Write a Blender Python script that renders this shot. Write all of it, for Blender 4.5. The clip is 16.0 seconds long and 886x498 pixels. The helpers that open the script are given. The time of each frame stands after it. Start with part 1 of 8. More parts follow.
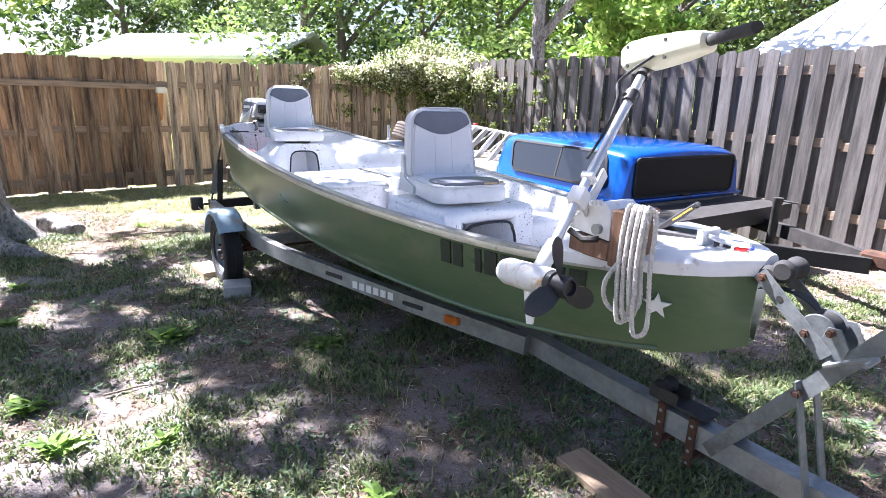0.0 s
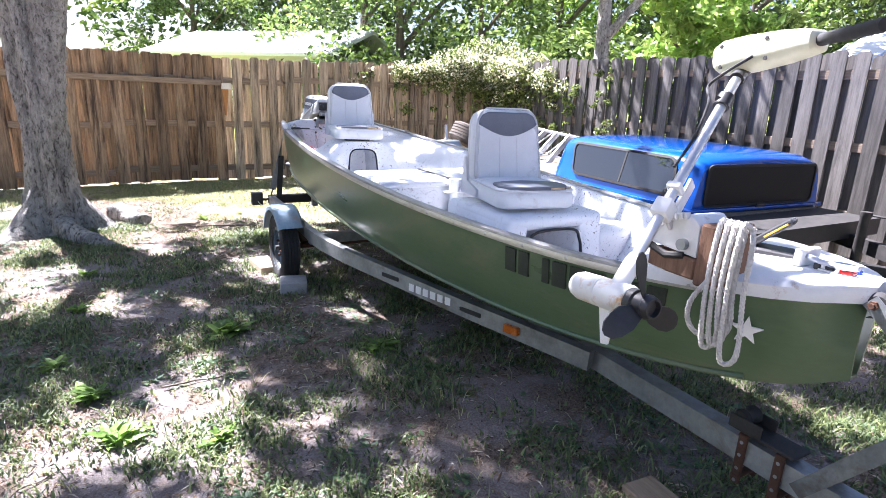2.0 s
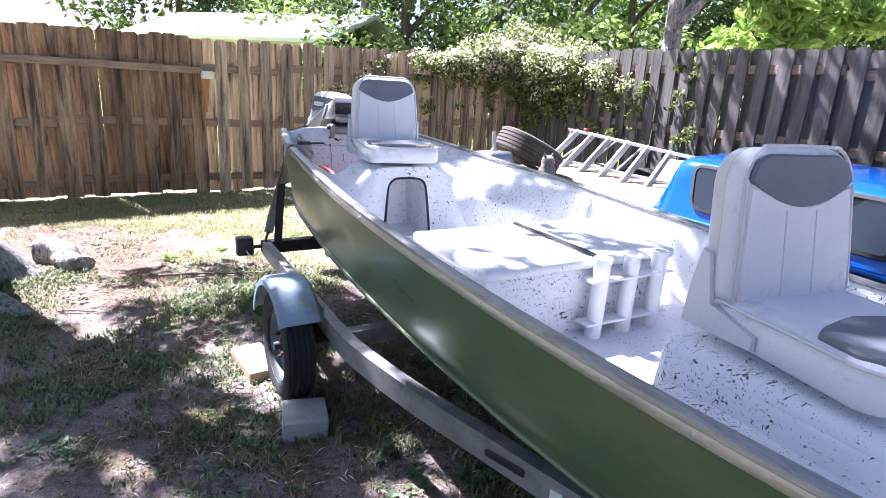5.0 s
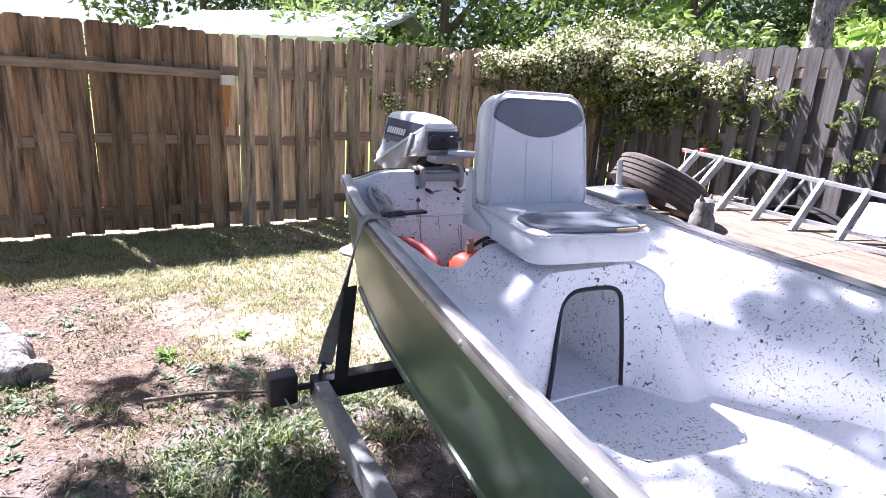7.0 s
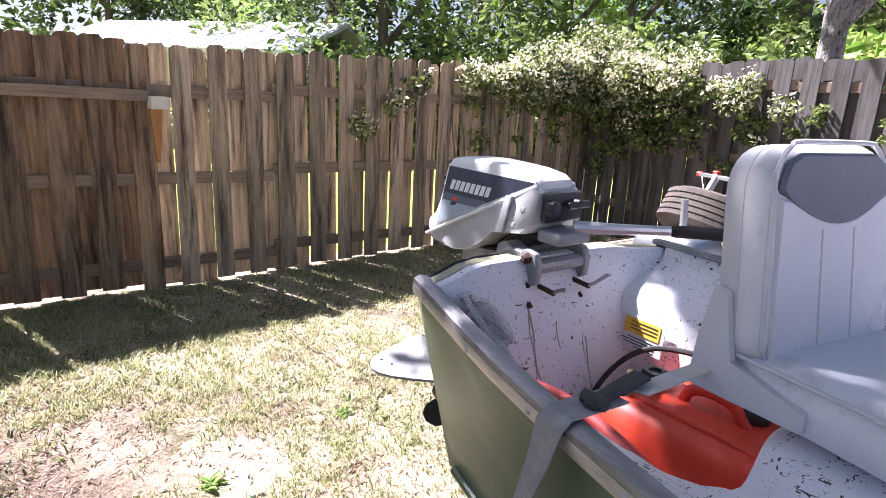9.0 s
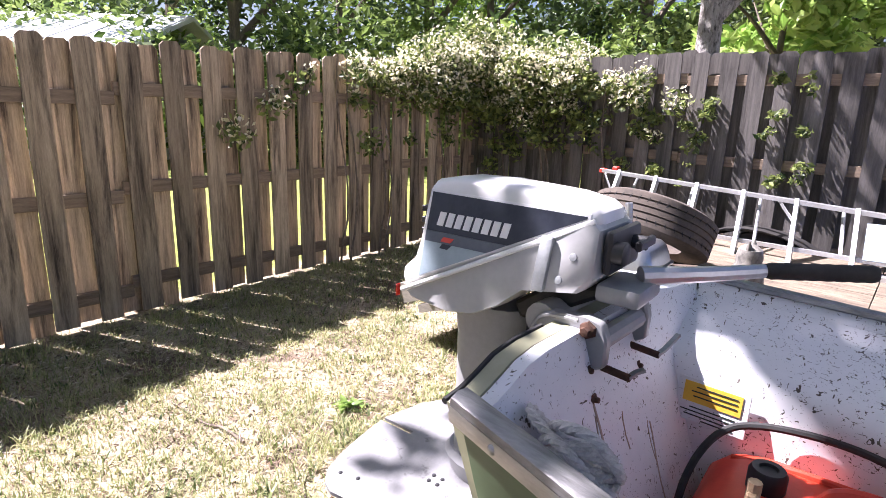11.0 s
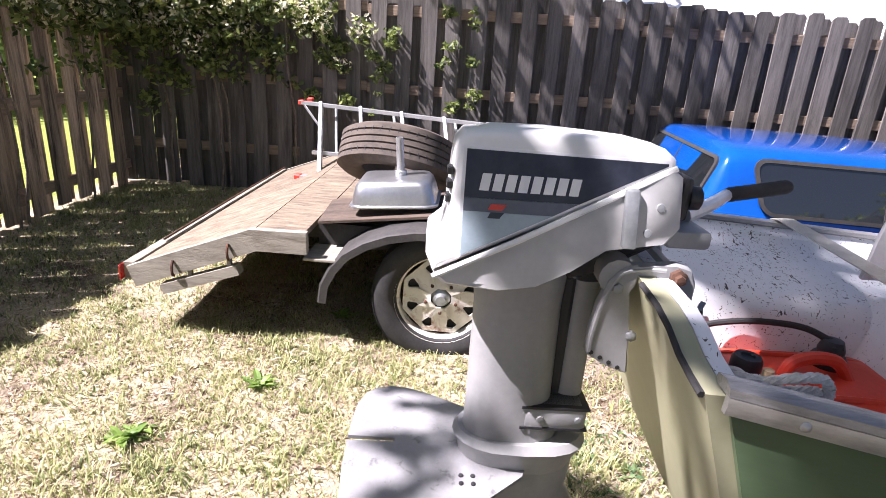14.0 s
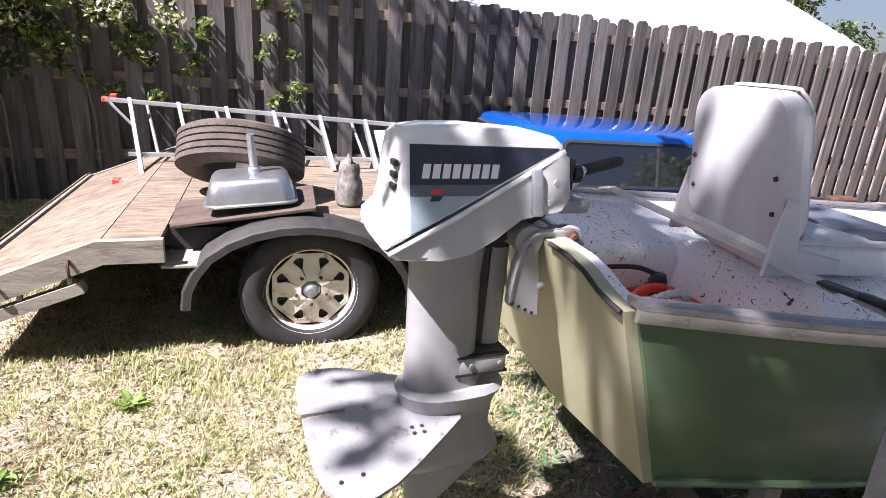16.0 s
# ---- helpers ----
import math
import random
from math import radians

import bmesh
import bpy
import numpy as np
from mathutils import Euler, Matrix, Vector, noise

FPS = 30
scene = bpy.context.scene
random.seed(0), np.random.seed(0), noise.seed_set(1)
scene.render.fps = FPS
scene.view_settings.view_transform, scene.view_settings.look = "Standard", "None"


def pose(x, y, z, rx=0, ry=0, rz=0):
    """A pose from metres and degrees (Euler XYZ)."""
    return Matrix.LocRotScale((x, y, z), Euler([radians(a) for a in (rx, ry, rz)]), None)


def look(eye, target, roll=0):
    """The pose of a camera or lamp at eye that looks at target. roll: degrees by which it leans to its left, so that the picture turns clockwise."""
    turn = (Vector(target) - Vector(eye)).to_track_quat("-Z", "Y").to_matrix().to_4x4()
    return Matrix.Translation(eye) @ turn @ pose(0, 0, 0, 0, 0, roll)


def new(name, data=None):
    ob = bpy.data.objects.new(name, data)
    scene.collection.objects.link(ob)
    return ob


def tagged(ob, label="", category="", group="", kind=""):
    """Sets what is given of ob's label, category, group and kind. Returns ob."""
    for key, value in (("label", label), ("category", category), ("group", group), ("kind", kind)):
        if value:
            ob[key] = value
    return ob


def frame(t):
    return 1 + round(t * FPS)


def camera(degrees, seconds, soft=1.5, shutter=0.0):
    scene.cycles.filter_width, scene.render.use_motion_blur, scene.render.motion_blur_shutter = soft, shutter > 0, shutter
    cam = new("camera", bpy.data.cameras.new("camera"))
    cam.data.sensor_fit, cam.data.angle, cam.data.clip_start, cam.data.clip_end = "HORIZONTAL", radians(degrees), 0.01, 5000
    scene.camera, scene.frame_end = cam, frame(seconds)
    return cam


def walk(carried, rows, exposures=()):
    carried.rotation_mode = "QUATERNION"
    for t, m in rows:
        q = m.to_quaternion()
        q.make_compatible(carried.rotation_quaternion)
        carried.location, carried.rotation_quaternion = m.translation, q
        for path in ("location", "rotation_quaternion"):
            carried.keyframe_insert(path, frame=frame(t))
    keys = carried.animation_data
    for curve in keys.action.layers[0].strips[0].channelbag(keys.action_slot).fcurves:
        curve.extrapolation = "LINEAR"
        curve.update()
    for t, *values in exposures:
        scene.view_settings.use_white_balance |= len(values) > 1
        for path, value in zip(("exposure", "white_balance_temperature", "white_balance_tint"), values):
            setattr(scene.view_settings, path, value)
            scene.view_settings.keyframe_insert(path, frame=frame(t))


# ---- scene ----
cam = camera(76.2, 16.0, 0.5)
PATH = [
    (0, (-0.067, 0.003, 1.417), (-0.052, 1.936, 0.904), 1.6),
    (0.5, (-0.077, 0.018, 1.406), (-0.101, 1.947, 0.879), 1.6),
    (1, (-0.082, 0.032, 1.399), (-0.154, 1.958, 0.866), 1.8),
    (1.5, (-0.1, 0.053, 1.406), (-0.22, 1.977, 0.875), 2.2),
    (2, (-0.135, 0.103, 1.418), (-0.291, 2.028, 0.897), 2.5),
    (2.5, (-0.295, 0.266, 1.429), (-0.455, 2.193, 0.917), 3.1),
    (3, (-0.405, 0.418, 1.443), (-0.542, 2.35, 0.945), 3.0),
    (3.2, (-0.433, 0.5, 1.437), (-0.559, 2.434, 0.943), 3.0),
    (5.3, (-0.926, 2.097, 1.463), (-1.047, 4.015, 0.91), 3.7),
    (5.5, (-0.98, 2.278, 1.473), (-1.116, 4.195, 0.919), 3.6),
    (6, (-1.229, 2.646, 1.464), (-1.394, 4.56, 0.909), 3.8),
    (6.5, (-1.417, 2.975, 1.468), (-1.61, 4.887, 0.911), 3.9),
    (7, (-1.584, 3.39, 1.496), (-1.77, 5.303, 0.945), 3.7),
    (7.5, (-1.784, 3.669, 1.489), (-1.949, 5.587, 0.949), 3.7),
    (8, (-1.988, 3.926, 1.534), (-2.084, 5.854, 1.012), 3.5),
    (8.2, (-2.032, 4.029, 1.525), (-2.102, 5.959, 1.008), 3.6),
    (10.3, (-2.431, 4.795, 1.527), (-2.088, 6.708, 1.054), 1.8),
    (10.5, (-2.412, 4.857, 1.518), (-2.02, 6.761, 1.044), 2.0),
    (11, (-2.46, 4.981, 1.513), (-1.946, 6.853, 1.031), 1.9),
    (11.5, (-2.637, 5.098, 1.506), (-1.975, 6.921, 1.015), 2.3),
    (12, (-2.732, 5.205, 1.482), (-1.898, 6.949, 0.97), 2.2),
    (12.5, (-2.693, 5.381, 1.425), (-1.688, 7.025, 0.887), 2.5),
    (13, (-2.703, 5.488, 1.43), (-1.499, 6.973, 0.842), 2.5),
    (13.5, (-2.831, 5.578, 1.475), (-1.461, 6.89, 0.841), 3.0),
    (14, (-2.969, 5.613, 1.491), (-1.44, 6.724, 0.836), 3.7),
    (14.5, (-3.085, 5.535, 1.499), (-1.439, 6.46, 0.841), 4.1),
    (15, (-3.138, 5.482, 1.498), (-1.411, 6.252, 0.846), 4.0),
    (15.5, (-3.19, 5.591, 1.508), (-1.411, 6.231, 0.856), 3.9),
    (16, (-3.244, 5.765, 1.512), (-1.425, 6.287, 0.865), 4.1),
]
EXPOSURES = [(0.0, 2.80, 5800, 21), (3.2, 2.82, 5750, 24), (6.0, 2.45, 5650, 26), (8.2, 2.20, 5850, 29), (10.3, 2.16, 5950, 29), (13.0, 1.94, 6100, 27), (16.0, 1.80, 6050, 27)]
walk(cam, [(t, look(eye, target, roll)) for t, eye, target, roll in PATH], EXPOSURES)


# ---- light ----
SUN_FROM = Vector((-0.80, 0.60, 0.0)).normalized()
SUN_HEIGHT = radians(54)
sun_way = Vector((SUN_FROM.x * math.cos(SUN_HEIGHT), SUN_FROM.y * math.cos(SUN_HEIGHT), math.sin(SUN_HEIGHT)))
sun_data = bpy.data.lights.new("sun", "SUN")
sun_data.energy, sun_data.angle, sun_data.color = 5.0, radians(0.53), (1.0, 0.96, 0.90)
sun = new("sun", sun_data)
sun.matrix_world = look(sun_way * 60, (0, 0, 0))
world = bpy.data.worlds.new("sky")
scene.world = world
world.use_nodes = True
wn = world.node_tree
sky = wn.nodes.new("ShaderNodeTexSky")
sky.sky_type, sky.sun_disc = "NISHITA", False
sky.sun_elevation, sky.sun_rotation = SUN_HEIGHT, math.atan2(SUN_FROM.x, SUN_FROM.y)
sky.air_density, sky.dust_density = 1.0, 2.0
wn.nodes["Background"].inputs["Strength"].default_value = 0.032
wn.links.new(sky.outputs["Color"], wn.nodes["Background"].inputs["Color"])


# ---- mesh helpers ----
def link_mesh(name, bm, material, angle=35):
    me = bpy.data.meshes.new(name)
    bm.to_mesh(me)
    bm.free()
    me.materials.append(material)
    if angle:
        me.polygons.foreach_set("use_smooth", [True] * len(me.polygons))
        me.set_sharp_from_angle(angle=radians(angle))
    return me


def part(name, bm, material, parent, label="", angle=35, m=None):
    """One mesh under a thing or a part."""
    ob = new(name, link_mesh(name, bm, material, angle))
    ob.parent = parent
    if m is not None:
        ob.matrix_basis = m
    return tagged(ob, label)


def share(name, me, parent, m):
    ob = new(name, me)
    ob.parent, ob.matrix_basis = parent, m
    return ob


def thing(name, label, category, m=None, group="", kind=""):
    ob = new(name)
    ob.empty_display_size = 0.1
    if m is not None:
        ob.matrix_basis = m
    return tagged(ob, label, category, group, kind)


def solid(name, bm, material, label, category, m=None, group="", kind="", angle=35):
    ob = new(name, link_mesh(name, bm, material, angle))
    if m is not None:
        ob.matrix_basis = m
    return tagged(ob, label, category, group, kind)


def box(bm, lo, hi, bevel=0.0, m=None, seg=1):
    lo, hi = Vector(lo), Vector(hi)
    mm = Matrix.Translation((lo + hi) / 2) @ Matrix.Diagonal((*(hi - lo), 1))
    made = bmesh.ops.create_cube(bm, size=1, matrix=(m @ mm) if m is not None else mm)["verts"]
    if bevel:
        edges = list({e for v in made for e in v.link_edges})
        bmesh.ops.bevel(bm, geom=edges, offset=bevel, segments=seg, profile=0.5, affect="EDGES")
    return bm


def loft(bm, rings, closed=True, caps=True):
    rows = [[bm.verts.new(p) for p in ring] for ring in rings]
    n = len(rows[0])
    for a, b in zip(rows, rows[1:]):
        for i in range(n if closed else n - 1):
            j = (i + 1) % n
            bm.faces.new((a[i], a[j], b[j], b[i]))
    if caps and closed:
        bm.faces.new(list(reversed(rows[0])))
        bm.faces.new(rows[-1])
    return bm


def tube(bm, pts, r, n=8, flat=None):
    """A round tube along pts; r one radius or one for each point. flat=(half width, half height): a strip instead."""
    pts = [Vector(p) for p in pts]
    rs = r if isinstance(r, (list, tuple)) else [r] * len(pts)
    rings, up = [], None
    for i, p in enumerate(pts):
        d = (pts[min(i + 1, len(pts) - 1)] - pts[max(i - 1, 0)]).normalized()
        if up is None:
            up = Vector((0, 0, 1)) if abs(d.z) < 0.9 else Vector((1, 0, 0))
        side = d.cross(up).normalized()
        up = side.cross(d).normalized()
        if flat:
            w, h = flat
            rings.append([p + side * sx * w + up * sy * h for sx, sy in ((-1, -1), (1, -1), (1, 1), (-1, 1))])
        else:
            rings.append([p + (side * math.cos(a) + up * math.sin(a)) * rs[i] for a in (2 * math.pi * k / n for k in range(n))])
    loft(bm, rings)
    return bm


def ribbon(bm, pts, sides, half, thick=0.0015):
    """A flat band along pts whose width lies along sides, one for each point."""
    pts, sides = [Vector(p) for p in pts], [Vector(q).normalized() for q in sides]
    rings = []
    for i, (p, q) in enumerate(zip(pts, sides)):
        d = (pts[min(i + 1, len(pts) - 1)] - pts[max(i - 1, 0)]).normalized()
        n = d.cross(q).normalized() * thick
        q = q * half
        rings.append([p - q - n, p + q - n, p + q + n, p - q + n])
    loft(bm, rings)
    bmesh.ops.recalc_face_normals(bm, faces=bm.faces)


def lathe(bm, profile, n=24, m=None):
    """Profile of (radius, height) turned about z."""
    m = m or Matrix()
    rings = [[m @ Vector((r * math.cos(2 * math.pi * k / n), r * math.sin(2 * math.pi * k / n), z)) for k in range(n)] for r, z in profile]
    return loft(bm, rings)


def prism(bm, poly, z0, z1, m=None, bevel=0.0, seg=1):
    """A polygon in x, y drawn up from z0 to z1."""
    m = m or Matrix()
    before = set(bm.verts)
    loft(bm, [[m @ Vector((x, y, z)) for x, y in poly] for z in (z0, z1)])
    if bevel:
        edges = list({e for v in bm.verts if v not in before for e in v.link_edges})
        bmesh.ops.bevel(bm, geom=edges, offset=bevel, segments=seg, profile=0.5, affect="EDGES", clamp_overlap=True)
    bmesh.ops.recalc_face_normals(bm, faces=bm.faces)
    return bm


def rounded(w, h, r, n=5):
    """A rounded rectangle about the origin."""
    out = []
    for cx, cy, a0 in ((w / 2 - r, h / 2 - r, 0), (-w / 2 + r, h / 2 - r, 90), (-w / 2 + r, -h / 2 + r, 180), (w / 2 - r, -h / 2 + r, 270)):
        for k in range(n + 1):
            a = radians(a0 + 90 * k / n)
            out.append((cx + r * math.cos(a), cy + r * math.sin(a)))
    return out


def smooth_path(pts, n=6):
    """A Catmull-Rom line through pts."""
    p = [Vector(q) for q in pts]
    p = [2 * p[0] - p[1]] + p + [2 * p[-1] - p[-2]]
    out = []
    for i in range(1, len(p) - 2):
        for k in range(n):
            t = k / n
            a, b, c, d = p[i - 1], p[i], p[i + 1], p[i + 2]
            out.append(0.5 * ((2 * b) + (c - a) * t + (2 * a - 5 * b + 4 * c - d) * t * t + (3 * b - a - 3 * c + d) * t ** 3))
    out.append(p[-2])
    return out


def frame_of(ox, oy, ax, ay, oz=0.0):
    """A pose at (ox, oy) whose y axis lies along (ax, ay)."""
    u = Vector((ax, ay, 0)).normalized()
    return Matrix(((u.y, u.x, 0, ox), (-u.x, u.y, 0, oy), (0, 0, 1, oz), (0, 0, 0, 1)))


# ---- materials ----
def surface(name, c1, c2, scale=4.0, rough=0.6, metal=0.0, bump=0.2, fine=80.0, stretch=(1, 1, 1), stain=None, stain_scale=1.5, stain_amount=0.5,
            vary=0.0, coat=0.0, rough2=None, spread=0.5, sheen=0.0, bump_dist=0.004, island=False):
    """Two colours mixed by a coarse and a fine noise, a stain on top, and fine relief."""
    mt = bpy.data.materials.new(name)
    mt.use_nodes = True
    nt, nodes, links = mt.node_tree, mt.node_tree.nodes, mt.node_tree.links
    bsdf = nodes["Principled BSDF"]

    def node(kind, **inputs):
        nd = nodes.new(kind)
        for k, v in inputs.items():
            nd.inputs[k.replace("_", " ")].default_value = v
        return nd
    coord = nodes.new("ShaderNodeTexCoord")
    mapping = node("ShaderNodeMapping", Scale=stretch)
    links.new(coord.outputs["Object"], mapping.inputs["Vector"])
    where = mapping.outputs["Vector"]
    info = nodes.new("ShaderNodeObjectInfo")
    geo = nodes.new("ShaderNodeNewGeometry")
    rand = geo.outputs["Random Per Island"] if island else info.outputs["Random"]
    if vary:
        shift = nodes.new("ShaderNodeVectorMath")
        shift.operation = "ADD"
        times = nodes.new("ShaderNodeVectorMath")
        times.operation = "SCALE"
        times.inputs[0].default_value = (37.0, 91.0, 53.0)
        links.new(rand, times.inputs["Scale"])
        links.new(where, shift.inputs[0])
        links.new(times.outputs[0], shift.inputs[1])
        where = shift.outputs[0]
    coarse = node("ShaderNodeTexNoise", Scale=scale, Detail=6.0, Roughness=0.6)
    finer = node("ShaderNodeTexNoise", Scale=fine, Detail=4.0, Roughness=0.65)
    links.new(where, coarse.inputs["Vector"])
    links.new(where, finer.inputs["Vector"])
    both = nodes.new("ShaderNodeMix")
    both.inputs["Factor"].default_value = 0.35
    links.new(coarse.outputs["Fac"], both.inputs["A"])
    links.new(finer.outputs["Fac"], both.inputs["B"])
    span = node("ShaderNodeMapRange", From_Min=0.5 - spread / 3, From_Max=0.5 + spread / 3)
    links.new(both.outputs["Result"], span.inputs["Value"])
    mix = nodes.new("ShaderNodeMix")
    mix.data_type = "RGBA"
    mix.inputs[6].default_value, mix.inputs[7].default_value = (*c1, 1), (*c2, 1)
    links.new(span.outputs["Result"], mix.inputs["Factor"])
    colour = mix.outputs[2]
    if stain:
        patch = node("ShaderNodeTexNoise", Scale=stain_scale, Detail=8.0, Roughness=0.7, Distortion=0.4)
        links.new(where, patch.inputs["Vector"])
        lim = node("ShaderNodeMapRange", From_Min=0.62 - 0.3 * stain_amount, From_Max=0.75 - 0.2 * stain_amount)
        links.new(patch.outputs["Fac"], lim.inputs["Value"])
        mix2 = nodes.new("ShaderNodeMix")
        mix2.data_type = "RGBA"
        mix2.inputs[7].default_value = (*stain, 1)
        links.new(lim.outputs["Result"], mix2.inputs["Factor"])
        links.new(colour, mix2.inputs[6])
        colour = mix2.outputs[2]
    if vary:
        hsv = nodes.new("ShaderNodeHueSaturation")
        val = node("ShaderNodeMapRange", To_Min=1 - vary, To_Max=1 + vary)
        links.new(rand, val.inputs["Value"])
        links.new(val.outputs["Result"], hsv.inputs["Value"])
        links.new(colour, hsv.inputs["Color"])
        colour = hsv.outputs["Color"]
    links.new(colour, bsdf.inputs["Base Color"])
    rr = node("ShaderNodeMapRange", To_Min=rough, To_Max=rough2 if rough2 is not None else min(1, rough + 0.15))
    links.new(coarse.outputs["Fac"], rr.inputs["Value"])
    links.new(rr.outputs["Result"], bsdf.inputs["Roughness"])
    bsdf.inputs["Metallic"].default_value = metal
    bsdf.inputs["Coat Weight"].default_value = coat
    if bump:
        bp = node("ShaderNodeBump", Strength=bump, Distance=bump_dist)
        links.new(finer.outputs["Fac"], bp.inputs["Height"])
        links.new(bp.outputs["Normal"], bsdf.inputs["Normal"])
    return mt


def flecked(name, base, base2, fleck, amount=0.5, scale=38.0, rough=0.45, streak=None):
    """Painted fibreglass strewn with small dark flecks and grit."""
    mt = surface(name, base, base2, scale=2.5, rough=rough, bump=0.08, fine=30, spread=0.9)
    nt, nodes, links = mt.node_tree, mt.node_tree.nodes, mt.node_tree.links
    bsdf = nodes["Principled BSDF"]
    old = bsdf.inputs["Base Color"].links[0].from_socket
    coord = nodes["Texture Coordinate"].outputs["Object"]
    worn = None
    for sc, lo, hi, st in ((scale, 0.655, 0.68, (1, 1, 1)), (scale * 2.1, 0.68, 0.70, (1, 0.45, 1)), (scale * 0.9, 0.67, 0.69, (0.4, 1, 0.6))):
        mp = nodes.new("ShaderNodeMapping")
        mp.inputs["Scale"].default_value = st
        links.new(coord, mp.inputs["Vector"])
        nz = nodes.new("ShaderNodeTexNoise")
        nz.inputs["Scale"].default_value, nz.inputs["Detail"].default_value, nz.inputs["Distortion"].default_value = sc, 3.0, 1.4
        links.new(mp.outputs["Vector"], nz.inputs["Vector"])
        big = nodes.new("ShaderNodeTexNoise")
        big.inputs["Scale"].default_value = 3.1
        links.new(coord, big.inputs["Vector"])
        add = nodes.new("ShaderNodeMath")
        add.operation = "MULTIPLY_ADD"
        add.inputs[1].default_value, add.inputs[2].default_value = 0.25 * amount, -0.125 * amount + 0.04 * (amount - 0.5)
        links.new(big.outputs["Fac"], add.inputs[0])
        tot = nodes.new("ShaderNodeMath")
        links.new(nz.outputs["Fac"], tot.inputs[0])
        links.new(add.outputs[0], tot.inputs[1])
        lim = nodes.new("ShaderNodeMapRange")
        lim.inputs["From Min"].default_value, lim.inputs["From Max"].default_value = lo, hi
        links.new(tot.outputs[0], lim.inputs["Value"])
        mix = nodes.new("ShaderNodeMix")
        mix.data_type = "RGBA"
        mix.inputs[7].default_value = (*fleck, 1)
        links.new(lim.outputs["Result"], mix.inputs["Factor"])
        links.new(old, mix.inputs[6])
        old = mix.outputs[2]
    links.new(old, bsdf.inputs["Base Color"])
    return mt


def leafy(name, c1, c2, glow=0.35):
    """Leaves that let some light through, each of its own shade."""
    mt = bpy.data.materials.new(name)
    mt.use_nodes = True
    nodes, links = mt.node_tree.nodes, mt.node_tree.links
    bsdf = nodes["Principled BSDF"]
    geo = nodes.new("ShaderNodeNewGeometry")
    mix = nodes.new("ShaderNodeMix")
    mix.data_type = "RGBA"
    mix.inputs[6].default_value, mix.inputs[7].default_value = (*c1, 1), (*c2, 1)
    links.new(geo.outputs["Random Per Island"], mix.inputs["Factor"])
    links.new(mix.outputs[2], bsdf.inputs["Base Color"])
    bsdf.inputs["Roughness"].default_value = 0.5
    thin = nodes.new("ShaderNodeBsdfTranslucent")
    links.new(mix.outputs[2], thin.inputs["Color"])
    blend = nodes.new("ShaderNodeMixShader")
    blend.inputs["Fac"].default_value = glow
    links.new(bsdf.outputs[0], blend.inputs[1])
    links.new(thin.outputs[0], blend.inputs[2])
    links.new(blend.outputs[0], nodes["Material Output"].inputs["Surface"])
    return mt


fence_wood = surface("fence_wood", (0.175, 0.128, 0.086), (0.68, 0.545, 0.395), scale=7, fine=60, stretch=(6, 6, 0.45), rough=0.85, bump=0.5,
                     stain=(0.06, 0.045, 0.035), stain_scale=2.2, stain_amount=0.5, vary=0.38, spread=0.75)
fence_brown = surface("fence_brown", (0.115, 0.070, 0.042), (0.52, 0.365, 0.235), scale=7, fine=60, stretch=(6, 6, 0.45), rough=0.85, bump=0.5,
                      stain=(0.05, 0.033, 0.023), stain_scale=2.2, stain_amount=0.55, vary=0.38, spread=0.75)
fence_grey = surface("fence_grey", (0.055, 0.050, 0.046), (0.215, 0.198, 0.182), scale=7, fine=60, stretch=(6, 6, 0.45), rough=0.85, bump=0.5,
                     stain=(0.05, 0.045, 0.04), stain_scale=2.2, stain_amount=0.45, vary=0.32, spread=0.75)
rail_wood = surface("rail_wood", (0.15, 0.11, 0.08), (0.33, 0.25, 0.18), scale=8, fine=70, stretch=(0.5, 6, 6), rough=0.85, bump=0.4, vary=0.2)
post_orange = surface("post_orange", (0.32, 0.14, 0.04), (0.45, 0.22, 0.08), scale=9, stretch=(5, 5, 0.5), rough=0.7, bump=0.2)
end_white = surface("end_white", (0.62, 0.58, 0.5), (0.75, 0.72, 0.66), scale=20, rough=0.8)
bark = surface("bark", (0.24, 0.215, 0.195), (0.62, 0.58, 0.54), scale=7, fine=34, stretch=(1.7, 1.7, 0.8), rough=0.95, bump=1.0, bump_dist=0.05, spread=0.45,
               stain=(0.05, 0.042, 0.036), stain_scale=19, stain_amount=0.42)
bark_far = surface("bark_far", (0.05, 0.04, 0.03), (0.2, 0.16, 0.12), scale=4, fine=25, stretch=(2, 2, 0.4), rough=0.95, bump=0.6, bump_dist=0.02)
leaf_dark = leafy("leaf_dark", (0.016, 0.036, 0.010), (0.11, 0.17, 0.045), 0.3)
leaf_mid = leafy("leaf_mid", (0.025, 0.060, 0.014), (0.30, 0.40, 0.11), 0.4)
leaf_lime = leafy("leaf_lime", (0.18, 0.34, 0.05), (0.42, 0.54, 0.14), 0.5)
leaf_vine = leafy("leaf_vine", (0.020, 0.048, 0.012), (0.32, 0.38, 0.11), 0.42)
blossom_white = leafy("blossom_white", (0.70, 0.66, 0.40), (0.88, 0.84, 0.70), 0.45)
grass_green = leafy("grass_green", (0.035, 0.070, 0.028), (0.27, 0.32, 0.12), 0.35)
grass_blade = leafy("grass_blade", (0.15, 0.21, 0.05), (0.58, 0.54, 0.28), 0.3)
straw = leafy("straw", (0.38, 0.30, 0.20), (0.78, 0.70, 0.54), 0.1)
weed_green = leafy("weed_green", (0.10, 0.19, 0.035), (0.30, 0.44, 0.10), 0.45)
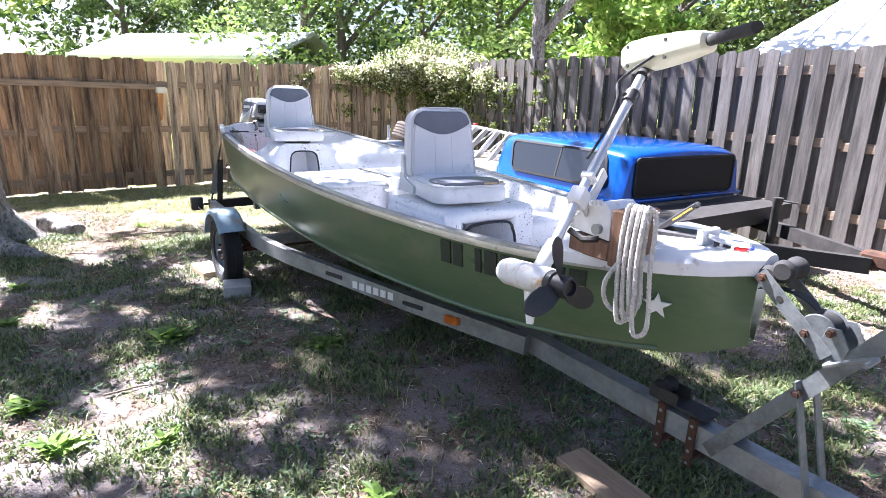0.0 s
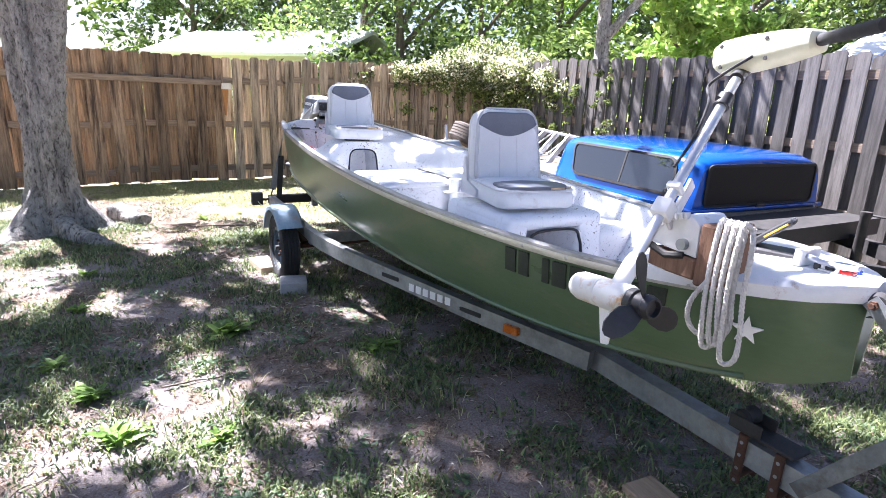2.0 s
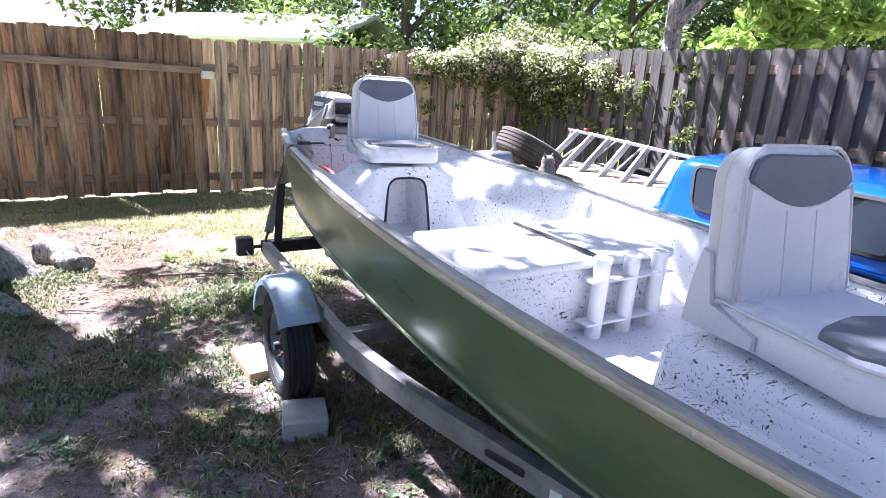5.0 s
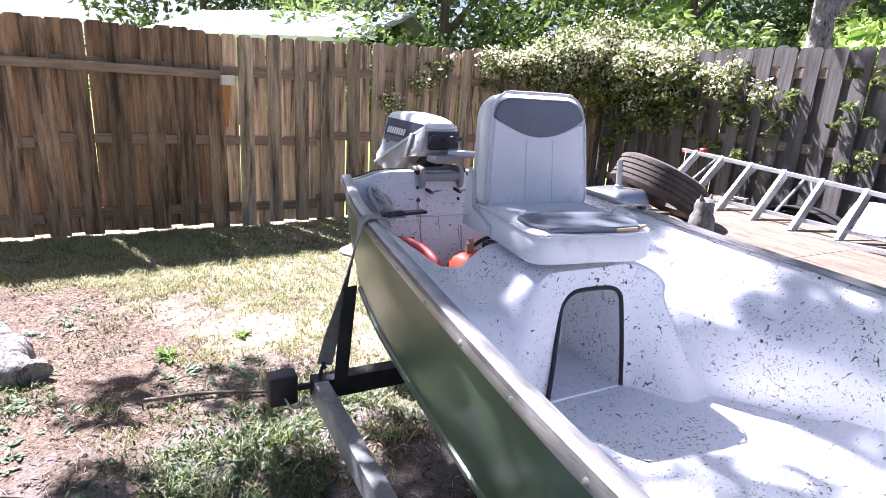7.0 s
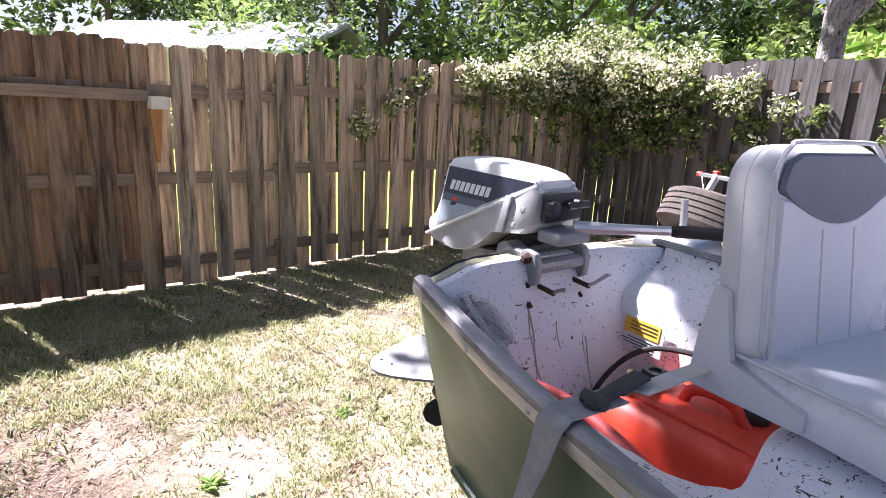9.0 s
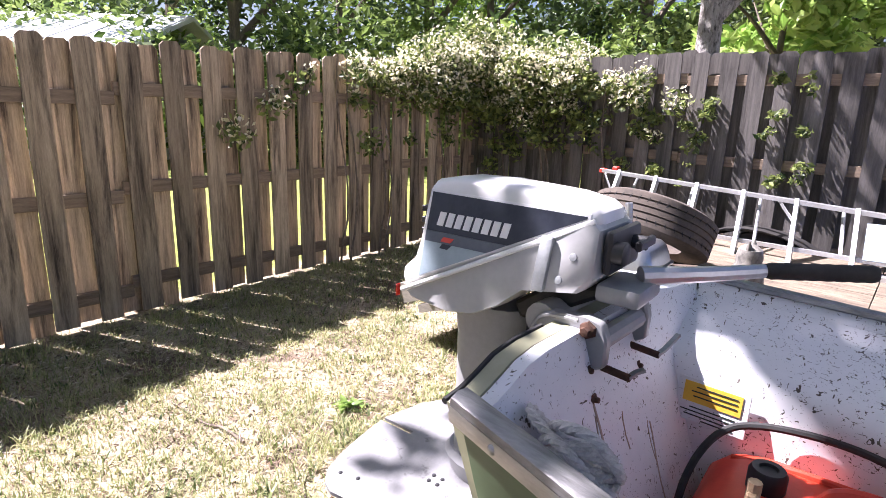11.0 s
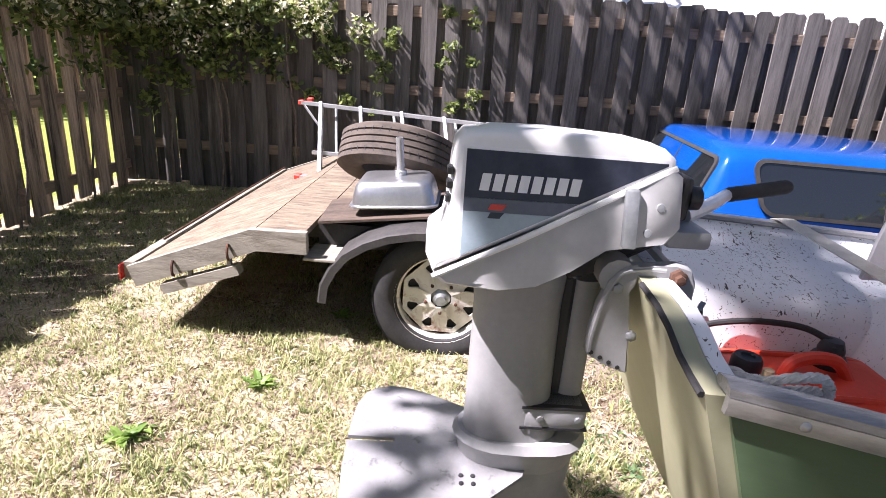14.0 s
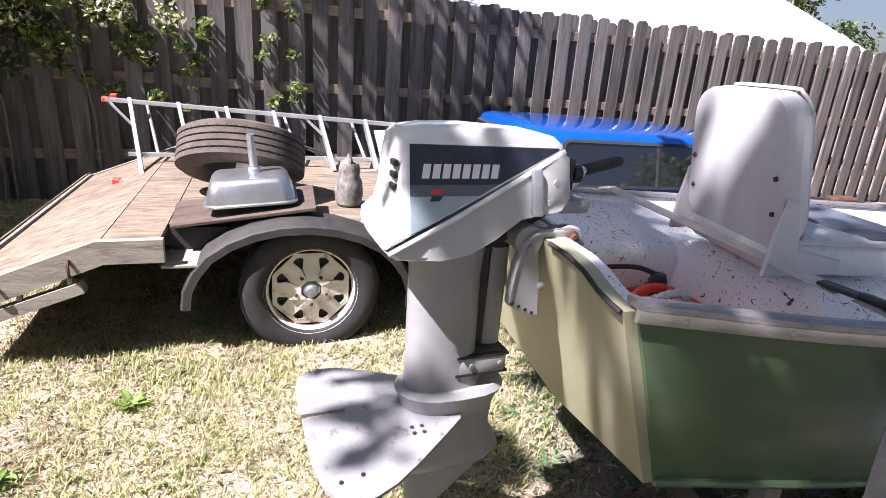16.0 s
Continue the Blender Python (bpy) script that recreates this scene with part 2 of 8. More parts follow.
twig_wood = surface("twig_wood", (0.10, 0.08, 0.06), (0.26, 0.21, 0.17), scale=20, rough=0.9, bump=0.3)
roof_white = surface("roof_white", (0.66, 0.68, 0.72), (0.82, 0.83, 0.84), scale=1.5, fine=12, rough=0.5, bump=0.05)
siding_white = surface("siding_white", (0.5, 0.48, 0.44), (0.66, 0.64, 0.6), scale=2, rough=0.7)


# ---- ground ----
def ground_z(x, y):
    lie = max(-0.13, min(0.03, 0.024 * (x + 1.4)))
    lie -= 0.0537 + 0.006 * max(-12, min(12, x)) - 0.0111 * max(-6, min(14, y))
    return lie + 0.02 * noise.noise((x * 0.6, y * 0.6, 0)) + 0.012 * noise.noise((x * 2.3, y * 2.3, 5))


def ground_material():
    mt = bpy.data.materials.new("yard_soil")
    mt.use_nodes = True
    nodes, links = mt.node_tree.nodes, mt.node_tree.links
    bsdf = nodes["Principled BSDF"]
    coord = nodes.new("ShaderNodeTexCoord").outputs["Object"]

    def noise_at(scale, detail=8.0, rough=0.65, dist=0.3):
        nz = nodes.new("ShaderNodeTexNoise")
        nz.inputs["Scale"].default_value, nz.inputs["Detail"].default_value = scale, detail
        nz.inputs["Roughness"].default_value, nz.inputs["Distortion"].default_value = rough, dist
        links.new(coord, nz.inputs["Vector"])
        return nz.outputs["Fac"]

    def ramp(fac, lo, hi):
        r = nodes.new("ShaderNodeMapRange")
        r.inputs["From Min"].default_value, r.inputs["From Max"].default_value = lo, hi
        links.new(fac, r.inputs["Value"])
        return r.outputs["Result"]

    def mix(fac, a, b):
        m = nodes.new("ShaderNodeMix")
        m.data_type = "RGBA"
        links.new(fac, m.inputs["Factor"])
        for i, c in ((6, a), (7, b)):
            if isinstance(c, tuple):
                m.inputs[i].default_value = (*c, 1)
            else:
                links.new(c, m.inputs[i])
        return m.outputs[2]
    grain = noise_at(140, 3)
    sand = mix(ramp(grain, 0.3, 0.7), (0.15, 0.125, 0.116), (0.37, 0.32, 0.30))
    litter = mix(ramp(noise_at(55, 5, 0.7, 1.5), 0.38, 0.62), (0.06, 0.042, 0.032), (0.32, 0.24, 0.175))
    green = mix(ramp(noise_at(90, 4), 0.35, 0.65), (0.045, 0.055, 0.02), (0.17, 0.17, 0.07))
    c = mix(ramp(noise_at(2.2), 0.46, 0.58), sand, litter)
    # bleached lawn takes over from the bare soil towards the back of the yard
    thatch = mix(ramp(noise_at(75, 5, 0.7, 1.2), 0.36, 0.64), (0.24, 0.18, 0.11), (0.66, 0.58, 0.42))
    thatch = mix(ramp(noise_at(2.1, 6), 0.50, 0.64), thatch, litter)
    place = nodes.new("ShaderNodeSeparateXYZ")
    links.new(coord, place.inputs[0])
    edge = nodes.new("ShaderNodeMath")
    edge.operation = "MULTIPLY_ADD"
    edge.inputs[1].default_value = 3.4
    links.new(noise_at(0.9, 5), edge.inputs[0])
    links.new(place.outputs["Y"], edge.inputs[2])
    c = mix(ramp(edge.outputs[0], 7.2, 8.0), c, thatch)
    c = mix(ramp(noise_at(2.6, 9, 0.7), 0.56, 0.64), c, green)
    c = mix(ramp(noise_at(26, 3, 0.5, 1.0), 0.66, 0.70), c, (0.055, 0.04, 0.03))
    # leaf litter lies thick round the tree
    trunk = nodes.new("ShaderNodeVectorMath")
    trunk.operation = "DISTANCE"
    trunk.inputs[1].default_value = (-4.3, 5.5, 0.0)
    links.new(coord, trunk.inputs[0])
    ring = nodes.new("ShaderNodeMath")
    ring.operation = "MULTIPLY_ADD"
    ring.inputs[1].default_value = 2.4
    links.new(noise_at(1.9, 7, 0.7), ring.inputs[0])
    links.new(trunk.outputs["Value"], ring.inputs[2])
    c = mix(ramp(ring.outputs[0], 2.9, 2.3), c, litter)
    # fresh grass beyond the back fence
    across = nodes.new("ShaderNodeVectorMath")
    across.operation = "DOT_PRODUCT"
    across.inputs[1].default_value = (-0.56, 0.828, 0.0)
    links.new(coord, across.inputs[0])
    fresh = mix(ramp(noise_at(40, 4), 0.35, 0.65), (0.12, 0.17, 0.03), (0.36, 0.40, 0.10))
    c = mix(ramp(across.outputs["Value"], 9.75, 9.95), c, fresh)
    links.new(c, bsdf.inputs["Base Color"])
    bsdf.inputs["Roughness"].default_value = 0.95
    bsdf.inputs["Specular IOR Level"].default_value = 0.2
    bp = nodes.new("ShaderNodeBump")
    bp.inputs["Strength"].default_value, bp.inputs["Distance"].default_value = 0.9, 0.02
    links.new(noise_at(60, 6, 0.75, 0.8), bp.inputs["Height"])
    links.new(bp.outputs["Normal"], bsdf.inputs["Normal"])
    return mt


def build_ground():
    near = [i * 0.1 for i in range(-90, 91)]
    far = [9.6, 10.5, 12, 14, 17, 22, 30, 45, 80, 160, 400]
    line = [-f for f in reversed(far)] + near + far
    xs, ys = [v - 0.5 for v in line], [v + 5.0 for v in line]
    verts = [(x, y, ground_z(x, y)) for y in ys for x in xs]
    n = len(xs)
    faces = [(j * n + i, j * n + i + 1, (j + 1) * n + i + 1, (j + 1) * n + i) for j in range(len(ys) - 1) for i in range(n - 1)]
    me = bpy.data.meshes.new("ground")
    me.from_pydata(verts, [], faces)
    me.polygons.foreach_set("use_smooth", [True] * len(faces))
    me.materials.append(ground_material())
    return tagged(new("ground", me), "sandy backyard ground with leaf litter and patchy grass", "ground", kind="structure")


build_ground()

# ---- fences ----
CORNER = Vector((-0.35, 11.4, 0))


def picket_mesh(name, material, seed, h, wide=0.1405):
    rnd = random.Random(seed)
    w, d, ear = wide + rnd.uniform(-0.004, 0.004), 0.018, 0.03
    lean, bow = rnd.uniform(-0.006, 0.006), rnd.uniform(-0.004, 0.004)
    bm = bmesh.new()
    outline = [(-w / 2, 0), (w / 2, 0), (w / 2 + bow, h * 0.5), (w / 2 + lean, h - ear), (w / 2 - ear * 0.9 + lean, h), (-w / 2 + ear * 0.9 + lean, h - 0.004),
               (-w / 2 + lean, h - ear), (-w / 2 + bow, h * 0.5)]
    loft(bm, [[(x, y, z) for x, z in outline] for y in (-d / 2, d / 2)])
    bmesh.ops.recalc_face_normals(bm, faces=bm.faces)
    return link_mesh(name, bm, material, 0)


def build_fence(name, label, start, way, length, material, heights, h, seed, step, wide, older=None, upto=0.0):
    """A shadow-box fence: pickets by turns on both faces of three rails. Local x runs along it, -y faces the yard."""
    rnd = random.Random(seed)
    u = Vector(way).normalized()
    yard = Vector((u.y, -u.x, 0))
    root = thing(name, label, "fence", Matrix(((u.x, -yard.x, 0, start.x), (u.y, -yard.y, 0, start.y), (0, 0, 1, 0), (0, 0, 0, 1))), kind="structure")
    inv = root.matrix_basis

    def floor_at(x):
        p = inv @ Vector((x, 0, 0))
        return ground_z(p.x, p.y)
    for z in heights:
        x = 0.0
        while x < length:
            run = min(2.44, length - x)
            bm = bmesh.new()
            box(bm, (-run / 2, -0.019, -0.044), (run / 2, 0.019, 0.044), 0.004)
            part("rail", bm, rail_wood, root, m=Matrix.Translation((x + run / 2, 0, floor_at(x + run / 2) + z)) @ Matrix.Rotation(rnd.uniform(-0.004, 0.004), 4, "Y"))
            x += 2.44
    kinds = [picket_mesh("picket", material, seed * 31 + k, h + rnd.uniform(-0.02, 0.02), wide) for k in range(9)]
    old = [picket_mesh("picket", older, seed * 37 + k, h + rnd.uniform(-0.02, 0.02), wide + 0.016) for k in range(9)] if older else kinds
    for i in range(int(length / step)):
        for side, off in ((-1, 0.0), (1, step / 2)):
            x = 0.09 + i * step + off + rnd.uniform(-0.007, 0.007)
            m = Matrix.Translation((x, side * 0.029, floor_at(x) + 0.02 + rnd.uniform(-0.02, 0.02))) @ Matrix.Rotation(rnd.uniform(-0.006, 0.006), 4, "Y")
            share("picket", rnd.choice(old if x < upto else kinds), root, m)
    x = 0.06
    while x < length:
        bm = bmesh.new()
        box(bm, (-0.045, -0.045, -0.3), (0.045, 0.045, h - 0.06), 0.005)
        part("post", bm, rail_wood, root, m=Matrix.Translation((x, 0.066 + 0.025, floor_at(x))))
        x += 2.44
    return root


LEFT_U = Vector((-0.828, -0.560, 0))
RIGHT_U = Vector((0.568, -0.823, 0))
# Local -y must face the yard, so each fence starts at the end that puts the yard on that side.
left_start = CORNER + LEFT_U * 11.2
build_fence("wall_fence_back", "weathered brown shadow-box wooden privacy fence", left_start, -LEFT_U, 11.3, fence_wood, (0.2, 0.87, 1.52), 1.84, 3, 0.272, 0.141, fence_brown, 6.4)
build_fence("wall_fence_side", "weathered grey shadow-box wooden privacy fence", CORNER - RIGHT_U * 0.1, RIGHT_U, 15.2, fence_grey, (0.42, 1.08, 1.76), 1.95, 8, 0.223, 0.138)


def build_fence_brace():
    """The loose board nailed across the fence, on a short orange post with a pale end."""
    p = Vector((-4.27, 8.66, 0))
    m = Matrix(((0.828, -0.56, 0, p.x), (0.56, 0.828, 0, p.y), (0, 0, 1, 0), (0, 0, 0, 1)))
    root = thing("fence_brace", "long weathered board fixed across the fence with a pale sawn end", "board", m)
    bm = bmesh.new()
    box(bm, (-3.6, -0.02, -0.04), (-0.02, 0.02, 0.04), 0.004)
    part("board", bm, rail_wood, root, m=Matrix.Translation((0, 0, 1.475)) @ Matrix.Rotation(0.004, 4, "Y"))
    bm = bmesh.new()
    box(bm, (-0.03, -0.15, 1.385), (0.085, 0.02, 1.475), 0.004)
    part("end_block", bm, end_white, root, "pale sawn block")
    bm = bmesh.new()
    prism(bm, [(-0.03, 1.39), (0.055, 1.39), (0.02, 1.0), (-0.005, 1.0)], -0.02, 0.02, Matrix(((1, 0, 0, 0), (0, 0, 1, -0.06), (0, 1, 0, 0), (0, 0, 0, 1))), 0.003)
    part("stake", bm, post_orange, root, "orange-brown split stake")


build_fence_brace()


# ---- trees ----
def leaf_cloud(name, centres, radii, count, size, material, parent, seed, flat=0.75, squash=0.8):
    """Many small folded leaves strewn in clumps."""
    rng = np.random.default_rng(seed)
    centres, radii = np.array(centres, float), np.array(radii, float)
    vol = radii ** 2
    pick = rng.choice(len(centres), count, p=vol / vol.sum())
    v = rng.normal(size=(count, 3))
    v /= np.linalg.norm(v, axis=1)[:, None]
    rad = rng.random(count) ** 0.45
    p = centres[pick] + v * (radii[pick] * rad)[:, None] * np.array([1, 1, squash])
    a = rng.normal(size=(count, 3))
    a[:, 2] *= flat
    a /= np.linalg.norm(a, axis=1)[:, None]
    b = rng.normal(size=(count, 3))
    b = np.cross(a, b)
    b /= np.linalg.norm(b, axis=1)[:, None]
    c = np.cross(a, b)
    s = size * (0.6 + 0.8 * rng.random(count))[:, None]
    tip, tail = p + a * s, p - a * s * 0.9
    l, r = p + b * s * 0.5 + c * s * 0.15, p - b * s * 0.5 + c * s * 0.15
    verts = np.stack([tail, l, tip, r], 1).reshape(-1, 3)
    faces = np.arange(count * 4).reshape(-1, 4)
    me = bpy.data.meshes.new(name)
    me.from_pydata(verts.tolist(), [], faces.tolist())
    me.materials.append(material)
    ob = new(name, me)
    ob.parent = parent
    return ob


def limb(bm, pts, r0, r1, n=9, knob=0.0, seed=0):
    pts = smooth_path(pts, 5)
    rnd = random.Random(seed)
    k = len(pts) - 1
    tube(bm, [p + Vector((rnd.uniform(-knob, knob), rnd.uniform(-knob, knob), 0)) for p in pts], [r0 + (r1 - r0) * (i / k) for i in range(k + 1)], n)


def build_yard_tree():
    root = thing("yard_tree", "large grey-barked shade tree with spreading roots in the yard", "tree", Matrix.Translation((-4.5, 5.35, -0.065)))
    bm = bmesh.new()
    rings, n = [], 84
    zs, rr0 = (-0.1, 0.0, 0.12, 0.3, 0.6, 0.85, 1.1, 1.35, 1.6, 1.85, 2.1, 2.5, 2.9), (0.50, 0.40, 0.30, 0.235, 0.205, 0.20, 0.195, 0.195, 0.20, 0.21, 0.225, 0.25, 0.24)
    for j in range(101):
        z = -0.1 + 0.03 * j
        r = float(np.interp(z, zs, rr0))
        ring = []
        for k in range(n):
            a = 2 * math.pi * k / n
            flare = max(0, 0.45 - z) * 0.55 * max(0, math.sin(a * 3 + 0.7)) + 0.02 * math.sin(a * 7 + z * 2)
            lump = 0.035 * noise.noise((math.cos(a) * 1.6, math.sin(a) * 1.6, z * 1.7))
            plate = noise.noise((math.cos(a) * 7.5, math.sin(a) * 7.5, z * 3.2 + 0.4 * noise.noise((a * 3, z * 5, 1))))
            rr = r + flare + lump + 0.020 * (1 - min(1.0, abs(plate) * 3.2)) * -1 + 0.006 * noise.noise((math.cos(a) * 20, math.sin(a) * 20, z * 14))
            ring.append((rr * math.cos(a) - 0.02 * z, rr * math.sin(a) * 0.95, z))
        rings.append(ring)
    loft(bm, rings)
    part("trunk", bm, bark, root)
    for k, (pts, r0, r1) in enumerate(((((0.0, 0.0, 0.95), (0.10, 0.0, 1.6), (0.24, -0.03, 2.3), (0.38, -0.08, 3.1)), 0.165, 0.14), (((0.22, -0.2, 0.10), (0.45, -0.36, 0.07), (0.72, -0.45, 0.04), (1.0, -0.50, -0.03)), 0.11, 0.05))):
        bm = bmesh.new()
        limb(bm, smooth_path(pts, 6), r0, r1, 20, 0.012, 40 + k)
        part("limb" if k == 0 else "root", bm, bark, root)
    spread = [((0.36, -0.07, 2.95), (0.55, -0.15, 3.7), (1.3, -0.4, 5.2), (2.3, -0.7, 6.6), 0.17), ((-0.05, 0.05, 2.6), (-0.5, 0.6, 3.7), (-1.4, 1.4, 5.2), (-2.2, 1.9, 6.4), 0.15),
              ((0, 0, 2.5), (0.1, 0.2, 4.0), (0.2, 0.5, 5.8), (0.6, 0.4, 7.6), 0.19), ((0, -0.1, 2.3), (-0.2, -0.7, 3.4), (-0.3, -1.7, 4.6), (0.2, -2.6, 5.9), 0.12)]
    for i, (a, b, c, d, r) in enumerate(spread):
        bm = bmesh.new()
        limb(bm, (a, b, c, d), r, 0.04, 9, 0.015, i)
        part("limb", bm, bark, root)
    rnd = random.Random(5)
    cs, rs = [], []
    for k in range(330):
        a, q = rnd.uniform(0, 2 * math.pi), rnd.random() ** 0.5
        cs.append((0.15 + 4.1 * q * math.cos(a), -0.15 + 3.0 * q * math.sin(a), 6.5 + rnd.uniform(-1.2, 1.6) - q * 0.8))
        rs.append(rnd.uniform(0.14, 0.34))
    # added clumps out of view, like a thicker bough, to shade the boat's stern
    for k in range(30):
        s, p, dh = rnd.random(), rnd.uniform(-0.62, 0.62), rnd.uniform(-0.5, 0.5)
        cs.append((-0.36 + 0.85 * s - 0.827 * p - 0.58 * dh, 2.58 - 1.25 * s - 0.562 * p + 0.435 * dh, 6.6 + dh))
        rs.append(rnd.uniform(0.14, 0.25))
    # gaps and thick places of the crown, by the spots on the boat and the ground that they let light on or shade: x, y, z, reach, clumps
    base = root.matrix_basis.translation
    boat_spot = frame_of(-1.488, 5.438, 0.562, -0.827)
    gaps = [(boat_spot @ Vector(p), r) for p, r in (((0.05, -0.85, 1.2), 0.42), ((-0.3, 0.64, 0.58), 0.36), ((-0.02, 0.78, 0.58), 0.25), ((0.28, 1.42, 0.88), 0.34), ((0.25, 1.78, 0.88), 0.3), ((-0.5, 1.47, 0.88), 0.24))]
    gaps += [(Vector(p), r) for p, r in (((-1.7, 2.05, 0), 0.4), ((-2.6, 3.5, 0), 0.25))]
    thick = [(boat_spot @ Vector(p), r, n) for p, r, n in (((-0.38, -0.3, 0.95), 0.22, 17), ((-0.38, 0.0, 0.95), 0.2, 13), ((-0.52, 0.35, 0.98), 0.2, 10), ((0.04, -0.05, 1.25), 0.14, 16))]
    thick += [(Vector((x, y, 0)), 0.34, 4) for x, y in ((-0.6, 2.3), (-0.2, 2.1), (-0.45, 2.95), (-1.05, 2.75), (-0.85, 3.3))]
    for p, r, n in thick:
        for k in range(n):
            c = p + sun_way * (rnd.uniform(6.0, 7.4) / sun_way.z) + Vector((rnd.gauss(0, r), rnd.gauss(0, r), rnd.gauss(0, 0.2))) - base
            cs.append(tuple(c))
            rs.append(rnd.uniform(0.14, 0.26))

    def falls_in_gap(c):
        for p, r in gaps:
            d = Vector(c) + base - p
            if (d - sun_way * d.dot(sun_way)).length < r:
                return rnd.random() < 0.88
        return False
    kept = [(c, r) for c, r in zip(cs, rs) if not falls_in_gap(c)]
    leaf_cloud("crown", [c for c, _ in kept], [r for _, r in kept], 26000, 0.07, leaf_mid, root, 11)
    hang = [(0.5, 0.3, 2.55), (0.35, 0.55, 2.3), (0.75, 0.9, 2.75), (1.1, 0.7, 3.1), (0.2, 0.6, 2.9)]
    tagged(leaf_cloud("low_spray", hang, [0.3, 0.22, 0.35, 0.35, 0.3], 620, 0.05, leaf_lime, root, 12), kind="stuff")


build_yard_tree()


def build_tree(name, label, x, y, r, h, fork, crown_c, crown_r, count, size, material, seed, lean=(0, 0), squash=0.8, bk=None):
    root = thing(name, label, "tree", Matrix.Translation((x, y, ground_z(x, y) - 0.05)), group="trees behind the fence")
    rnd = random.Random(seed)
    bm = bmesh.new()
    limb(bm, [(0, 0, 0), (lean[0] * 0.2, lean[1] * 0.2, fork * 0.5), (lean[0] * 0.6, lean[1] * 0.6, fork), (lean[0], lean[1], h * 0.85)], r * 1.25, r * 0.35, 10, r * 0.06, seed)
    part("trunk", bm, bk or bark_far, root)
    for k in range(4):
        a = 2 * math.pi * k / 4 + rnd.uniform(-0.5, 0.5)
        z0 = fork + (h - fork) * 0.15 * k
        d = rnd.uniform(0.8, 1.2) * crown_r
        bm = bmesh.new()
        limb(bm, [(lean[0] * 0.6, lean[1] * 0.6, z0), (lean[0] * 0.7 + d * 0.4 * math.cos(a), lean[1] * 0.7 + d * 0.4 * math.sin(a), z0 + d * 0.45),
                  (lean[0] + d * math.cos(a), lean[1] + d * math.sin(a), z0 + d * 0.9)], r * 0.5, r * 0.1, 7, r * 0.05, seed + k)
        part("limb", bm, bk or bark_far, root)
    cs, rs = [], []
    for k in range(26):
        v = Vector((rnd.gauss(0, 1), rnd.gauss(0, 1), rnd.gauss(0, 1))).normalized() * crown_r * rnd.random() ** 0.4
        cs.append((crown_c[0] + v.x, crown_c[1] + v.y, crown_c[2] + v.z * squash))
        rs.append(crown_r * rnd.uniform(0.18, 0.36))
    leaf_cloud("crown", cs, rs, count, size, material, root, seed)
    return root


# the forked trunk close behind the side fence, and the broad light-green young tree beside it
build_tree("fork_tree", "forked grey trunk of a tree just beyond the fence", 1.52, 9.9, 0.17, 7.5, 2.35, (-0.2, 0.3, 5.4), 2.1, 5200, 0.085, leaf_mid, 21, (-0.06, 0.05), 0.6, bark)
build_tree("maple_tree", "young tree with broad bright green leaves", 3.0, 10.6, 0.07, 4.0, 1.4, (0.1, 0, 2.75), 1.15, 4200, 0.085, leaf_lime, 22, (0.1, 0.1), 0.75)
rnd_w = random.Random(77)
for k in range(15):
    fx = -17 + k * 2.35 + rnd_w.uniform(-0.7, 0.7)
    fy = 19.5 + rnd_w.uniform(-1.5, 4.5) + 0.12 * abs(fx)
    if fx < -8:
        fy += 9
    hh = rnd_w.uniform(8, 12)
    build_tree("wood_tree", "tall leafy tree in the woods behind the fence", fx, fy, rnd_w.uniform(0.14, 0.26), hh, hh * 0.35, (0, 0, hh * 0.55), rnd_w.uniform(2.6, 3.6), 4400, 0.115,
               (leaf_dark, leaf_mid, leaf_lime)[k % 3], 100 + k, (rnd_w.uniform(-0.5, 0.5), 0.2), 1.25)
for k, (fx, fy) in enumerate(((7.5, 15.5), (11, 12.5), (14, 9.5), (16.5, 5.5), (19, 1), (19.5, -4))):
    build_tree("wood_tree", "tall leafy tree in the woods behind the fence", fx + 4, fy + 4, 0.2, 9, 3.0, (0, 0, 5.5), 3.0, 3600, 0.13, leaf_dark if k % 2 else leaf_mid, 140 + k, (0.2, 0.2), 1.2)


# the trees on the near side of the yard, mirrored in the windows of the truck cap
for k, (fx, fy) in enumerate(((-9.5, -7.5), (-7.0, -9.0), (-12.0, -5.0), (-4.5, -10.0), (1.0, -9.5), (6.5, -8.0))):
    build_tree("wood_tree", "tall leafy tree standing on the near side of the yard", fx * 1.25, fy * 1.25, 0.2, 7, 2.0, (0, 0, 3.9), 2.4, 3000, 0.13, leaf_mid, 160 + k, (0.3, 0.1), 1.1)


def build_underbrush():
    """Low leafy growth between the trunks beyond the fence."""
    rnd = random.Random(9)
    cs, rs = [], []
    for k in range(120):
        x = rnd.uniform(-19, 17)
        y = 17.5 + rnd.uniform(0, 6) + (9 if x < -9 else 0)
        cs.append((x, y, rnd.uniform(0.6, 3.4)))
        rs.append(rnd.uniform(0.7, 1.5))
    ob = leaf_cloud("underbrush", cs, rs, 42000, 0.12, leaf_mid, None, 4)
    tagged(ob, "dense leafy underbrush in the woods beyond the fence", "bushes", kind="stuff")
    cs = [(rnd.uniform(-26, 24), 30 + rnd.uniform(0, 5), rnd.uniform(1, 8.5)) for k in range(130)]
    cs = [c for c in cs if c[0] > -3 or rnd.random() < 0.35]
    ob = leaf_cloud("far_woods", cs, [rnd.uniform(1.4, 2.8) for _ in cs], 16000, 0.22, leaf_dark, None, 6)
    tagged(ob, "far dark woods", "woods", kind="stuff")


build_underbrush()


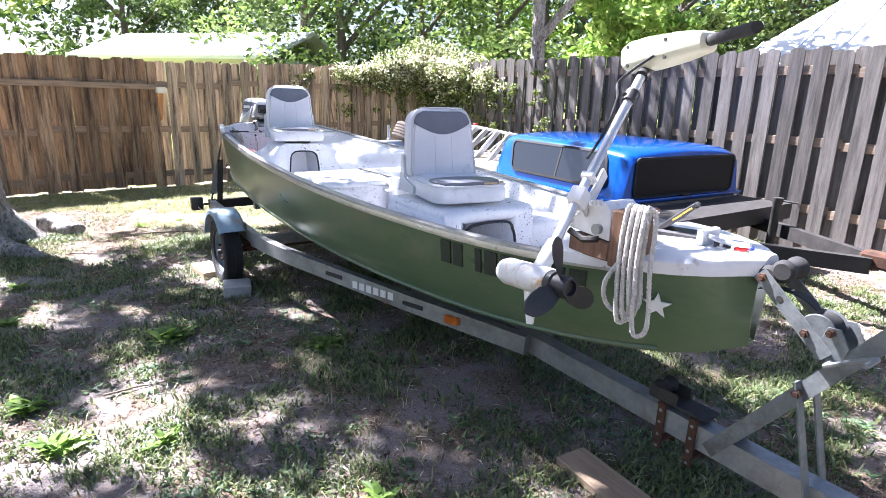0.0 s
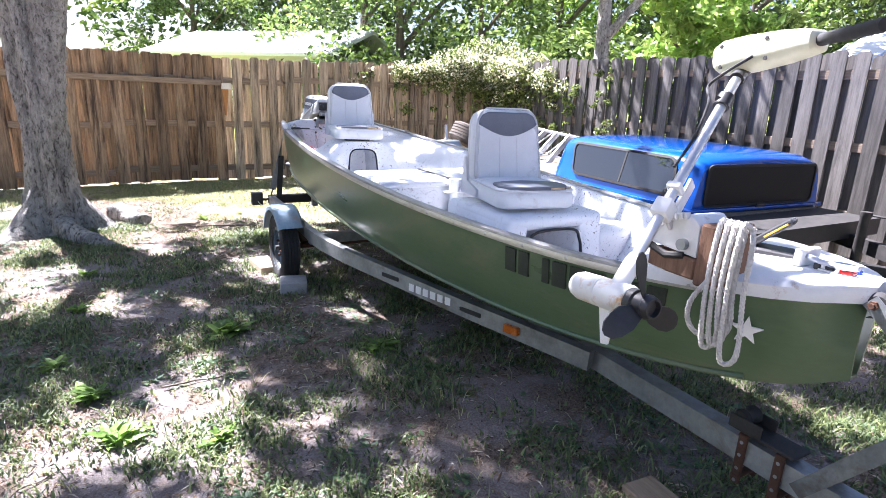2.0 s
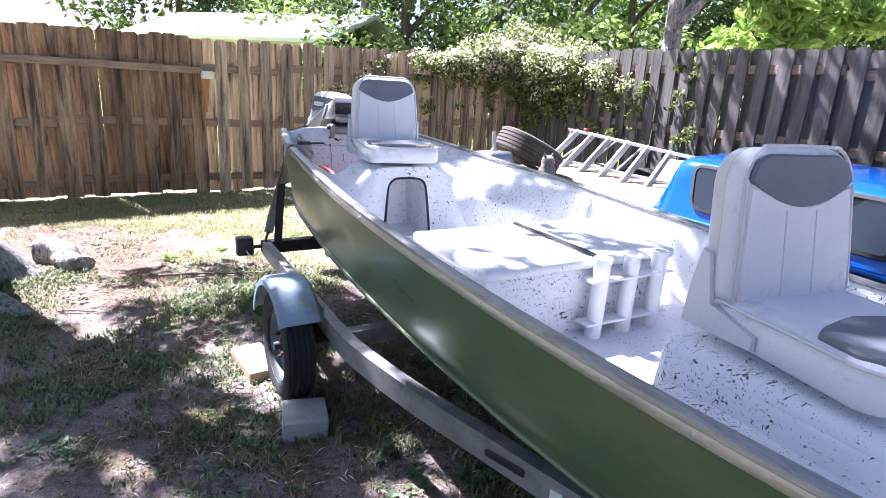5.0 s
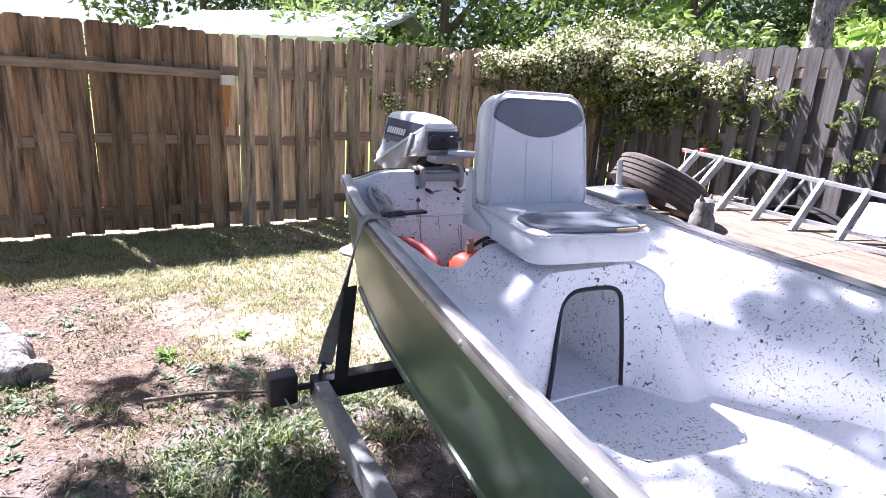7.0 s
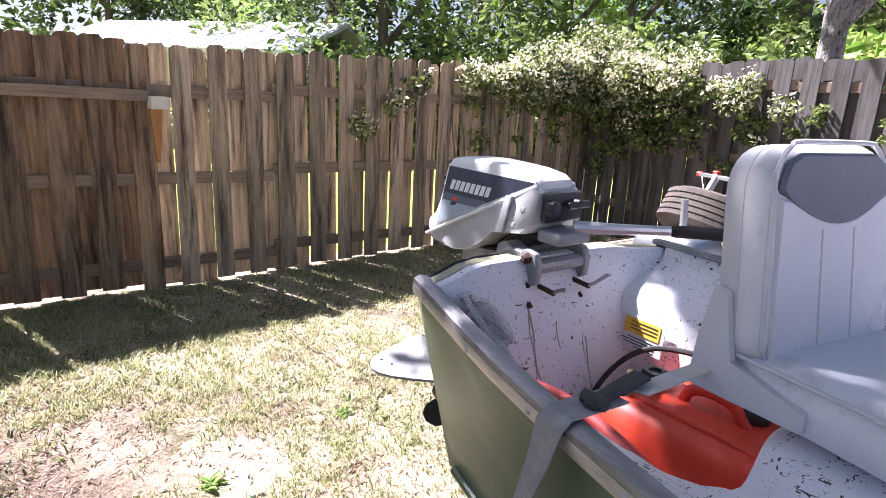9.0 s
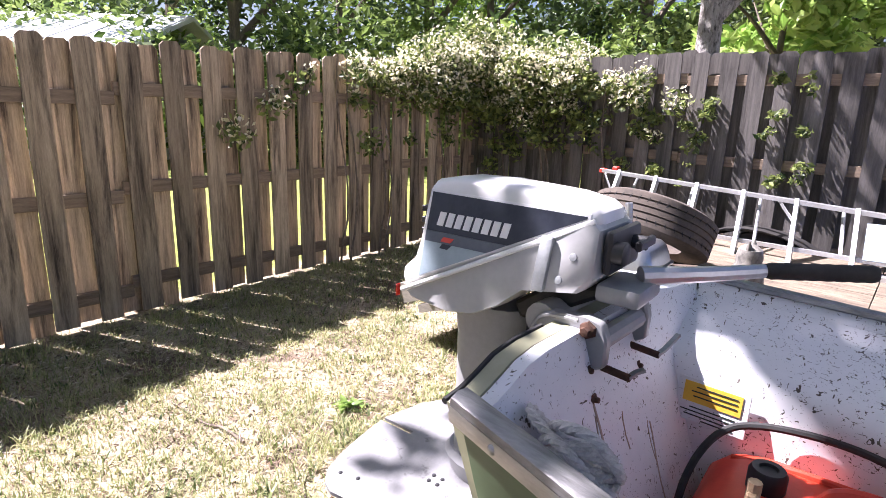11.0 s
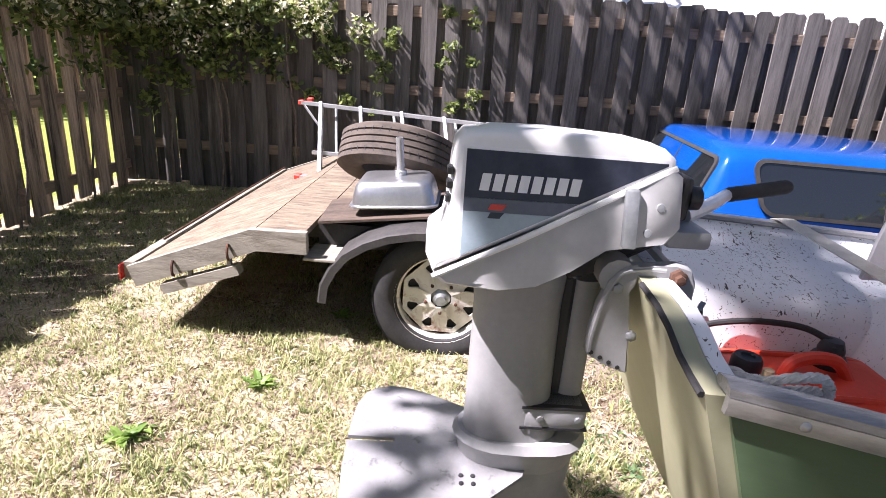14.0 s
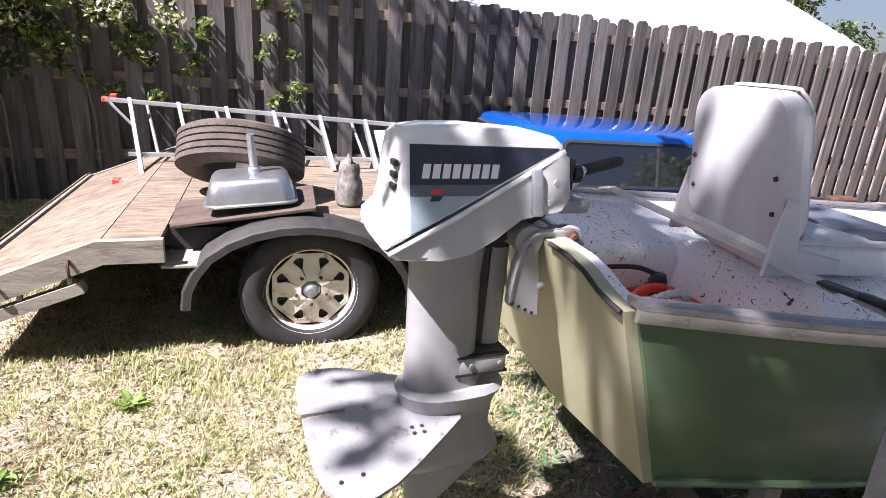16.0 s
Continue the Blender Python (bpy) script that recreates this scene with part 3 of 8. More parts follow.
def build_vine():
    """The flowering climber that hangs over the corner of both fences."""
    root = thing("flowering_vine", "white-flowering climbing vine draped over the fence corner", "vine", Matrix.Translation(CORNER))
    rnd = random.Random(14)
    cs, rs, top = [], [], []
    inward = (-(LEFT_U + RIGHT_U)).normalized()
    for k in range(270):
        if rnd.random() < 0.46:
            s = abs(rnd.gauss(0, 0.95))
            base, nrm, reach = LEFT_U * s, Vector((0.56, -0.828, 0)), 2.2
        else:
            s = abs(rnd.gauss(0, 1.0))
            base, nrm, reach = RIGHT_U * s, Vector((-0.823, -0.568, 0)), 2.3
        f = min(1.3, s / reach)
        z = 2.14 - 0.32 * f - abs(rnd.gauss(0, 0.42)) * (1 - 0.35 * f)
        z = max(0.85, z)
        out = (0.10 + 0.30 * (1 - f) * (1 - abs(z - 1.75) / 1.2)) * rnd.uniform(0.3, 1.2)
        c = base + nrm * max(0.07, out) + Vector((0, 0, z))
        cs.append(tuple(c))
        rs.append(rnd.uniform(0.06, 0.19))
        if z > 1.2 + 0.6 * rnd.random():
            top.append((tuple(c + nrm * 0.03 + Vector((0, 0, 0.05))), rs[-1]))
    for k in range(34):
        s = rnd.uniform(-1.0, 1.25)
        b = (RIGHT_U * s if s > 0 else LEFT_U * -s) + Vector((0.05, 0.12, 0))
        c = b + Vector((rnd.uniform(-0.25, 0.25), rnd.uniform(-0.2, 0.3), rnd.uniform(1.8, 2.42 - 0.22 * abs(s))))
        cs.append(tuple(c))
        rs.append(rnd.uniform(0.15, 0.28))
        top.append((tuple(c), rs[-1] + 0.03))
    # the lower curtain on the side fence
    for k in range(60):
        s = rnd.uniform(0.15, 1.5)
        z = 1.9 - rnd.random() ** 1.3 * (1.15 - 0.35 * s)
        cs.append(tuple(RIGHT_U * s + Vector((-0.823, -0.568, 0)) * rnd.uniform(0.08, 0.2) + Vector((0, 0, z))))
        rs.append(rnd.uniform(0.06, 0.15))
    leaf_cloud("leaves", cs, rs, 17500, 0.034, leaf_vine, root, 31, 0.9)
    tagged(leaf_cloud("blossoms", [t[0] for t in top], [t[1] for t in top], 12500, 0.023, blossom_white, root, 32, 1.0), "small creamy white blossoms")
    for k in range(9):
        s = rnd.uniform(0.1, 2.2)
        b = RIGHT_U * s if k % 2 else LEFT_U * s
        nrm = Vector((-0.823, -0.568, 0)) if k % 2 else Vector((0.56, -0.828, 0))
        bm = bmesh.new()
        limb(bm, [b + nrm * 0.07 + Vector((0, 0, -0.02)), b + nrm * 0.1 + Vector((0.05, 0.02, 0.8)), b + nrm * 0.12 + Vector((-0.04, 0.03, 1.5)), b + nrm * 0.05 + Vector((0, 0, 1.95))], 0.011, 0.005, 6, 0.012, k)
        part("stem", bm, twig_wood, root)
    sp, sr = [], []
    for k in range(34):
        s = rnd.choice((1.95, 2.15, 2.5, 3.05, 3.3)) + rnd.uniform(-0.12, 0.12)
        c = RIGHT_U * s + Vector((-0.823, -0.568, 0)) * 0.09 + Vector((0, 0, 1.85 - 0.95 * rnd.random() ** 1.3))
        sp.append(tuple(c))
        sr.append(rnd.uniform(0.04, 0.09))
    leaf_cloud("hanging_sprays", sp, sr, 900, 0.030, leaf_vine, root, 33, 0.9)


build_vine()


# ---- houses beyond the fences ----
def build_house(name, label, m, length, depth, eave, ridge):
    root = thing(name, label, "house", m)
    bm = bmesh.new()
    box(bm, (-length / 2, -depth / 2, -0.3), (length / 2, depth / 2, eave))
    part("wall", bm, siding_white, root)
    bm = bmesh.new()
    over, t = 0.4, 0.12
    prof = [(-depth / 2 - over, eave - 0.1), (0, ridge), (depth / 2 + over, eave - 0.1), (depth / 2 + over, eave - 0.1 + t), (0, ridge + t), (-depth / 2 - over, eave - 0.1 + t)]
    loft(bm, [[(x, y, z) for y, z in prof] for x in (-length / 2 - over, length / 2 + over)])
    bmesh.ops.recalc_face_normals(bm, faces=bm.faces)
    roof = part("roof", bm, roof_white, root, "pale white metal roof", angle=0)
    slope = math.atan2(ridge - eave + 0.1, depth / 2 + over)
    run = math.hypot(ridge - eave + 0.1, depth / 2 + over)
    seam = bmesh.new()
    box(seam, (-0.012, 0, 0), (0.012, run, 0.03))
    me = link_mesh("roof_seam", seam, roof_white, 0)
    n = int(length / 0.6)
    for k in range(n + 1):
        x = -length / 2 - over + 0.05 + k * (length + 2 * over - 0.1) / n
        share("seam", me, roof, Matrix.Translation((x, -depth / 2 - over, eave - 0.1 + t)) @ Matrix.Rotation(slope, 4, "X"))
    return root


build_house("house", "neighbouring house with a long pale roof beyond the back fence", frame_of(-8.8, 23.0, 0.3, 0.95), 7.7, 5.0, 2.6, 3.5)


def build_low_house():
    """A low building close behind the side fence, with a white hipped roof."""
    root = thing("house", "low neighbouring building with a white hipped metal roof", "house", frame_of(6.95 + 0.823 * 3.3, 5.3 + 0.568 * 3.3, 0.823, 0.568))
    length, depth, eave, ridge, hip = 9.6, 6.6, 2.0, 4.0, 1.5
    bm = bmesh.new()
    box(bm, (-length / 2 + 0.3, -depth / 2 + 0.3, -0.2), (length / 2 - 0.3, depth / 2 - 0.3, eave - 0.03))
    part("wall", bm, siding_white, root)
    bm = bmesh.new()
    lo = [bm.verts.new((sx * length / 2, sy * depth / 2, eave)) for sx, sy in ((-1, -1), (1, -1), (1, 1), (-1, 1))]
    up = [bm.verts.new((sx * (length / 2 - hip), 0, ridge)) for sx in (-1, 1)]
    for f in ((lo[0], lo[1], up[1], up[0]), (lo[1], lo[2], up[1]), (lo[2], lo[3], up[0], up[1]), (lo[3], lo[0], up[0])):
        bm.faces.new(f)
    bm.faces.new((lo[3], lo[2], lo[1], lo[0]))
    bmesh.ops.recalc_face_normals(bm, faces=bm.faces)
    roof = part("roof", bm, roof_white, root, "white metal roof", angle=0)
    slope = math.atan2(ridge - eave, depth / 2)
    for k in range(16):
        x = -length / 2 + 0.3 + k * 0.6
        run = min(1.0, (length / 2 - abs(x)) / hip) * math.hypot(ridge - eave, depth / 2)
        b = bmesh.new()
        box(b, (-0.012, 0, 0), (0.012, run, 0.025))
        part("seam", b, roof_white, roof, m=Matrix.Translation((x, -depth / 2, eave)) @ Matrix.Rotation(slope, 4, "X"), angle=0)
    bm = bmesh.new()
    box(bm, (-length / 2, -depth / 2 - 0.02, eave - 0.14), (length / 2, -depth / 2 + 0.01, eave - 0.004))
    part("fascia", bm, siding_white, root)


build_low_house()


# ---- the boat ----
hull_green = surface("hull_green", (0.056, 0.098, 0.047), (0.110, 0.164, 0.090), scale=1.6, fine=25, stretch=(1, 0.6, 2.2), rough=0.20, rough2=0.42, bump=0.05, spread=0.9,
                     stain=(0.16, 0.17, 0.10), stain_scale=1.4, stain_amount=0.35)
liner_white = flecked("liner_white", (0.68, 0.69, 0.71), (0.82, 0.82, 0.83), (0.08, 0.065, 0.05), 0.62, 80)
liner_plain = flecked("liner_plain", (0.64, 0.65, 0.66), (0.76, 0.76, 0.76), (0.16, 0.14, 0.12), 0.3, 95)
gunwale_grey = surface("gunwale_grey", (0.075, 0.073, 0.07), (0.50, 0.49, 0.48), scale=14, fine=60, stretch=(3, 0.6, 3), rough=0.30, metal=0.55, bump=0.3, spread=1.0)
trim_alloy = surface("trim_alloy", (0.38, 0.38, 0.37), (0.62, 0.61, 0.59), scale=12, fine=60, stretch=(3, 0.6, 3), rough=0.35, metal=0.8, bump=0.1)
rubber = surface("rubber", (0.012, 0.012, 0.013), (0.035, 0.034, 0.033), scale=14, rough=0.75, bump=0.15)
black_plastic = surface("black_plastic", (0.012, 0.012, 0.014), (0.03, 0.03, 0.032), scale=14, rough=0.4, bump=0.05)
vinyl_white = surface("vinyl_white", (0.60, 0.61, 0.63), (0.74, 0.745, 0.755), scale=3.5, fine=140, rough=0.45, bump=0.12, stain=(0.42, 0.40, 0.38), stain_scale=5, stain_amount=0.2)
vinyl_grey = surface("vinyl_grey", (0.095, 0.105, 0.13), (0.15, 0.165, 0.195), scale=4, fine=140, rough=0.4, bump=0.12)
seat_plastic = surface("seat_plastic", (0.50, 0.50, 0.51), (0.62, 0.62, 0.625), scale=3, fine=90, rough=0.5, bump=0.05)
foam_tan = surface("foam_tan", (0.42, 0.30, 0.17), (0.58, 0.44, 0.27), scale=30, rough=0.9, bump=0.4)
galvanised = surface("galvanised", (0.21, 0.225, 0.225), (0.40, 0.415, 0.415), scale=9, fine=45, rough=0.45, metal=0.65, bump=0.15, stain=(0.20, 0.17, 0.14), stain_scale=4, stain_amount=0.2)
# darker galvanised steel: the shade round the winch is put into its colour
shaded_zinc = surface("shaded_zinc", (0.13, 0.145, 0.15), (0.26, 0.28, 0.285), scale=14, fine=60, rough=0.5, metal=0.5, bump=0.2, stain=(0.12, 0.10, 0.08), stain_scale=6, stain_amount=0.2)
rusty = surface("rusty", (0.035, 0.02, 0.014), (0.13, 0.06, 0.035), scale=14, fine=70, rough=0.85, metal=0.2, bump=0.4)
steel_black = surface("steel_black", (0.012, 0.012, 0.012), (0.042, 0.038, 0.034), scale=10, rough=0.6, bump=0.2)
fender_blue = surface("fender_blue", (0.16, 0.24, 0.31), (0.30, 0.40, 0.47), scale=5, fine=50, rough=0.5, metal=0.3, bump=0.15, stain=(0.30, 0.22, 0.15), stain_scale=6, stain_amount=0.3)
plank_wood = surface("plank_wood", (0.20, 0.14, 0.09), (0.42, 0.32, 0.22), scale=6, fine=60, stretch=(5, 0.5, 5), rough=0.85, bump=0.35)
pale_wood = surface("pale_wood", (0.46, 0.34, 0.22), (0.60, 0.47, 0.33), scale=6, fine=60, stretch=(5, 0.5, 5), rough=0.8, bump=0.2)
concrete = surface("concrete", (0.30, 0.29, 0.28), (0.46, 0.44, 0.42), scale=10, fine=80, rough=0.95, bump=0.5)
motor_grey = surface("motor_grey", (0.235, 0.24, 0.24), (0.315, 0.315, 0.31), scale=3, fine=60, rough=0.38, bump=0.04, coat=0.2)
pan_grey = surface("pan_grey", (0.40, 0.40, 0.39), (0.50, 0.50, 0.485), scale=3, fine=60, rough=0.38, bump=0.04, coat=0.2)
pod_white = surface("pod_white", (0.62, 0.62, 0.60), (0.76, 0.76, 0.74), scale=6, fine=50, rough=0.4, bump=0.08, stain=(0.48, 0.27, 0.10), stain_scale=13, stain_amount=0.32)
motor_white = surface("motor_white", (0.72, 0.72, 0.70), (0.82, 0.82, 0.80), scale=4, fine=60, rough=0.3, bump=0.03, coat=0.3)
decal_navy = surface("decal_navy", (0.018, 0.022, 0.035), (0.035, 0.04, 0.055), scale=20, rough=0.3, bump=0.02)
decal_mid = surface("decal_mid", (0.09, 0.105, 0.13), (0.12, 0.135, 0.16), scale=20, rough=0.3, bump=0.02)
decal_pale = surface("decal_pale", (0.30, 0.38, 0.42), (0.36, 0.44, 0.48), scale=20, rough=0.3, bump=0.02)
decal_white = surface("decal_white", (0.78, 0.78, 0.78), (0.84, 0.84, 0.84), scale=20, rough=0.35, bump=0.02)
decal_red = surface("decal_red", (0.55, 0.05, 0.03), (0.66, 0.08, 0.05), scale=20, rough=0.35, bump=0.02)
tank_red = surface("tank_red", (0.55, 0.035, 0.015), (0.70, 0.07, 0.03), scale=5, fine=60, rough=0.4, bump=0.08)
hose_red = surface("hose_red", (0.42, 0.05, 0.05), (0.55, 0.09, 0.08), scale=10, rough=0.45)
rope_white = surface("rope_white", (0.42, 0.40, 0.37), (0.66, 0.64, 0.60), scale=40, fine=160, rough=0.9, bump=0.6)
strap_grey = surface("strap_grey", (0.20, 0.20, 0.20), (0.33, 0.33, 0.32), scale=30, fine=220, rough=0.85, bump=0.3)
strap_pale = surface("strap_pale", (0.42, 0.40, 0.36), (0.56, 0.54, 0.50), scale=30, fine=220, rough=0.85, bump=0.3)
label_yellow = surface("label_yellow", (0.72, 0.42, 0.03), (0.82, 0.52, 0.06), scale=15, rough=0.5)
letter_dark = surface("letter_dark", (0.012, 0.02, 0.014), (0.03, 0.04, 0.03), scale=20, rough=0.5)
cream = surface("cream", (0.60, 0.60, 0.44), (0.70, 0.70, 0.54), scale=4, rough=0.4, bump=0.03)
paint_white = surface("paint_white", (0.68, 0.68, 0.68), (0.80, 0.80, 0.79), scale=6, fine=50, rough=0.45, bump=0.08, stain=(0.34, 0.2, 0.1), stain_scale=7, stain_amount=0.12)
alloy = surface("alloy", (0.52, 0.53, 0.54), (0.70, 0.71, 0.72), scale=8, fine=80, rough=0.35, metal=0.85, bump=0.06)
amber = surface("amber", (0.45, 0.10, 0.01), (0.60, 0.17, 0.02), scale=20, rough=0.2, coat=0.4)
lamp_red = surface("lamp_red", (0.40, 0.015, 0.01), (0.55, 0.03, 0.02), scale=20, rough=0.2, coat=0.4)

# the yard falls a little from the back fence towards the gate, and what stands on wheels lies with it
YARD = Matrix.Translation((0, 0, -0.0537)) @ Vector((0, 0, 1)).rotation_difference(Vector((0.006, -0.0111, 1))).to_matrix().to_4x4()
BOAT = YARD @ frame_of(-1.488, 5.438, 0.562, -0.827)
SHEER_Y = [-0.64, -0.2, 0.4, 1.0, 1.6, 2.2, 2.8, 3.4, 3.8, 4.1, 4.3, 4.42]
SHEER_X = [0.484, 0.571, 0.63, 0.68, 0.69, 0.675, 0.63, 0.54, 0.45, 0.34, 0.20, 0.03]
SHEER_Z = [1.084, 1.050, 1.012, 0.985, 0.955, 0.930, 0.915, 0.908, 0.915, 0.93, 0.94, 0.95]
CHINE_X = [0.455, 0.52, 0.565, 0.60, 0.605, 0.585, 0.53, 0.43, 0.33, 0.23, 0.13, 0.02]
CHINE_Z = [0.64, 0.62, 0.595, 0.575, 0.56, 0.545, 0.54, 0.545, 0.565, 0.60, 0.64, 0.69]
KEEL_Z = [0.56, 0.54, 0.51, 0.49, 0.475, 0.465, 0.465, 0.48, 0.51, 0.56, 0.61, 0.68]


def at(y, table):
    """A smooth value along the boat."""
    ys = SHEER_Y
    i = max(0, min(len(ys) - 2, sum(1 for v in ys if v <= y) - 1))
    t = (y - ys[i]) / (ys[i + 1] - ys[i])

    def slope(k):
        a, b = max(0, k - 1), min(len(ys) - 1, k + 1)
        return (table[b] - table[a]) / (ys[b] - ys[a])
    h = ys[i + 1] - ys[i]
    t = max(0.0, min(1.0, t))
    return (table[i] * (2 * t ** 3 - 3 * t * t + 1) + slope(i) * h * (t ** 3 - 2 * t * t + t) + table[i + 1] * (-2 * t ** 3 + 3 * t * t) + slope(i + 1) * h * (t ** 3 - t * t))


def raked(y, z):
    fade = max(0.0, 1 - (y + 0.64) / 1.3)
    return y + 0.36 * max(0, 1.09 - z) * fade


HULL_YS = [-0.64 + 5.06 * (k / 44) ** 0.96 for k in range(45)]


def build_boat():
    root = thing("boat", "green fibreglass skiff with a white speckled interior on its trailer", "boat", BOAT)
    bm = bmesh.new()
    rings = []
    for y in HULL_YS:
        gx, gz, cx, cz, kz = (at(y, t) for t in (SHEER_X, SHEER_Z, CHINE_X, CHINE_Z, KEEL_Z))
        half = []
        for s in (0, 0.25, 0.5, 0.75, 1.0):
            x = gx + (cx - gx) * s + 0.012 * math.sin(math.pi * s)
            half.append((x, gz + (cz - gz) * s))
        half += [(cx * 0.97, cz - 0.012), (cx * 0.55, cz + (kz - cz) * 0.55), (0.0, kz)]
        full = half + [(-x, z) for x, z in reversed(half[:-1])]
        inner = [(x * (1 - 0.012 / max(0.02, gx)) if gx > 0.05 else x * 0.8, z + (0.0 if abs(abs(x) - gx) < 1e-6 else 0.01)) for x, z in reversed(full)]
        rings.append([(x, raked(y, z), z) for x, z in full + inner])
    loft(bm, rings)
    bmesh.ops.recalc_face_normals(bm, faces=bm.faces)
    part("hull", bm, hull_green, root, "satin olive green hull side with worn streaks", 40)
    # strake that runs along the lower side, and the keel
    for sx in (1, -1):
        bm = bmesh.new()
        tube(bm, [(sx * (at(y, CHINE_X) + 0.004), raked(y, at(y, CHINE_Z)), at(y, CHINE_Z) + 0.004) for y in HULL_YS[:-2]], 0.011, 8)
        part("chine_strake", bm, hull_green, root)
    # liner
    bm = bmesh.new()
    rings = []
    for y in HULL_YS[:-3]:
        gx, gz, cx, cz = (at(y, t) for t in (SHEER_X, SHEER_Z, CHINE_X, CHINE_Z))
        fz = 0.585 if y < 3.0 else 0.585 + 0.09 * (y - 3.0)
        fx = max(0.02, min(cx - 0.05, gx - 0.10))
        k = fx + (gx - 0.03 - fx) * 0.35
        half = [(gx - 0.014, gz - 0.004), (gx - 0.035, gz - 0.03), (k + 0.55 * (gx - 0.03 - k), fz + 0.62 * (gz - fz)), (k, fz + 0.25 * (gz - fz)), (fx + 0.012, fz + 0.05), (fx - 0.03, fz + 0.008), (fx * 0.5, fz)]
        full = half + [(-x, z) for x, z in reversed(half)]
        yy = max(y, -0.60)
        rings.append([(x, raked(yy, z), z) for x, z in full])
    loft(bm, rings, closed=False)
    bmesh.ops.recalc_face_normals(bm, faces=bm.faces)
    bmesh.ops.solidify(bm, geom=list(bm.faces), thickness=-0.004)
    part("liner", bm, liner_white, root, "white fibreglass liner strewn with dark flecks", 50)
    # transom: outer green board, inner white board, raised in the middle for the motor
    outline = [(0.478, 1.072), (0.44, 1.076), (0.40, 1.085), (0.35, 1.102), (0.29, 1.110), (0.20, 1.110), (-0.12, 1.108), (-0.22, 1.104), (-0.32, 1.086), (-0.40, 1.078), (-0.478, 1.072), (-0.455, 0.64), (0.0, 0.565), (0.455, 0.64)]

    def raked_plate(y0, y1, shrink):
        b = bmesh.new()
        rr = [[(x * (1 - shrink), raked(yy, z), z if z > 0.7 else z + shrink * 0.3) for x, z in outline] for yy in (y0, y1)]
        loft(b, rr)
        bmesh.ops.recalc_face_normals(b, faces=b.faces)
        return b
    part("transom", raked_plate(-0.668, -0.636, 0.0), surface("transom_paint", (0.25, 0.25, 0.145), (0.41, 0.40, 0.27), scale=2.5, fine=25, rough=0.35, bump=0.06, spread=0.9), root, "sun-bleached pale green transom")
    part("transom_liner", raked_plate(-0.634, -0.608, 0.02), liner_white, root, "white inner face of the transom with rust runs")
    bm = bmesh.new()
    tube(bm, [(x, raked(-0.671, z) - 0.001, z - 0.001) for x, z in outline[:6]], 0.0055, 6)
    part("edge_trim", bm, rubber, root, "black rubber edging along the transom")
    # gunwale rails with their screws
    for sx in (1, -1):
        ys = [y for y in HULL_YS if y < 4.16]
        bm = bmesh.new()
        rings = []
        for y in ys:
            gx, gz = at(y, SHEER_X), at(y, SHEER_Z)
            prof = [(-0.030, 0.002), (-0.027, 0.011), (-0.004, 0.015), (0.011, 0.009), (0.013, -0.002), (-0.022, -0.004)]
            rings.append([(sx * max(0.0, gx + px), y, gz + pz) for px, pz in prof])
        loft(bm, rings)
        bmesh.ops.recalc_face_normals(bm, faces=bm.faces)
        rail = part("gunwale_rail", bm, gunwale_grey, root, "weathered grey gunwale rail")
        bm = bmesh.new()
        rings = []
        for y in ys:
            gx, gz = at(y, SHEER_X), at(y, SHEER_Z)
            prof = [(0.004, -0.003), (0.013, -0.003), (0.015, -0.014), (0.012, -0.028), (0.002, -0.028)]
            rings.append([(sx * max(0.0, gx + px), y, gz + pz) for px, pz in prof])
        loft(bm, rings)
        bmesh.ops.recalc_face_normals(bm, faces=bm.faces)
        part("trim_strip", bm, trim_alloy, root, "dull alloy rub strip")
        screw = bmesh.new()
        lathe(screw, [(0.0005, 0.004), (0.005, 0.003), (0.008, 0.0), (0.008, -0.004)], 10)
        sme = link_mesh("screw", screw, trim_alloy, 40)
        y = -0.55
        while y < 4.2:
            gx, gz = at(y, SHEER_X), at(y, SHEER_Z)
            share("screw", sme, rail, Matrix.Translation((sx * (gx + 0.0145), y, gz - 0.015)) @ Matrix.Rotation(sx * math.pi / 2, 4, "Y"))
            y += 0.21
    # seat mouldings and benches
    for y0, y1, ztop, bench_z, xn, xf in ((2.48, 3.05, 0.90, 0.80, 0.34, -0.27),):
        gy = (y0 + y1) / 2
        wide = at(gy, SHEER_X) - 0.055
        for sx, x0 in ((1, xn), (-1, xf)):
            bm = bmesh.new()
            lo, hi = min(x0 * 0.9, sx * wide), max(x0 * 0.9, sx * wide)
            box(bm, (lo, y0 + 0.02, 0.575), (hi, y1 - 0.03, bench_z), 0.045, seg=3)
            for v in bm.verts:
                if abs(v.co.x) > abs(x0) + 0.08:
                    v.co.x -= sx * (bench_z - v.co.z) * 0.2
            for v in bm.verts:
                yy, zz = v.co.y, v.co.z
                s = max(0, min(1, (at(yy, SHEER_Z) - zz) / (at(yy, SHEER_Z) - at(yy, CHINE_Z))))
                lim = at(yy, SHEER_X) + (at(yy, CHINE_X) - at(yy, SHEER_X)) * s - 0.035
                v.co.x = max(-lim, min(lim, v.co.x))
            part("bench", bm, liner_white, root, "moulded white side bench")
        bm = bmesh.new()
        ax0, ax1, azt = -0.11, 0.20, 0.825
        box(bm, (ax1, y0, 0.575), (xn + 0.004, y1, ztop - 0.015), 0.034, seg=4)
        box(bm, (xf - 0.004, y0, 0.575), (ax0, y1, ztop - 0.015), 0.034, seg=4)
        box(bm, (xf, y0, azt), (xn, y1, ztop), 0.032, seg=4)
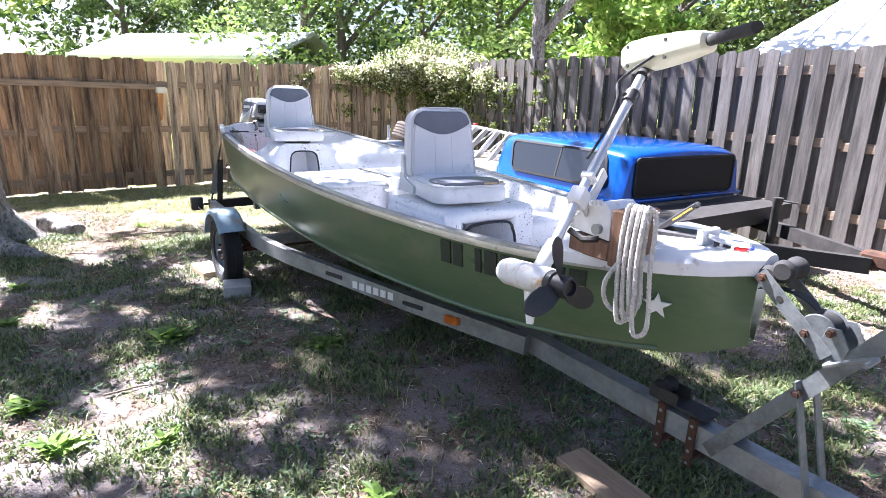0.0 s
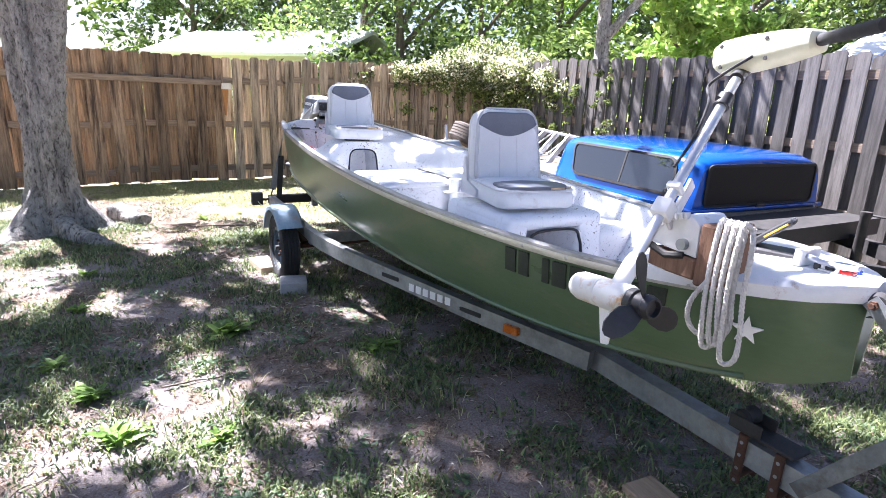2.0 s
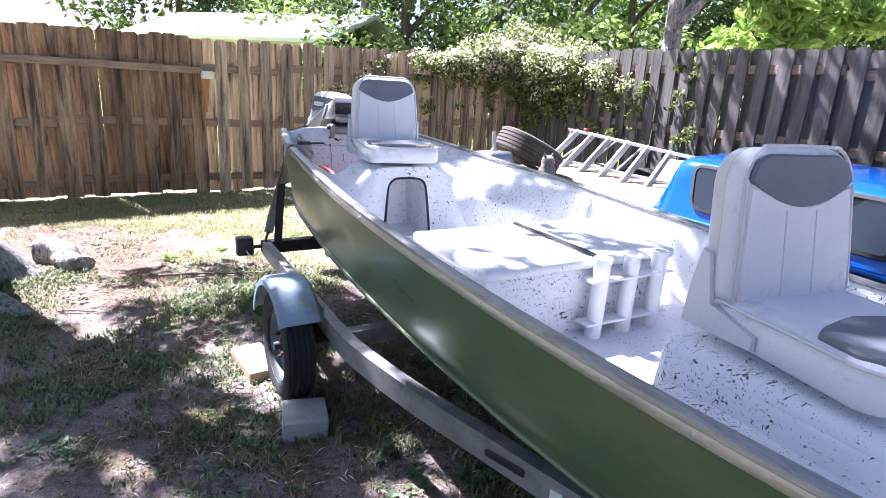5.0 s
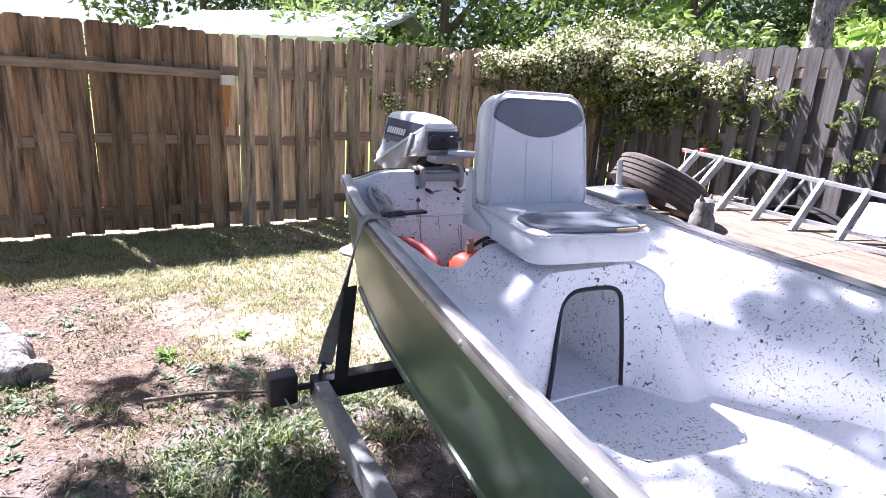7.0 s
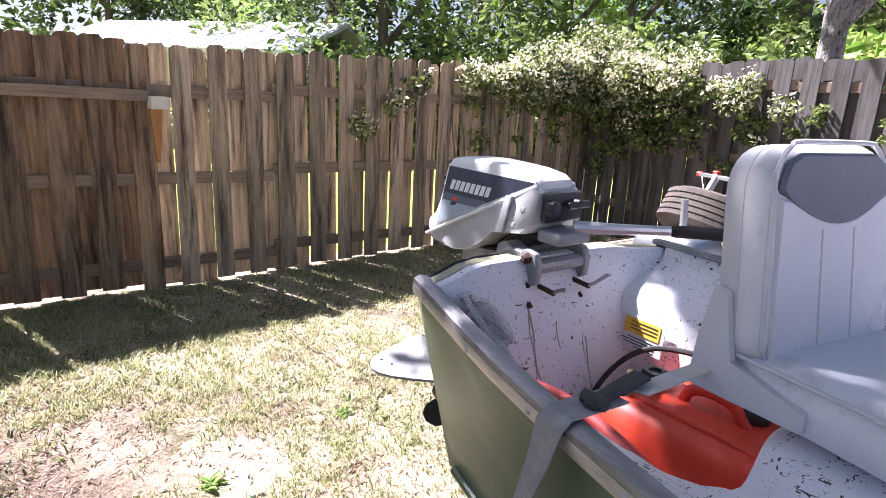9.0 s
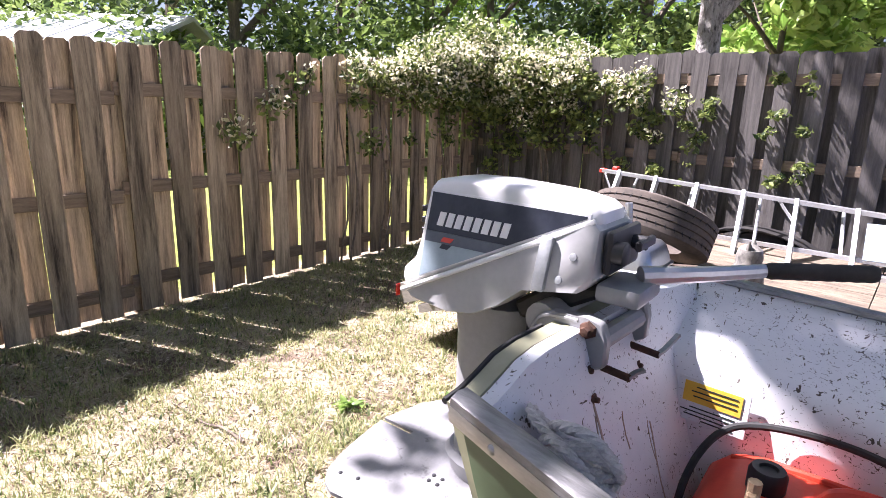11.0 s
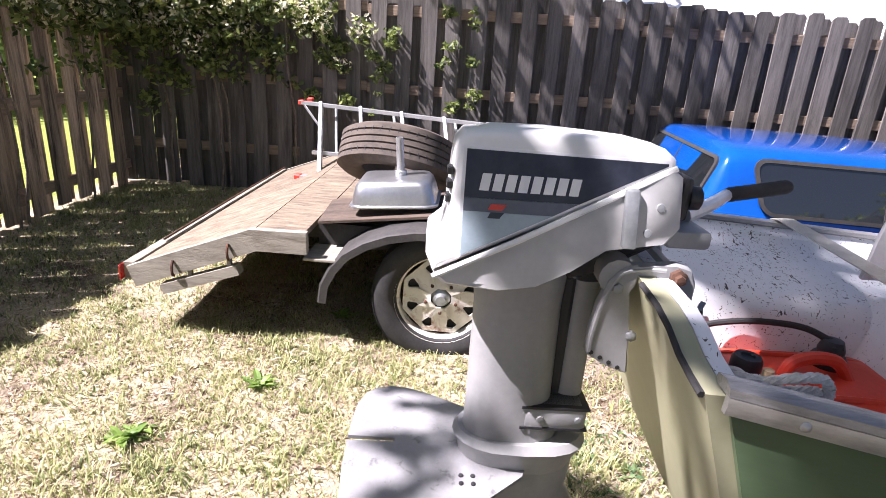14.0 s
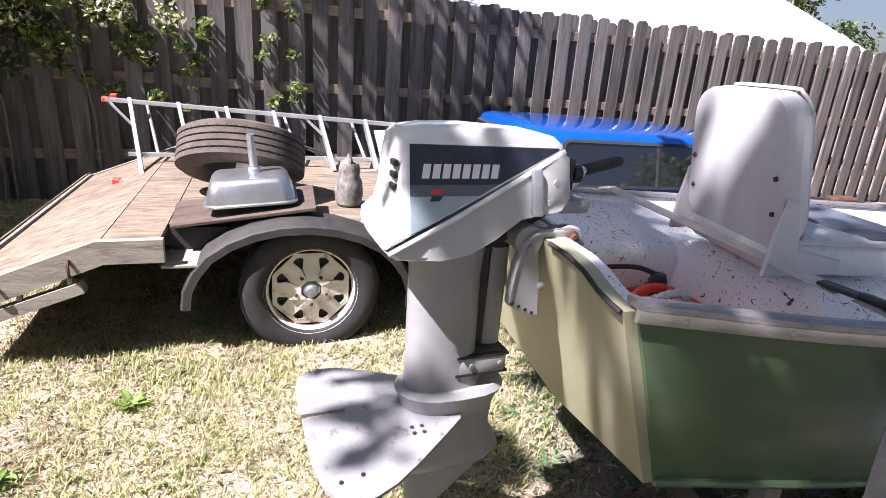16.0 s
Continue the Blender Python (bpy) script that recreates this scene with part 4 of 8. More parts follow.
        box(bm, (ax0 - 0.02, y0 + 0.1, 0.575), (ax1 + 0.02, y0 + 0.13, azt + 0.02))
        xm, ym = (xn + xf) / 2, (y0 + y1) / 2
        fx, fy = 0.13, 0.0

        def flare(b):
            for v in b.verts:
                f = max(0.0, (ztop - v.co.z) / (ztop - 0.57))
                v.co.x += (v.co.x - xm) * fx * f * f
                v.co.y += (v.co.y - ym) * fy * f * f
        flare(bm)
        ped = part("seat_pedestal", bm, liner_white, root, "moulded white seat pedestal with an arched opening")
        bm = bmesh.new()
        ew = 0.018
        pts = [(ax0 - 0.03, y1 + 0.002, 0.59), (ax0 - 0.02, y1 + 0.003, 0.7), (ax0 - 0.005, y1 + 0.004, azt - 0.06), (ax0 + 0.045, y1 + 0.004, azt - 0.004), (ax1 - 0.045, y1 + 0.004, azt - 0.004),
               (ax1 + 0.005, y1 + 0.004, azt - 0.06), (ax1 + 0.02, y1 + 0.003, 0.7), (ax1 + 0.035, y1 + 0.002, 0.59)]
        tube(bm, smooth_path(pts, 4), 0.0075, 6)
        flare(bm)
        part("edge_trim", bm, rubber, ped, "black rubber edge trim")
    # aft bench: one moulding across the boat, humped under the seat, with the tank well behind it and an arched opening in front
    def step(a, b, v):
        t = max(0.0, min(1.0, (v - a) / (b - a)))
        return t * t * (3 - 2 * t)

    def bench_top(x, y):
        gz = at(y, SHEER_Z)
        off = abs(x - 0.055)
        edge = at(y, SHEER_X) - 0.05
        flat = gz - 0.075 - 0.02 * step(0.0, 0.5, y)
        if x > 0:
            flat -= (flat - 0.868) * max(0.0, min(1.0, (edge - x) / (edge - 0.31)))
        top = flat + (0.992 - flat) * (1 - step(0.15, 0.36, off)) * step(-0.05, 0.12, y)
        side = step(0.15, 0.30, off)
        front = step(0.422 - 0.04 * side, 0.462 + 0.19 * side, y)
        inner = 0.305 + 0.03 * step(-0.1, -0.5, y)
        well = step(inner + 0.022, inner - 0.022, x) * step(0.08 + 0.02 * step(0.16, 0.3, x), -0.02 + 0.07 * step(0.12, 0.28, x), y)
        low = floor_of(x, y)
        return low + (top - low) * (1 - front) * (1 - well)

    def floor_of(x, y):
        cz = at(y, CHINE_Z)
        return max(0.578, cz + (at(y, KEEL_Z) - cz) * (1 - min(1.0, abs(x) / at(y, CHINE_X))) + 0.022)
    ny, nx = 118, 92
    cols = []
    for j in range(ny):
        y = -0.60 + 1.30 * j / (ny - 1)
        lim = at(y, SHEER_X) - 0.045
        col = []
        for i in range(nx):
            x = -lim + 2 * lim * i / (nx - 1)
            z = bench_top(x, y)
            skin = at(y, SHEER_X) + (at(y, CHINE_X) - at(y, SHEER_X)) * max(0.0, min(1.0, (at(y, SHEER_Z) - z) / (at(y, SHEER_Z) - at(y, CHINE_Z)))) - 0.035
            x = max(-skin, min(skin, x))
            col.append((x, max(-0.598, raked(y, z)) if y < -0.4 else y, z))
        cols.append(col)
    verts = [p for col in cols for p in col] + [(p[0] * 0.78, max(p[1], -0.40), floor_of(p[0] * 0.78, p[1] - 0.1) - 0.004) for col in cols for p in col]
    n = nx * ny
    faces = []
    for j in range(ny - 1):
        for i in range(nx - 1):
            a = j * nx + i
            faces += [(a, a + 1, a + nx + 1, a + nx), (n + a + nx, n + a + nx + 1, n + a + 1, n + a)]
    rim = [i for i in range(nx)] + [j * nx + nx - 1 for j in range(1, ny)] + [(ny - 1) * nx + i for i in range(nx - 2, -1, -1)] + [j * nx for j in range(ny - 2, 0, -1)]
    faces += [(b, a, n + a, n + b) for a, b in zip(rim, rim[1:] + rim[:1])]
    me = bpy.data.meshes.new("aft_bench")
    me.from_pydata(verts, [], faces)
    body = new("aft_bench", me)
    arch = [(-0.098, 0.590), (-0.088, 0.72), (-0.076, 0.86), (-0.064, 0.898), (-0.035, 0.92), (0.01, 0.928), (0.09, 0.93), (0.13, 0.924), (0.158, 0.90), (0.170, 0.86), (0.186, 0.72), (0.200, 0.590)]
    bm = bmesh.new()
    loft(bm, [[(x, y, z) for x, z in arch] for y in (0.16, 0.80)])
    bmesh.ops.recalc_face_normals(bm, faces=bm.faces)
    cutter = new("arch_cutter", link_mesh("arch_cutter", bm, liner_white, 0))
    cut = body.modifiers.new("cut", "BOOLEAN")
    cut.operation, cut.object, cut.solver = "DIFFERENCE", cutter, "EXACT"
    bpy.context.view_layer.update()
    done = bpy.data.meshes.new_from_object(body.evaluated_get(bpy.context.evaluated_depsgraph_get()))
    for ob in (body, cutter):
        bpy.data.objects.remove(ob)
    done.materials.clear()
    done.materials.append(liner_white)
    done.polygons.foreach_set("use_smooth", [True] * len(done.polygons))
    done.set_sharp_from_angle(angle=radians(40))
    bench = new("aft_bench", done)
    bench.parent = root
    tagged(bench, "moulded white aft bench with an arched opening under the seat")
    bm = bmesh.new()
    tube(bm, smooth_path([(x, 0.427 + 0.036 * step(0.93, 0.58, z) + 0.003, z) for x, z in arch], 4), 0.0072, 6)
    part("edge_trim", bm, rubber, bench, "black rubber edge trim")
    # sloping box along the far side of the stern well
    for sx in (-1,):
        bm = bmesh.new()
        rings = []
        for y in (-0.64, -0.5, -0.3, -0.1, 0.1, 0.3, 0.45, 0.6, 0.75, 0.9, 1.05, 1.2):
            gx, gz = at(y, SHEER_X), at(y, SHEER_Z)
            t = max(0.0, min(1.0, (y - 0.3) / 0.9))
            t = t * t * (3 - 2 * t)
            drop = 0.12 * t
            xi, low = 0.205, 0.0
            xi += (gx - 0.03 - xi) * t
            prof = [(gx - 0.035, gz - 0.03), (gx - 0.06, gz - 0.05), (xi + 0.05, gz - 0.095 - low - drop), (xi + 0.015, gz - 0.115 - low - drop), (xi, gz - 0.145 - low - drop), (xi + 0.012, 0.60), (xi + 0.012, 0.575), (gx - 0.12, 0.575)]
            cx, cz = at(y, CHINE_X), at(y, CHINE_Z)
            prof = [(min(x, gx + (cx - gx) * max(0.0, min(1.0, (gz - z) / (gz - cz))) - 0.03), z) for x, z in prof]
            rings.append([(sx * x, max(-0.63, raked(y, z)), z) for x, z in prof])
        loft(bm, rings)
        bmesh.ops.recalc_face_normals(bm, faces=bm.faces)
        part("side_box", bm, liner_white, root, "sloping moulded white side box", 50)
    # bow deck with a raised edge
    bm = bmesh.new()
    ys = [3.86, 3.95, 4.05, 4.15, 4.25, 4.33, 4.39, 4.425]
    loft(bm, [[(sx * max(0.012, at(y, SHEER_X) + 0.012), y + 0.012, at(y, SHEER_Z) + dz) for sx, dz in ((1, 0.024), (0.94, 0.036), (0.5, 0.05), (-0.5, 0.05), (-0.94, 0.036), (-1, 0.024), (-1, -0.016), (1, -0.016))] for y in ys])
    bmesh.ops.recalc_face_normals(bm, faces=bm.faces)
    deck = part("bow_deck", bm, paint_white, root, "white bow deck cap")
    return root


boat = build_boat()


def letter_bars():
    """Registration marks on the bow, as plain bars."""
    root = thing("registration_marks", "dark registration marks as plain bars on the hull side", "marking", BOAT)
    y = 3.33
    for w in (0.055, 0.05, 0.0, 0.03, 0.06, 0.06, 0.06, 0.0, 0.06, 0.06):
        if w:
            a, b = y, y + w

            def skin(yy, z):
                gz, cz = at(yy, SHEER_Z), at(yy, CHINE_Z)
                s = (gz - z) / (gz - cz)
                return at(yy, SHEER_X) + (at(yy, CHINE_X) - at(yy, SHEER_X)) * s + 0.012 * math.sin(math.pi * s)
            bm = bmesh.new()
            quad = []
            for yy, dz in ((a + 0.006, -0.045), (b + 0.006, -0.045), (b - 0.012, -0.15), (a - 0.012, -0.15)):
                z = at(yy, SHEER_Z) + dz
                quad.append((skin(yy, z), yy, z))
            loft(bm, [[(x - 0.008, yy, z) for x, yy, z in quad], [(x + 0.007, yy, z) for x, yy, z in quad]])
            bmesh.ops.recalc_face_normals(bm, faces=bm.faces)
            part("bar", bm, letter_dark, root)
        y += (w or 0.035) + 0.018


letter_bars()


def build_seat(m, label):
    """A folding boat seat: cushion, back with a grey crescent, hinges and swivel plate. Local +y is forward, z=0 the cushion's underside."""
    root = thing("fishing_chair", label, "boat seat", m, group="boat seats")

    def pad(w0, w1, length, thick, r):
        """A cushion: rounded outline, pillowed."""
        b = bmesh.new()
        rings = []
        for z, inset in ((0.0, 0.012), (0.012, 0.0), (thick * 0.6, 0.0), (thick * 0.88, 0.012), (thick, 0.04)):
            ring = []
            for x, y in rounded(1, 1, r, 6):
                w = w0 + (w1 - w0) * (y + 0.5)
                ring.append((x * (w - 2 * inset), y * (length - 2 * inset), z + (0.008 if z == thick else 0) * (1 - 4 * x * x)))
            rings.append(ring)
        loft(b, rings)
        bmesh.ops.recalc_face_normals(b, faces=b.faces)
        return b
    cushion = part("cushion", pad(0.42, 0.43, 0.46, 0.10, 0.14), vinyl_white, root, "white vinyl cushion", 60, Matrix.Translation((0, 0, 0)))
    bm = bmesh.new()
    poly = [(-0.185, 0.06), (-0.13, 0.03), (-0.06, 0.01), (0.0, 0.005), (0.06, 0.01), (0.13, 0.03), (0.185, 0.06), (0.19, 0.15), (0.155, 0.212), (0.06, 0.216), (0.0, 0.214), (-0.06, 0.216), (-0.155, 0.212), (-0.19, 0.15)]
    prism(bm, poly, 0.09, 0.108, None, 0.006)
    inlay = part("front_inlay", bm, vinyl_grey, cushion, "grey vinyl inlay")
    bm = bmesh.new()
    prism(bm, [(-0.2, 0.18), (-0.14, 0.215), (-0.06, 0.222), (-0.1, 0.2)], 0.094, 0.104, None)
    part("torn_edge", bm, foam_tan, cushion, "torn vinyl edge showing tan foam")
    bm = bmesh.new()
    tube(bm, smooth_path([(x * 0.418, y * 0.448, 0.088) for x, y in rounded(1, 1, 0.15, 4)] + [(0.209, 0.16, 0.088)], 2), 0.0045, 6)
    part("piping", bm, seat_plastic, cushion)
    tilt = Matrix.Translation((0, -0.20, 0.085)) @ Matrix.Rotation(radians(10), 4, "X") @ Matrix.Rotation(radians(90), 4, "X") @ Matrix.Translation((0, 0.168, -0.01)) @ Matrix.Diagonal((0.97, 1.02, 1, 1))
    back = part("backrest", pad(0.45, 0.40, 0.40, 0.075, 0.2), vinyl_white, root, "white vinyl backrest", 60, tilt @ Matrix.Rotation(math.pi, 4, "Y") @ Matrix.Translation((0, 0, -0.03)))
    bm = bmesh.new()
    n = 12
    poly = [(-0.178 + 0.356 * k / n, 0.118 - 0.06 * math.sin(math.pi * k / n)) for k in range(n + 1)] + [(0.172, 0.14), (0.155, 0.168), (0.12, 0.183), (-0.12, 0.183), (-0.155, 0.168), (-0.172, 0.14)]
    prism(bm, poly, 0.062, 0.0815, None, 0.006)
    part("crescent_panel", bm, vinyl_grey, back, "grey vinyl crescent panel")
    bm = bmesh.new()
    poly2 = [(-0.176 + 0.352 * k / n, 0.114 - 0.06 * math.sin(math.pi * k / n)) for k in range(n + 1)] + [(0.185, -0.06), (0.19, -0.185), (-0.19, -0.185), (-0.185, -0.06)]
    prism(bm, poly2, 0.062, 0.0795, None, 0.007)
    pan = part("front_panel", bm, vinyl_white, back, "quilted white vinyl panel")
    bm = bmesh.new()
    for x in (-0.055, 0.055):
        tube(bm, [(x, -0.19, 0.0795), (x * 0.95, 0.05, 0.0795)], 0.0022, 5)
    part("stitching", bm, seat_plastic, pan)
    bm = bmesh.new()
    tube(bm, smooth_path([(x * (0.435 - 0.065 * (y + 0.5)) * 0.965, y * 0.405, 0.069) for x, y in rounded(1, 1, 0.2, 4)] + [(0.19, 0.11, 0.069)], 2), 0.0045, 6)
    part("piping", bm, seat_plastic, back)
    bm = bmesh.new()
    loft(bm, [[(x * (0.45 - 0.05 * (y + 0.5)) * k, y * 0.40 * k, z) for x, y in rounded(1, 1, 0.2, 6)] for z, k in ((0.03, 1.005), (0.004, 1.005), (-0.008, 0.985), (-0.012, 0.94))])
    bmesh.ops.recalc_face_normals(bm, faces=bm.faces)
    shell = part("back_shell", bm, seat_plastic, back, "plain moulded back shell")
    for x in (-0.19, 0.19):
        for y in (-0.09, 0.0):
            bm = bmesh.new()
            lathe(bm, [(0.007, 0), (0.006, -0.006), (0.001, -0.007)], 10, Matrix.Translation((x * 0.96, y, -0.012)))
            part("rivet", bm, rusty, back, "rusted rivet")
    for sx in (-1, 1):
        bm = bmesh.new()
        prism(bm, [(-0.27, 0.0), (-0.05, 0.012), (-0.05, 0.05), (-0.19, 0.075), (-0.215, 0.20), (-0.245, 0.205), (-0.26, 0.10)], 0.0, 0.014,
              Matrix(((0, 0, sx, sx * 0.212), (1, 0, 0, 0), (0, 1, 0, 0), (0, 0, 0, 1))), 0.003)
        part("hinge", bm, seat_plastic, root, "moulded plastic hinge arm")
    bm = bmesh.new()
    box(bm, (-0.11, -0.11, -0.022), (0.11, 0.11, -0.002), 0.006)
    part("swivel_plate", bm, steel_black, root, "black swivel plate")
    return root


build_seat(BOAT @ pose(0.045, 0.225, 1.016, 0, 0, -8), "white and grey folding boat seat with torn cushion, aft")
build_seat(BOAT @ pose(0.075, 2.77, 0.922, 0, 0, -10), "white and grey folding boat seat on the forward pedestal")


def build_storage_box():
    root = thing("storage_box", "white moulded storage box with a pale lid between the seats", "storage box", BOAT)
    bm = bmesh.new()
    box(bm, (-0.46, 1.36, 0.575), (0.455, 1.86, 0.845), 0.02, seg=2)
    part("body", bm, liner_white, root)
    bm = bmesh.new()
    box(bm, (-0.03, 1.345, 0.842), (0.475, 1.885, 0.885), 0.016, seg=3)
    lid = part("lid", bm, liner_plain, root, "white lid")
    bm = bmesh.new()
    box(bm, (-0.475, 1.345, 0.842), (-0.042, 1.885, 0.883), 0.016, seg=3)
    part("lid", bm, liner_plain, root, "white lid")
    bm = bmesh.new()
    tube(bm, smooth_path([(-0.036, 1.36, 0.888), (-0.036, 1.6, 0.891), (-0.034, 1.84, 0.891), (-0.032, 1.885, 0.882), (-0.03, 1.895, 0.86)], 4), 0.008, 8, flat=(0.009, 0.004))
    part("strap", bm, black_plastic, root, "black hold-down strap")


build_storage_box()


def build_rod_rack():
    root = thing("rod_holder", "white rack of three rod tubes standing against the box", "rod holder", BOAT)
    for x in (-0.02, -0.175, -0.33):
        bm = bmesh.new()
        lathe(bm, [(0.031, 0.0), (0.031, 0.30), (0.035, 0.31), (0.035, 0.315), (0.027, 0.315), (0.026, 0.05), (0.001, 0.04)], 16, Matrix.Translation((x, 1.925, 0.583)))
        part("tube", bm, paint_white, root)
    for z in (0.645, 0.815):
        bm = bmesh.new()
        box(bm, (-0.39, 1.887, z - 0.006), (0.045, 1.955, z + 0.006), 0.003)
        part("shelf", bm, paint_white, root)


build_rod_rack()


# ---- boat trailer ----
def build_wheel(parent, m, r, width, rim_r, rim_mat, holes=0, spokes=0):
    """A tyre with tread grooves, a dished rim, a hub and nuts; local z is the axle, +z outward."""
    t = bmesh.new()
    w = width / 2
    prof = [(rim_r, -w * 0.8), (rim_r + 0.3 * (r - rim_r), -w), (r - 0.03, -w * 0.95), (r - 0.006, -w * 0.78)]
    for k in range(5):
        a = -w * 0.66 + k * w * 0.33
        prof += [(r, a - w * 0.11), (r, a + w * 0.11), (r - 0.006, a + w * 0.13), (r - 0.006, a + w * 0.2)]
    prof += [(r - 0.006, w * 0.78), (r - 0.03, w * 0.95), (rim_r + 0.3 * (r - rim_r), w), (rim_r, w * 0.8), (rim_r - 0.012, w * 0.4), (rim_r - 0.012, -w * 0.4)]
    n = 44
    rings = [[Vector((q * math.cos(2 * math.pi * k / n), q * math.sin(2 * math.pi * k / n), z)) for q, z in prof] for k in range(n)]
    loft(t, rings + [rings[0]], caps=False)
    bmesh.ops.remove_doubles(t, verts=t.verts, dist=1e-5)
    bmesh.ops.recalc_face_normals(t, faces=t.faces)
    tyre = part("tyre", t, rubber, parent, "worn black tyre", 40, m)
    b = bmesh.new()
    n = 48
    prof = [(rim_r + 0.006, w * 0.86), (rim_r + 0.004, w * 0.72), (rim_r - 0.014, w * 0.55), (rim_r - 0.02, w * 0.2)]
    loft(b, [[Vector((q * math.cos(2 * math.pi * k / n), q * math.sin(2 * math.pi * k / n), z)) for k in range(n)] for q, z in prof], caps=False)
    inner = rim_r - 0.018
    if spokes:
        for k in range(spokes):
            a0 = 2 * math.pi * k / spokes
            for da, dr in ((0.0, 1),):
                pts = []
                half = math.pi / spokes
                poly = [(0.26, -half), (0.26, half), (0.57, half * 0.97), (0.61, half * 0.84), (0.80, half * 0.58), (0.84, half * 0.70), (0.87, half), (0.99, half), (0.99, -half), (0.87, -half), (0.84, -half * 0.70), (0.80, -half * 0.58), (0.61, -half * 0.84), (0.57, -half * 0.97)]
                loft(b, [[(inner * q * math.cos(a0 + da2), inner * q * math.sin(a0 + da2), zz + (0.02 if q < 0.6 else 0)) for q, da2 in poly] for zz in (w * 0.25, w * 0.25 + 0.012)])
    else:
        loft(b, [[Vector((q * math.cos(2 * math.pi * k / n), q * math.sin(2 * math.pi * k / n), z)) for k in range(n)] for q, z in ((inner, w * 0.2), (inner * 0.75, w * 0.35), (inner * 0.6, w * 0.1), (inner * 0.3, w * 0.15), (0.001, w * 0.15))], caps=False)
    bmesh.ops.solidify(b, geom=list(b.faces), thickness=0.002) if not spokes else None
    bmesh.ops.recalc_face_normals(b, faces=b.faces)
    rim = part("rim", b, rim_mat, parent, "painted steel rim", 35, m)
    b = bmesh.new()
    lathe(b, [(inner * 0.24, w * 0.1), (inner * 0.22, w * 0.5), (inner * 0.13, w * 0.62), (inner * 0.12, w * 0.95), (0.001, w * 0.97)], 18)
    part("hub", b, galvanised if spokes else steel_black, rim)
    for k in range(5):
        a = 2 * math.pi * k / 5
        b = bmesh.new()
        lathe(b, [(0.010, w * 0.2), (0.010, w * 0.45), (0.006, w * 0.5), (0.001, w * 0.5)], 6, Matrix.Translation((inner * 0.38 * math.cos(a), inner * 0.38 * math.sin(a), 0.014)))
        part("wheel_nut", b, rusty, rim)
    b = bmesh.new()
    lathe(b, [(inner * 0.9, w * 0.1), (inner * 0.9, -w * 0.2), (0.001, -w * 0.2)], 24)
    part("drum", b, steel_black, rim)
    return tyre


SIDE = Matrix(((0, 0, 1, 0), (1, 0, 0, 0), (0, 1, 0, 0), (0, 0, 0, 1)))    # a polygon of (y, z) drawn out along x


def beam(bm, pts, w, h):
    """A box section along pts, w wide and h high."""
    tube(bm, pts, 0.01, 4, flat=(w / 2, h / 2))


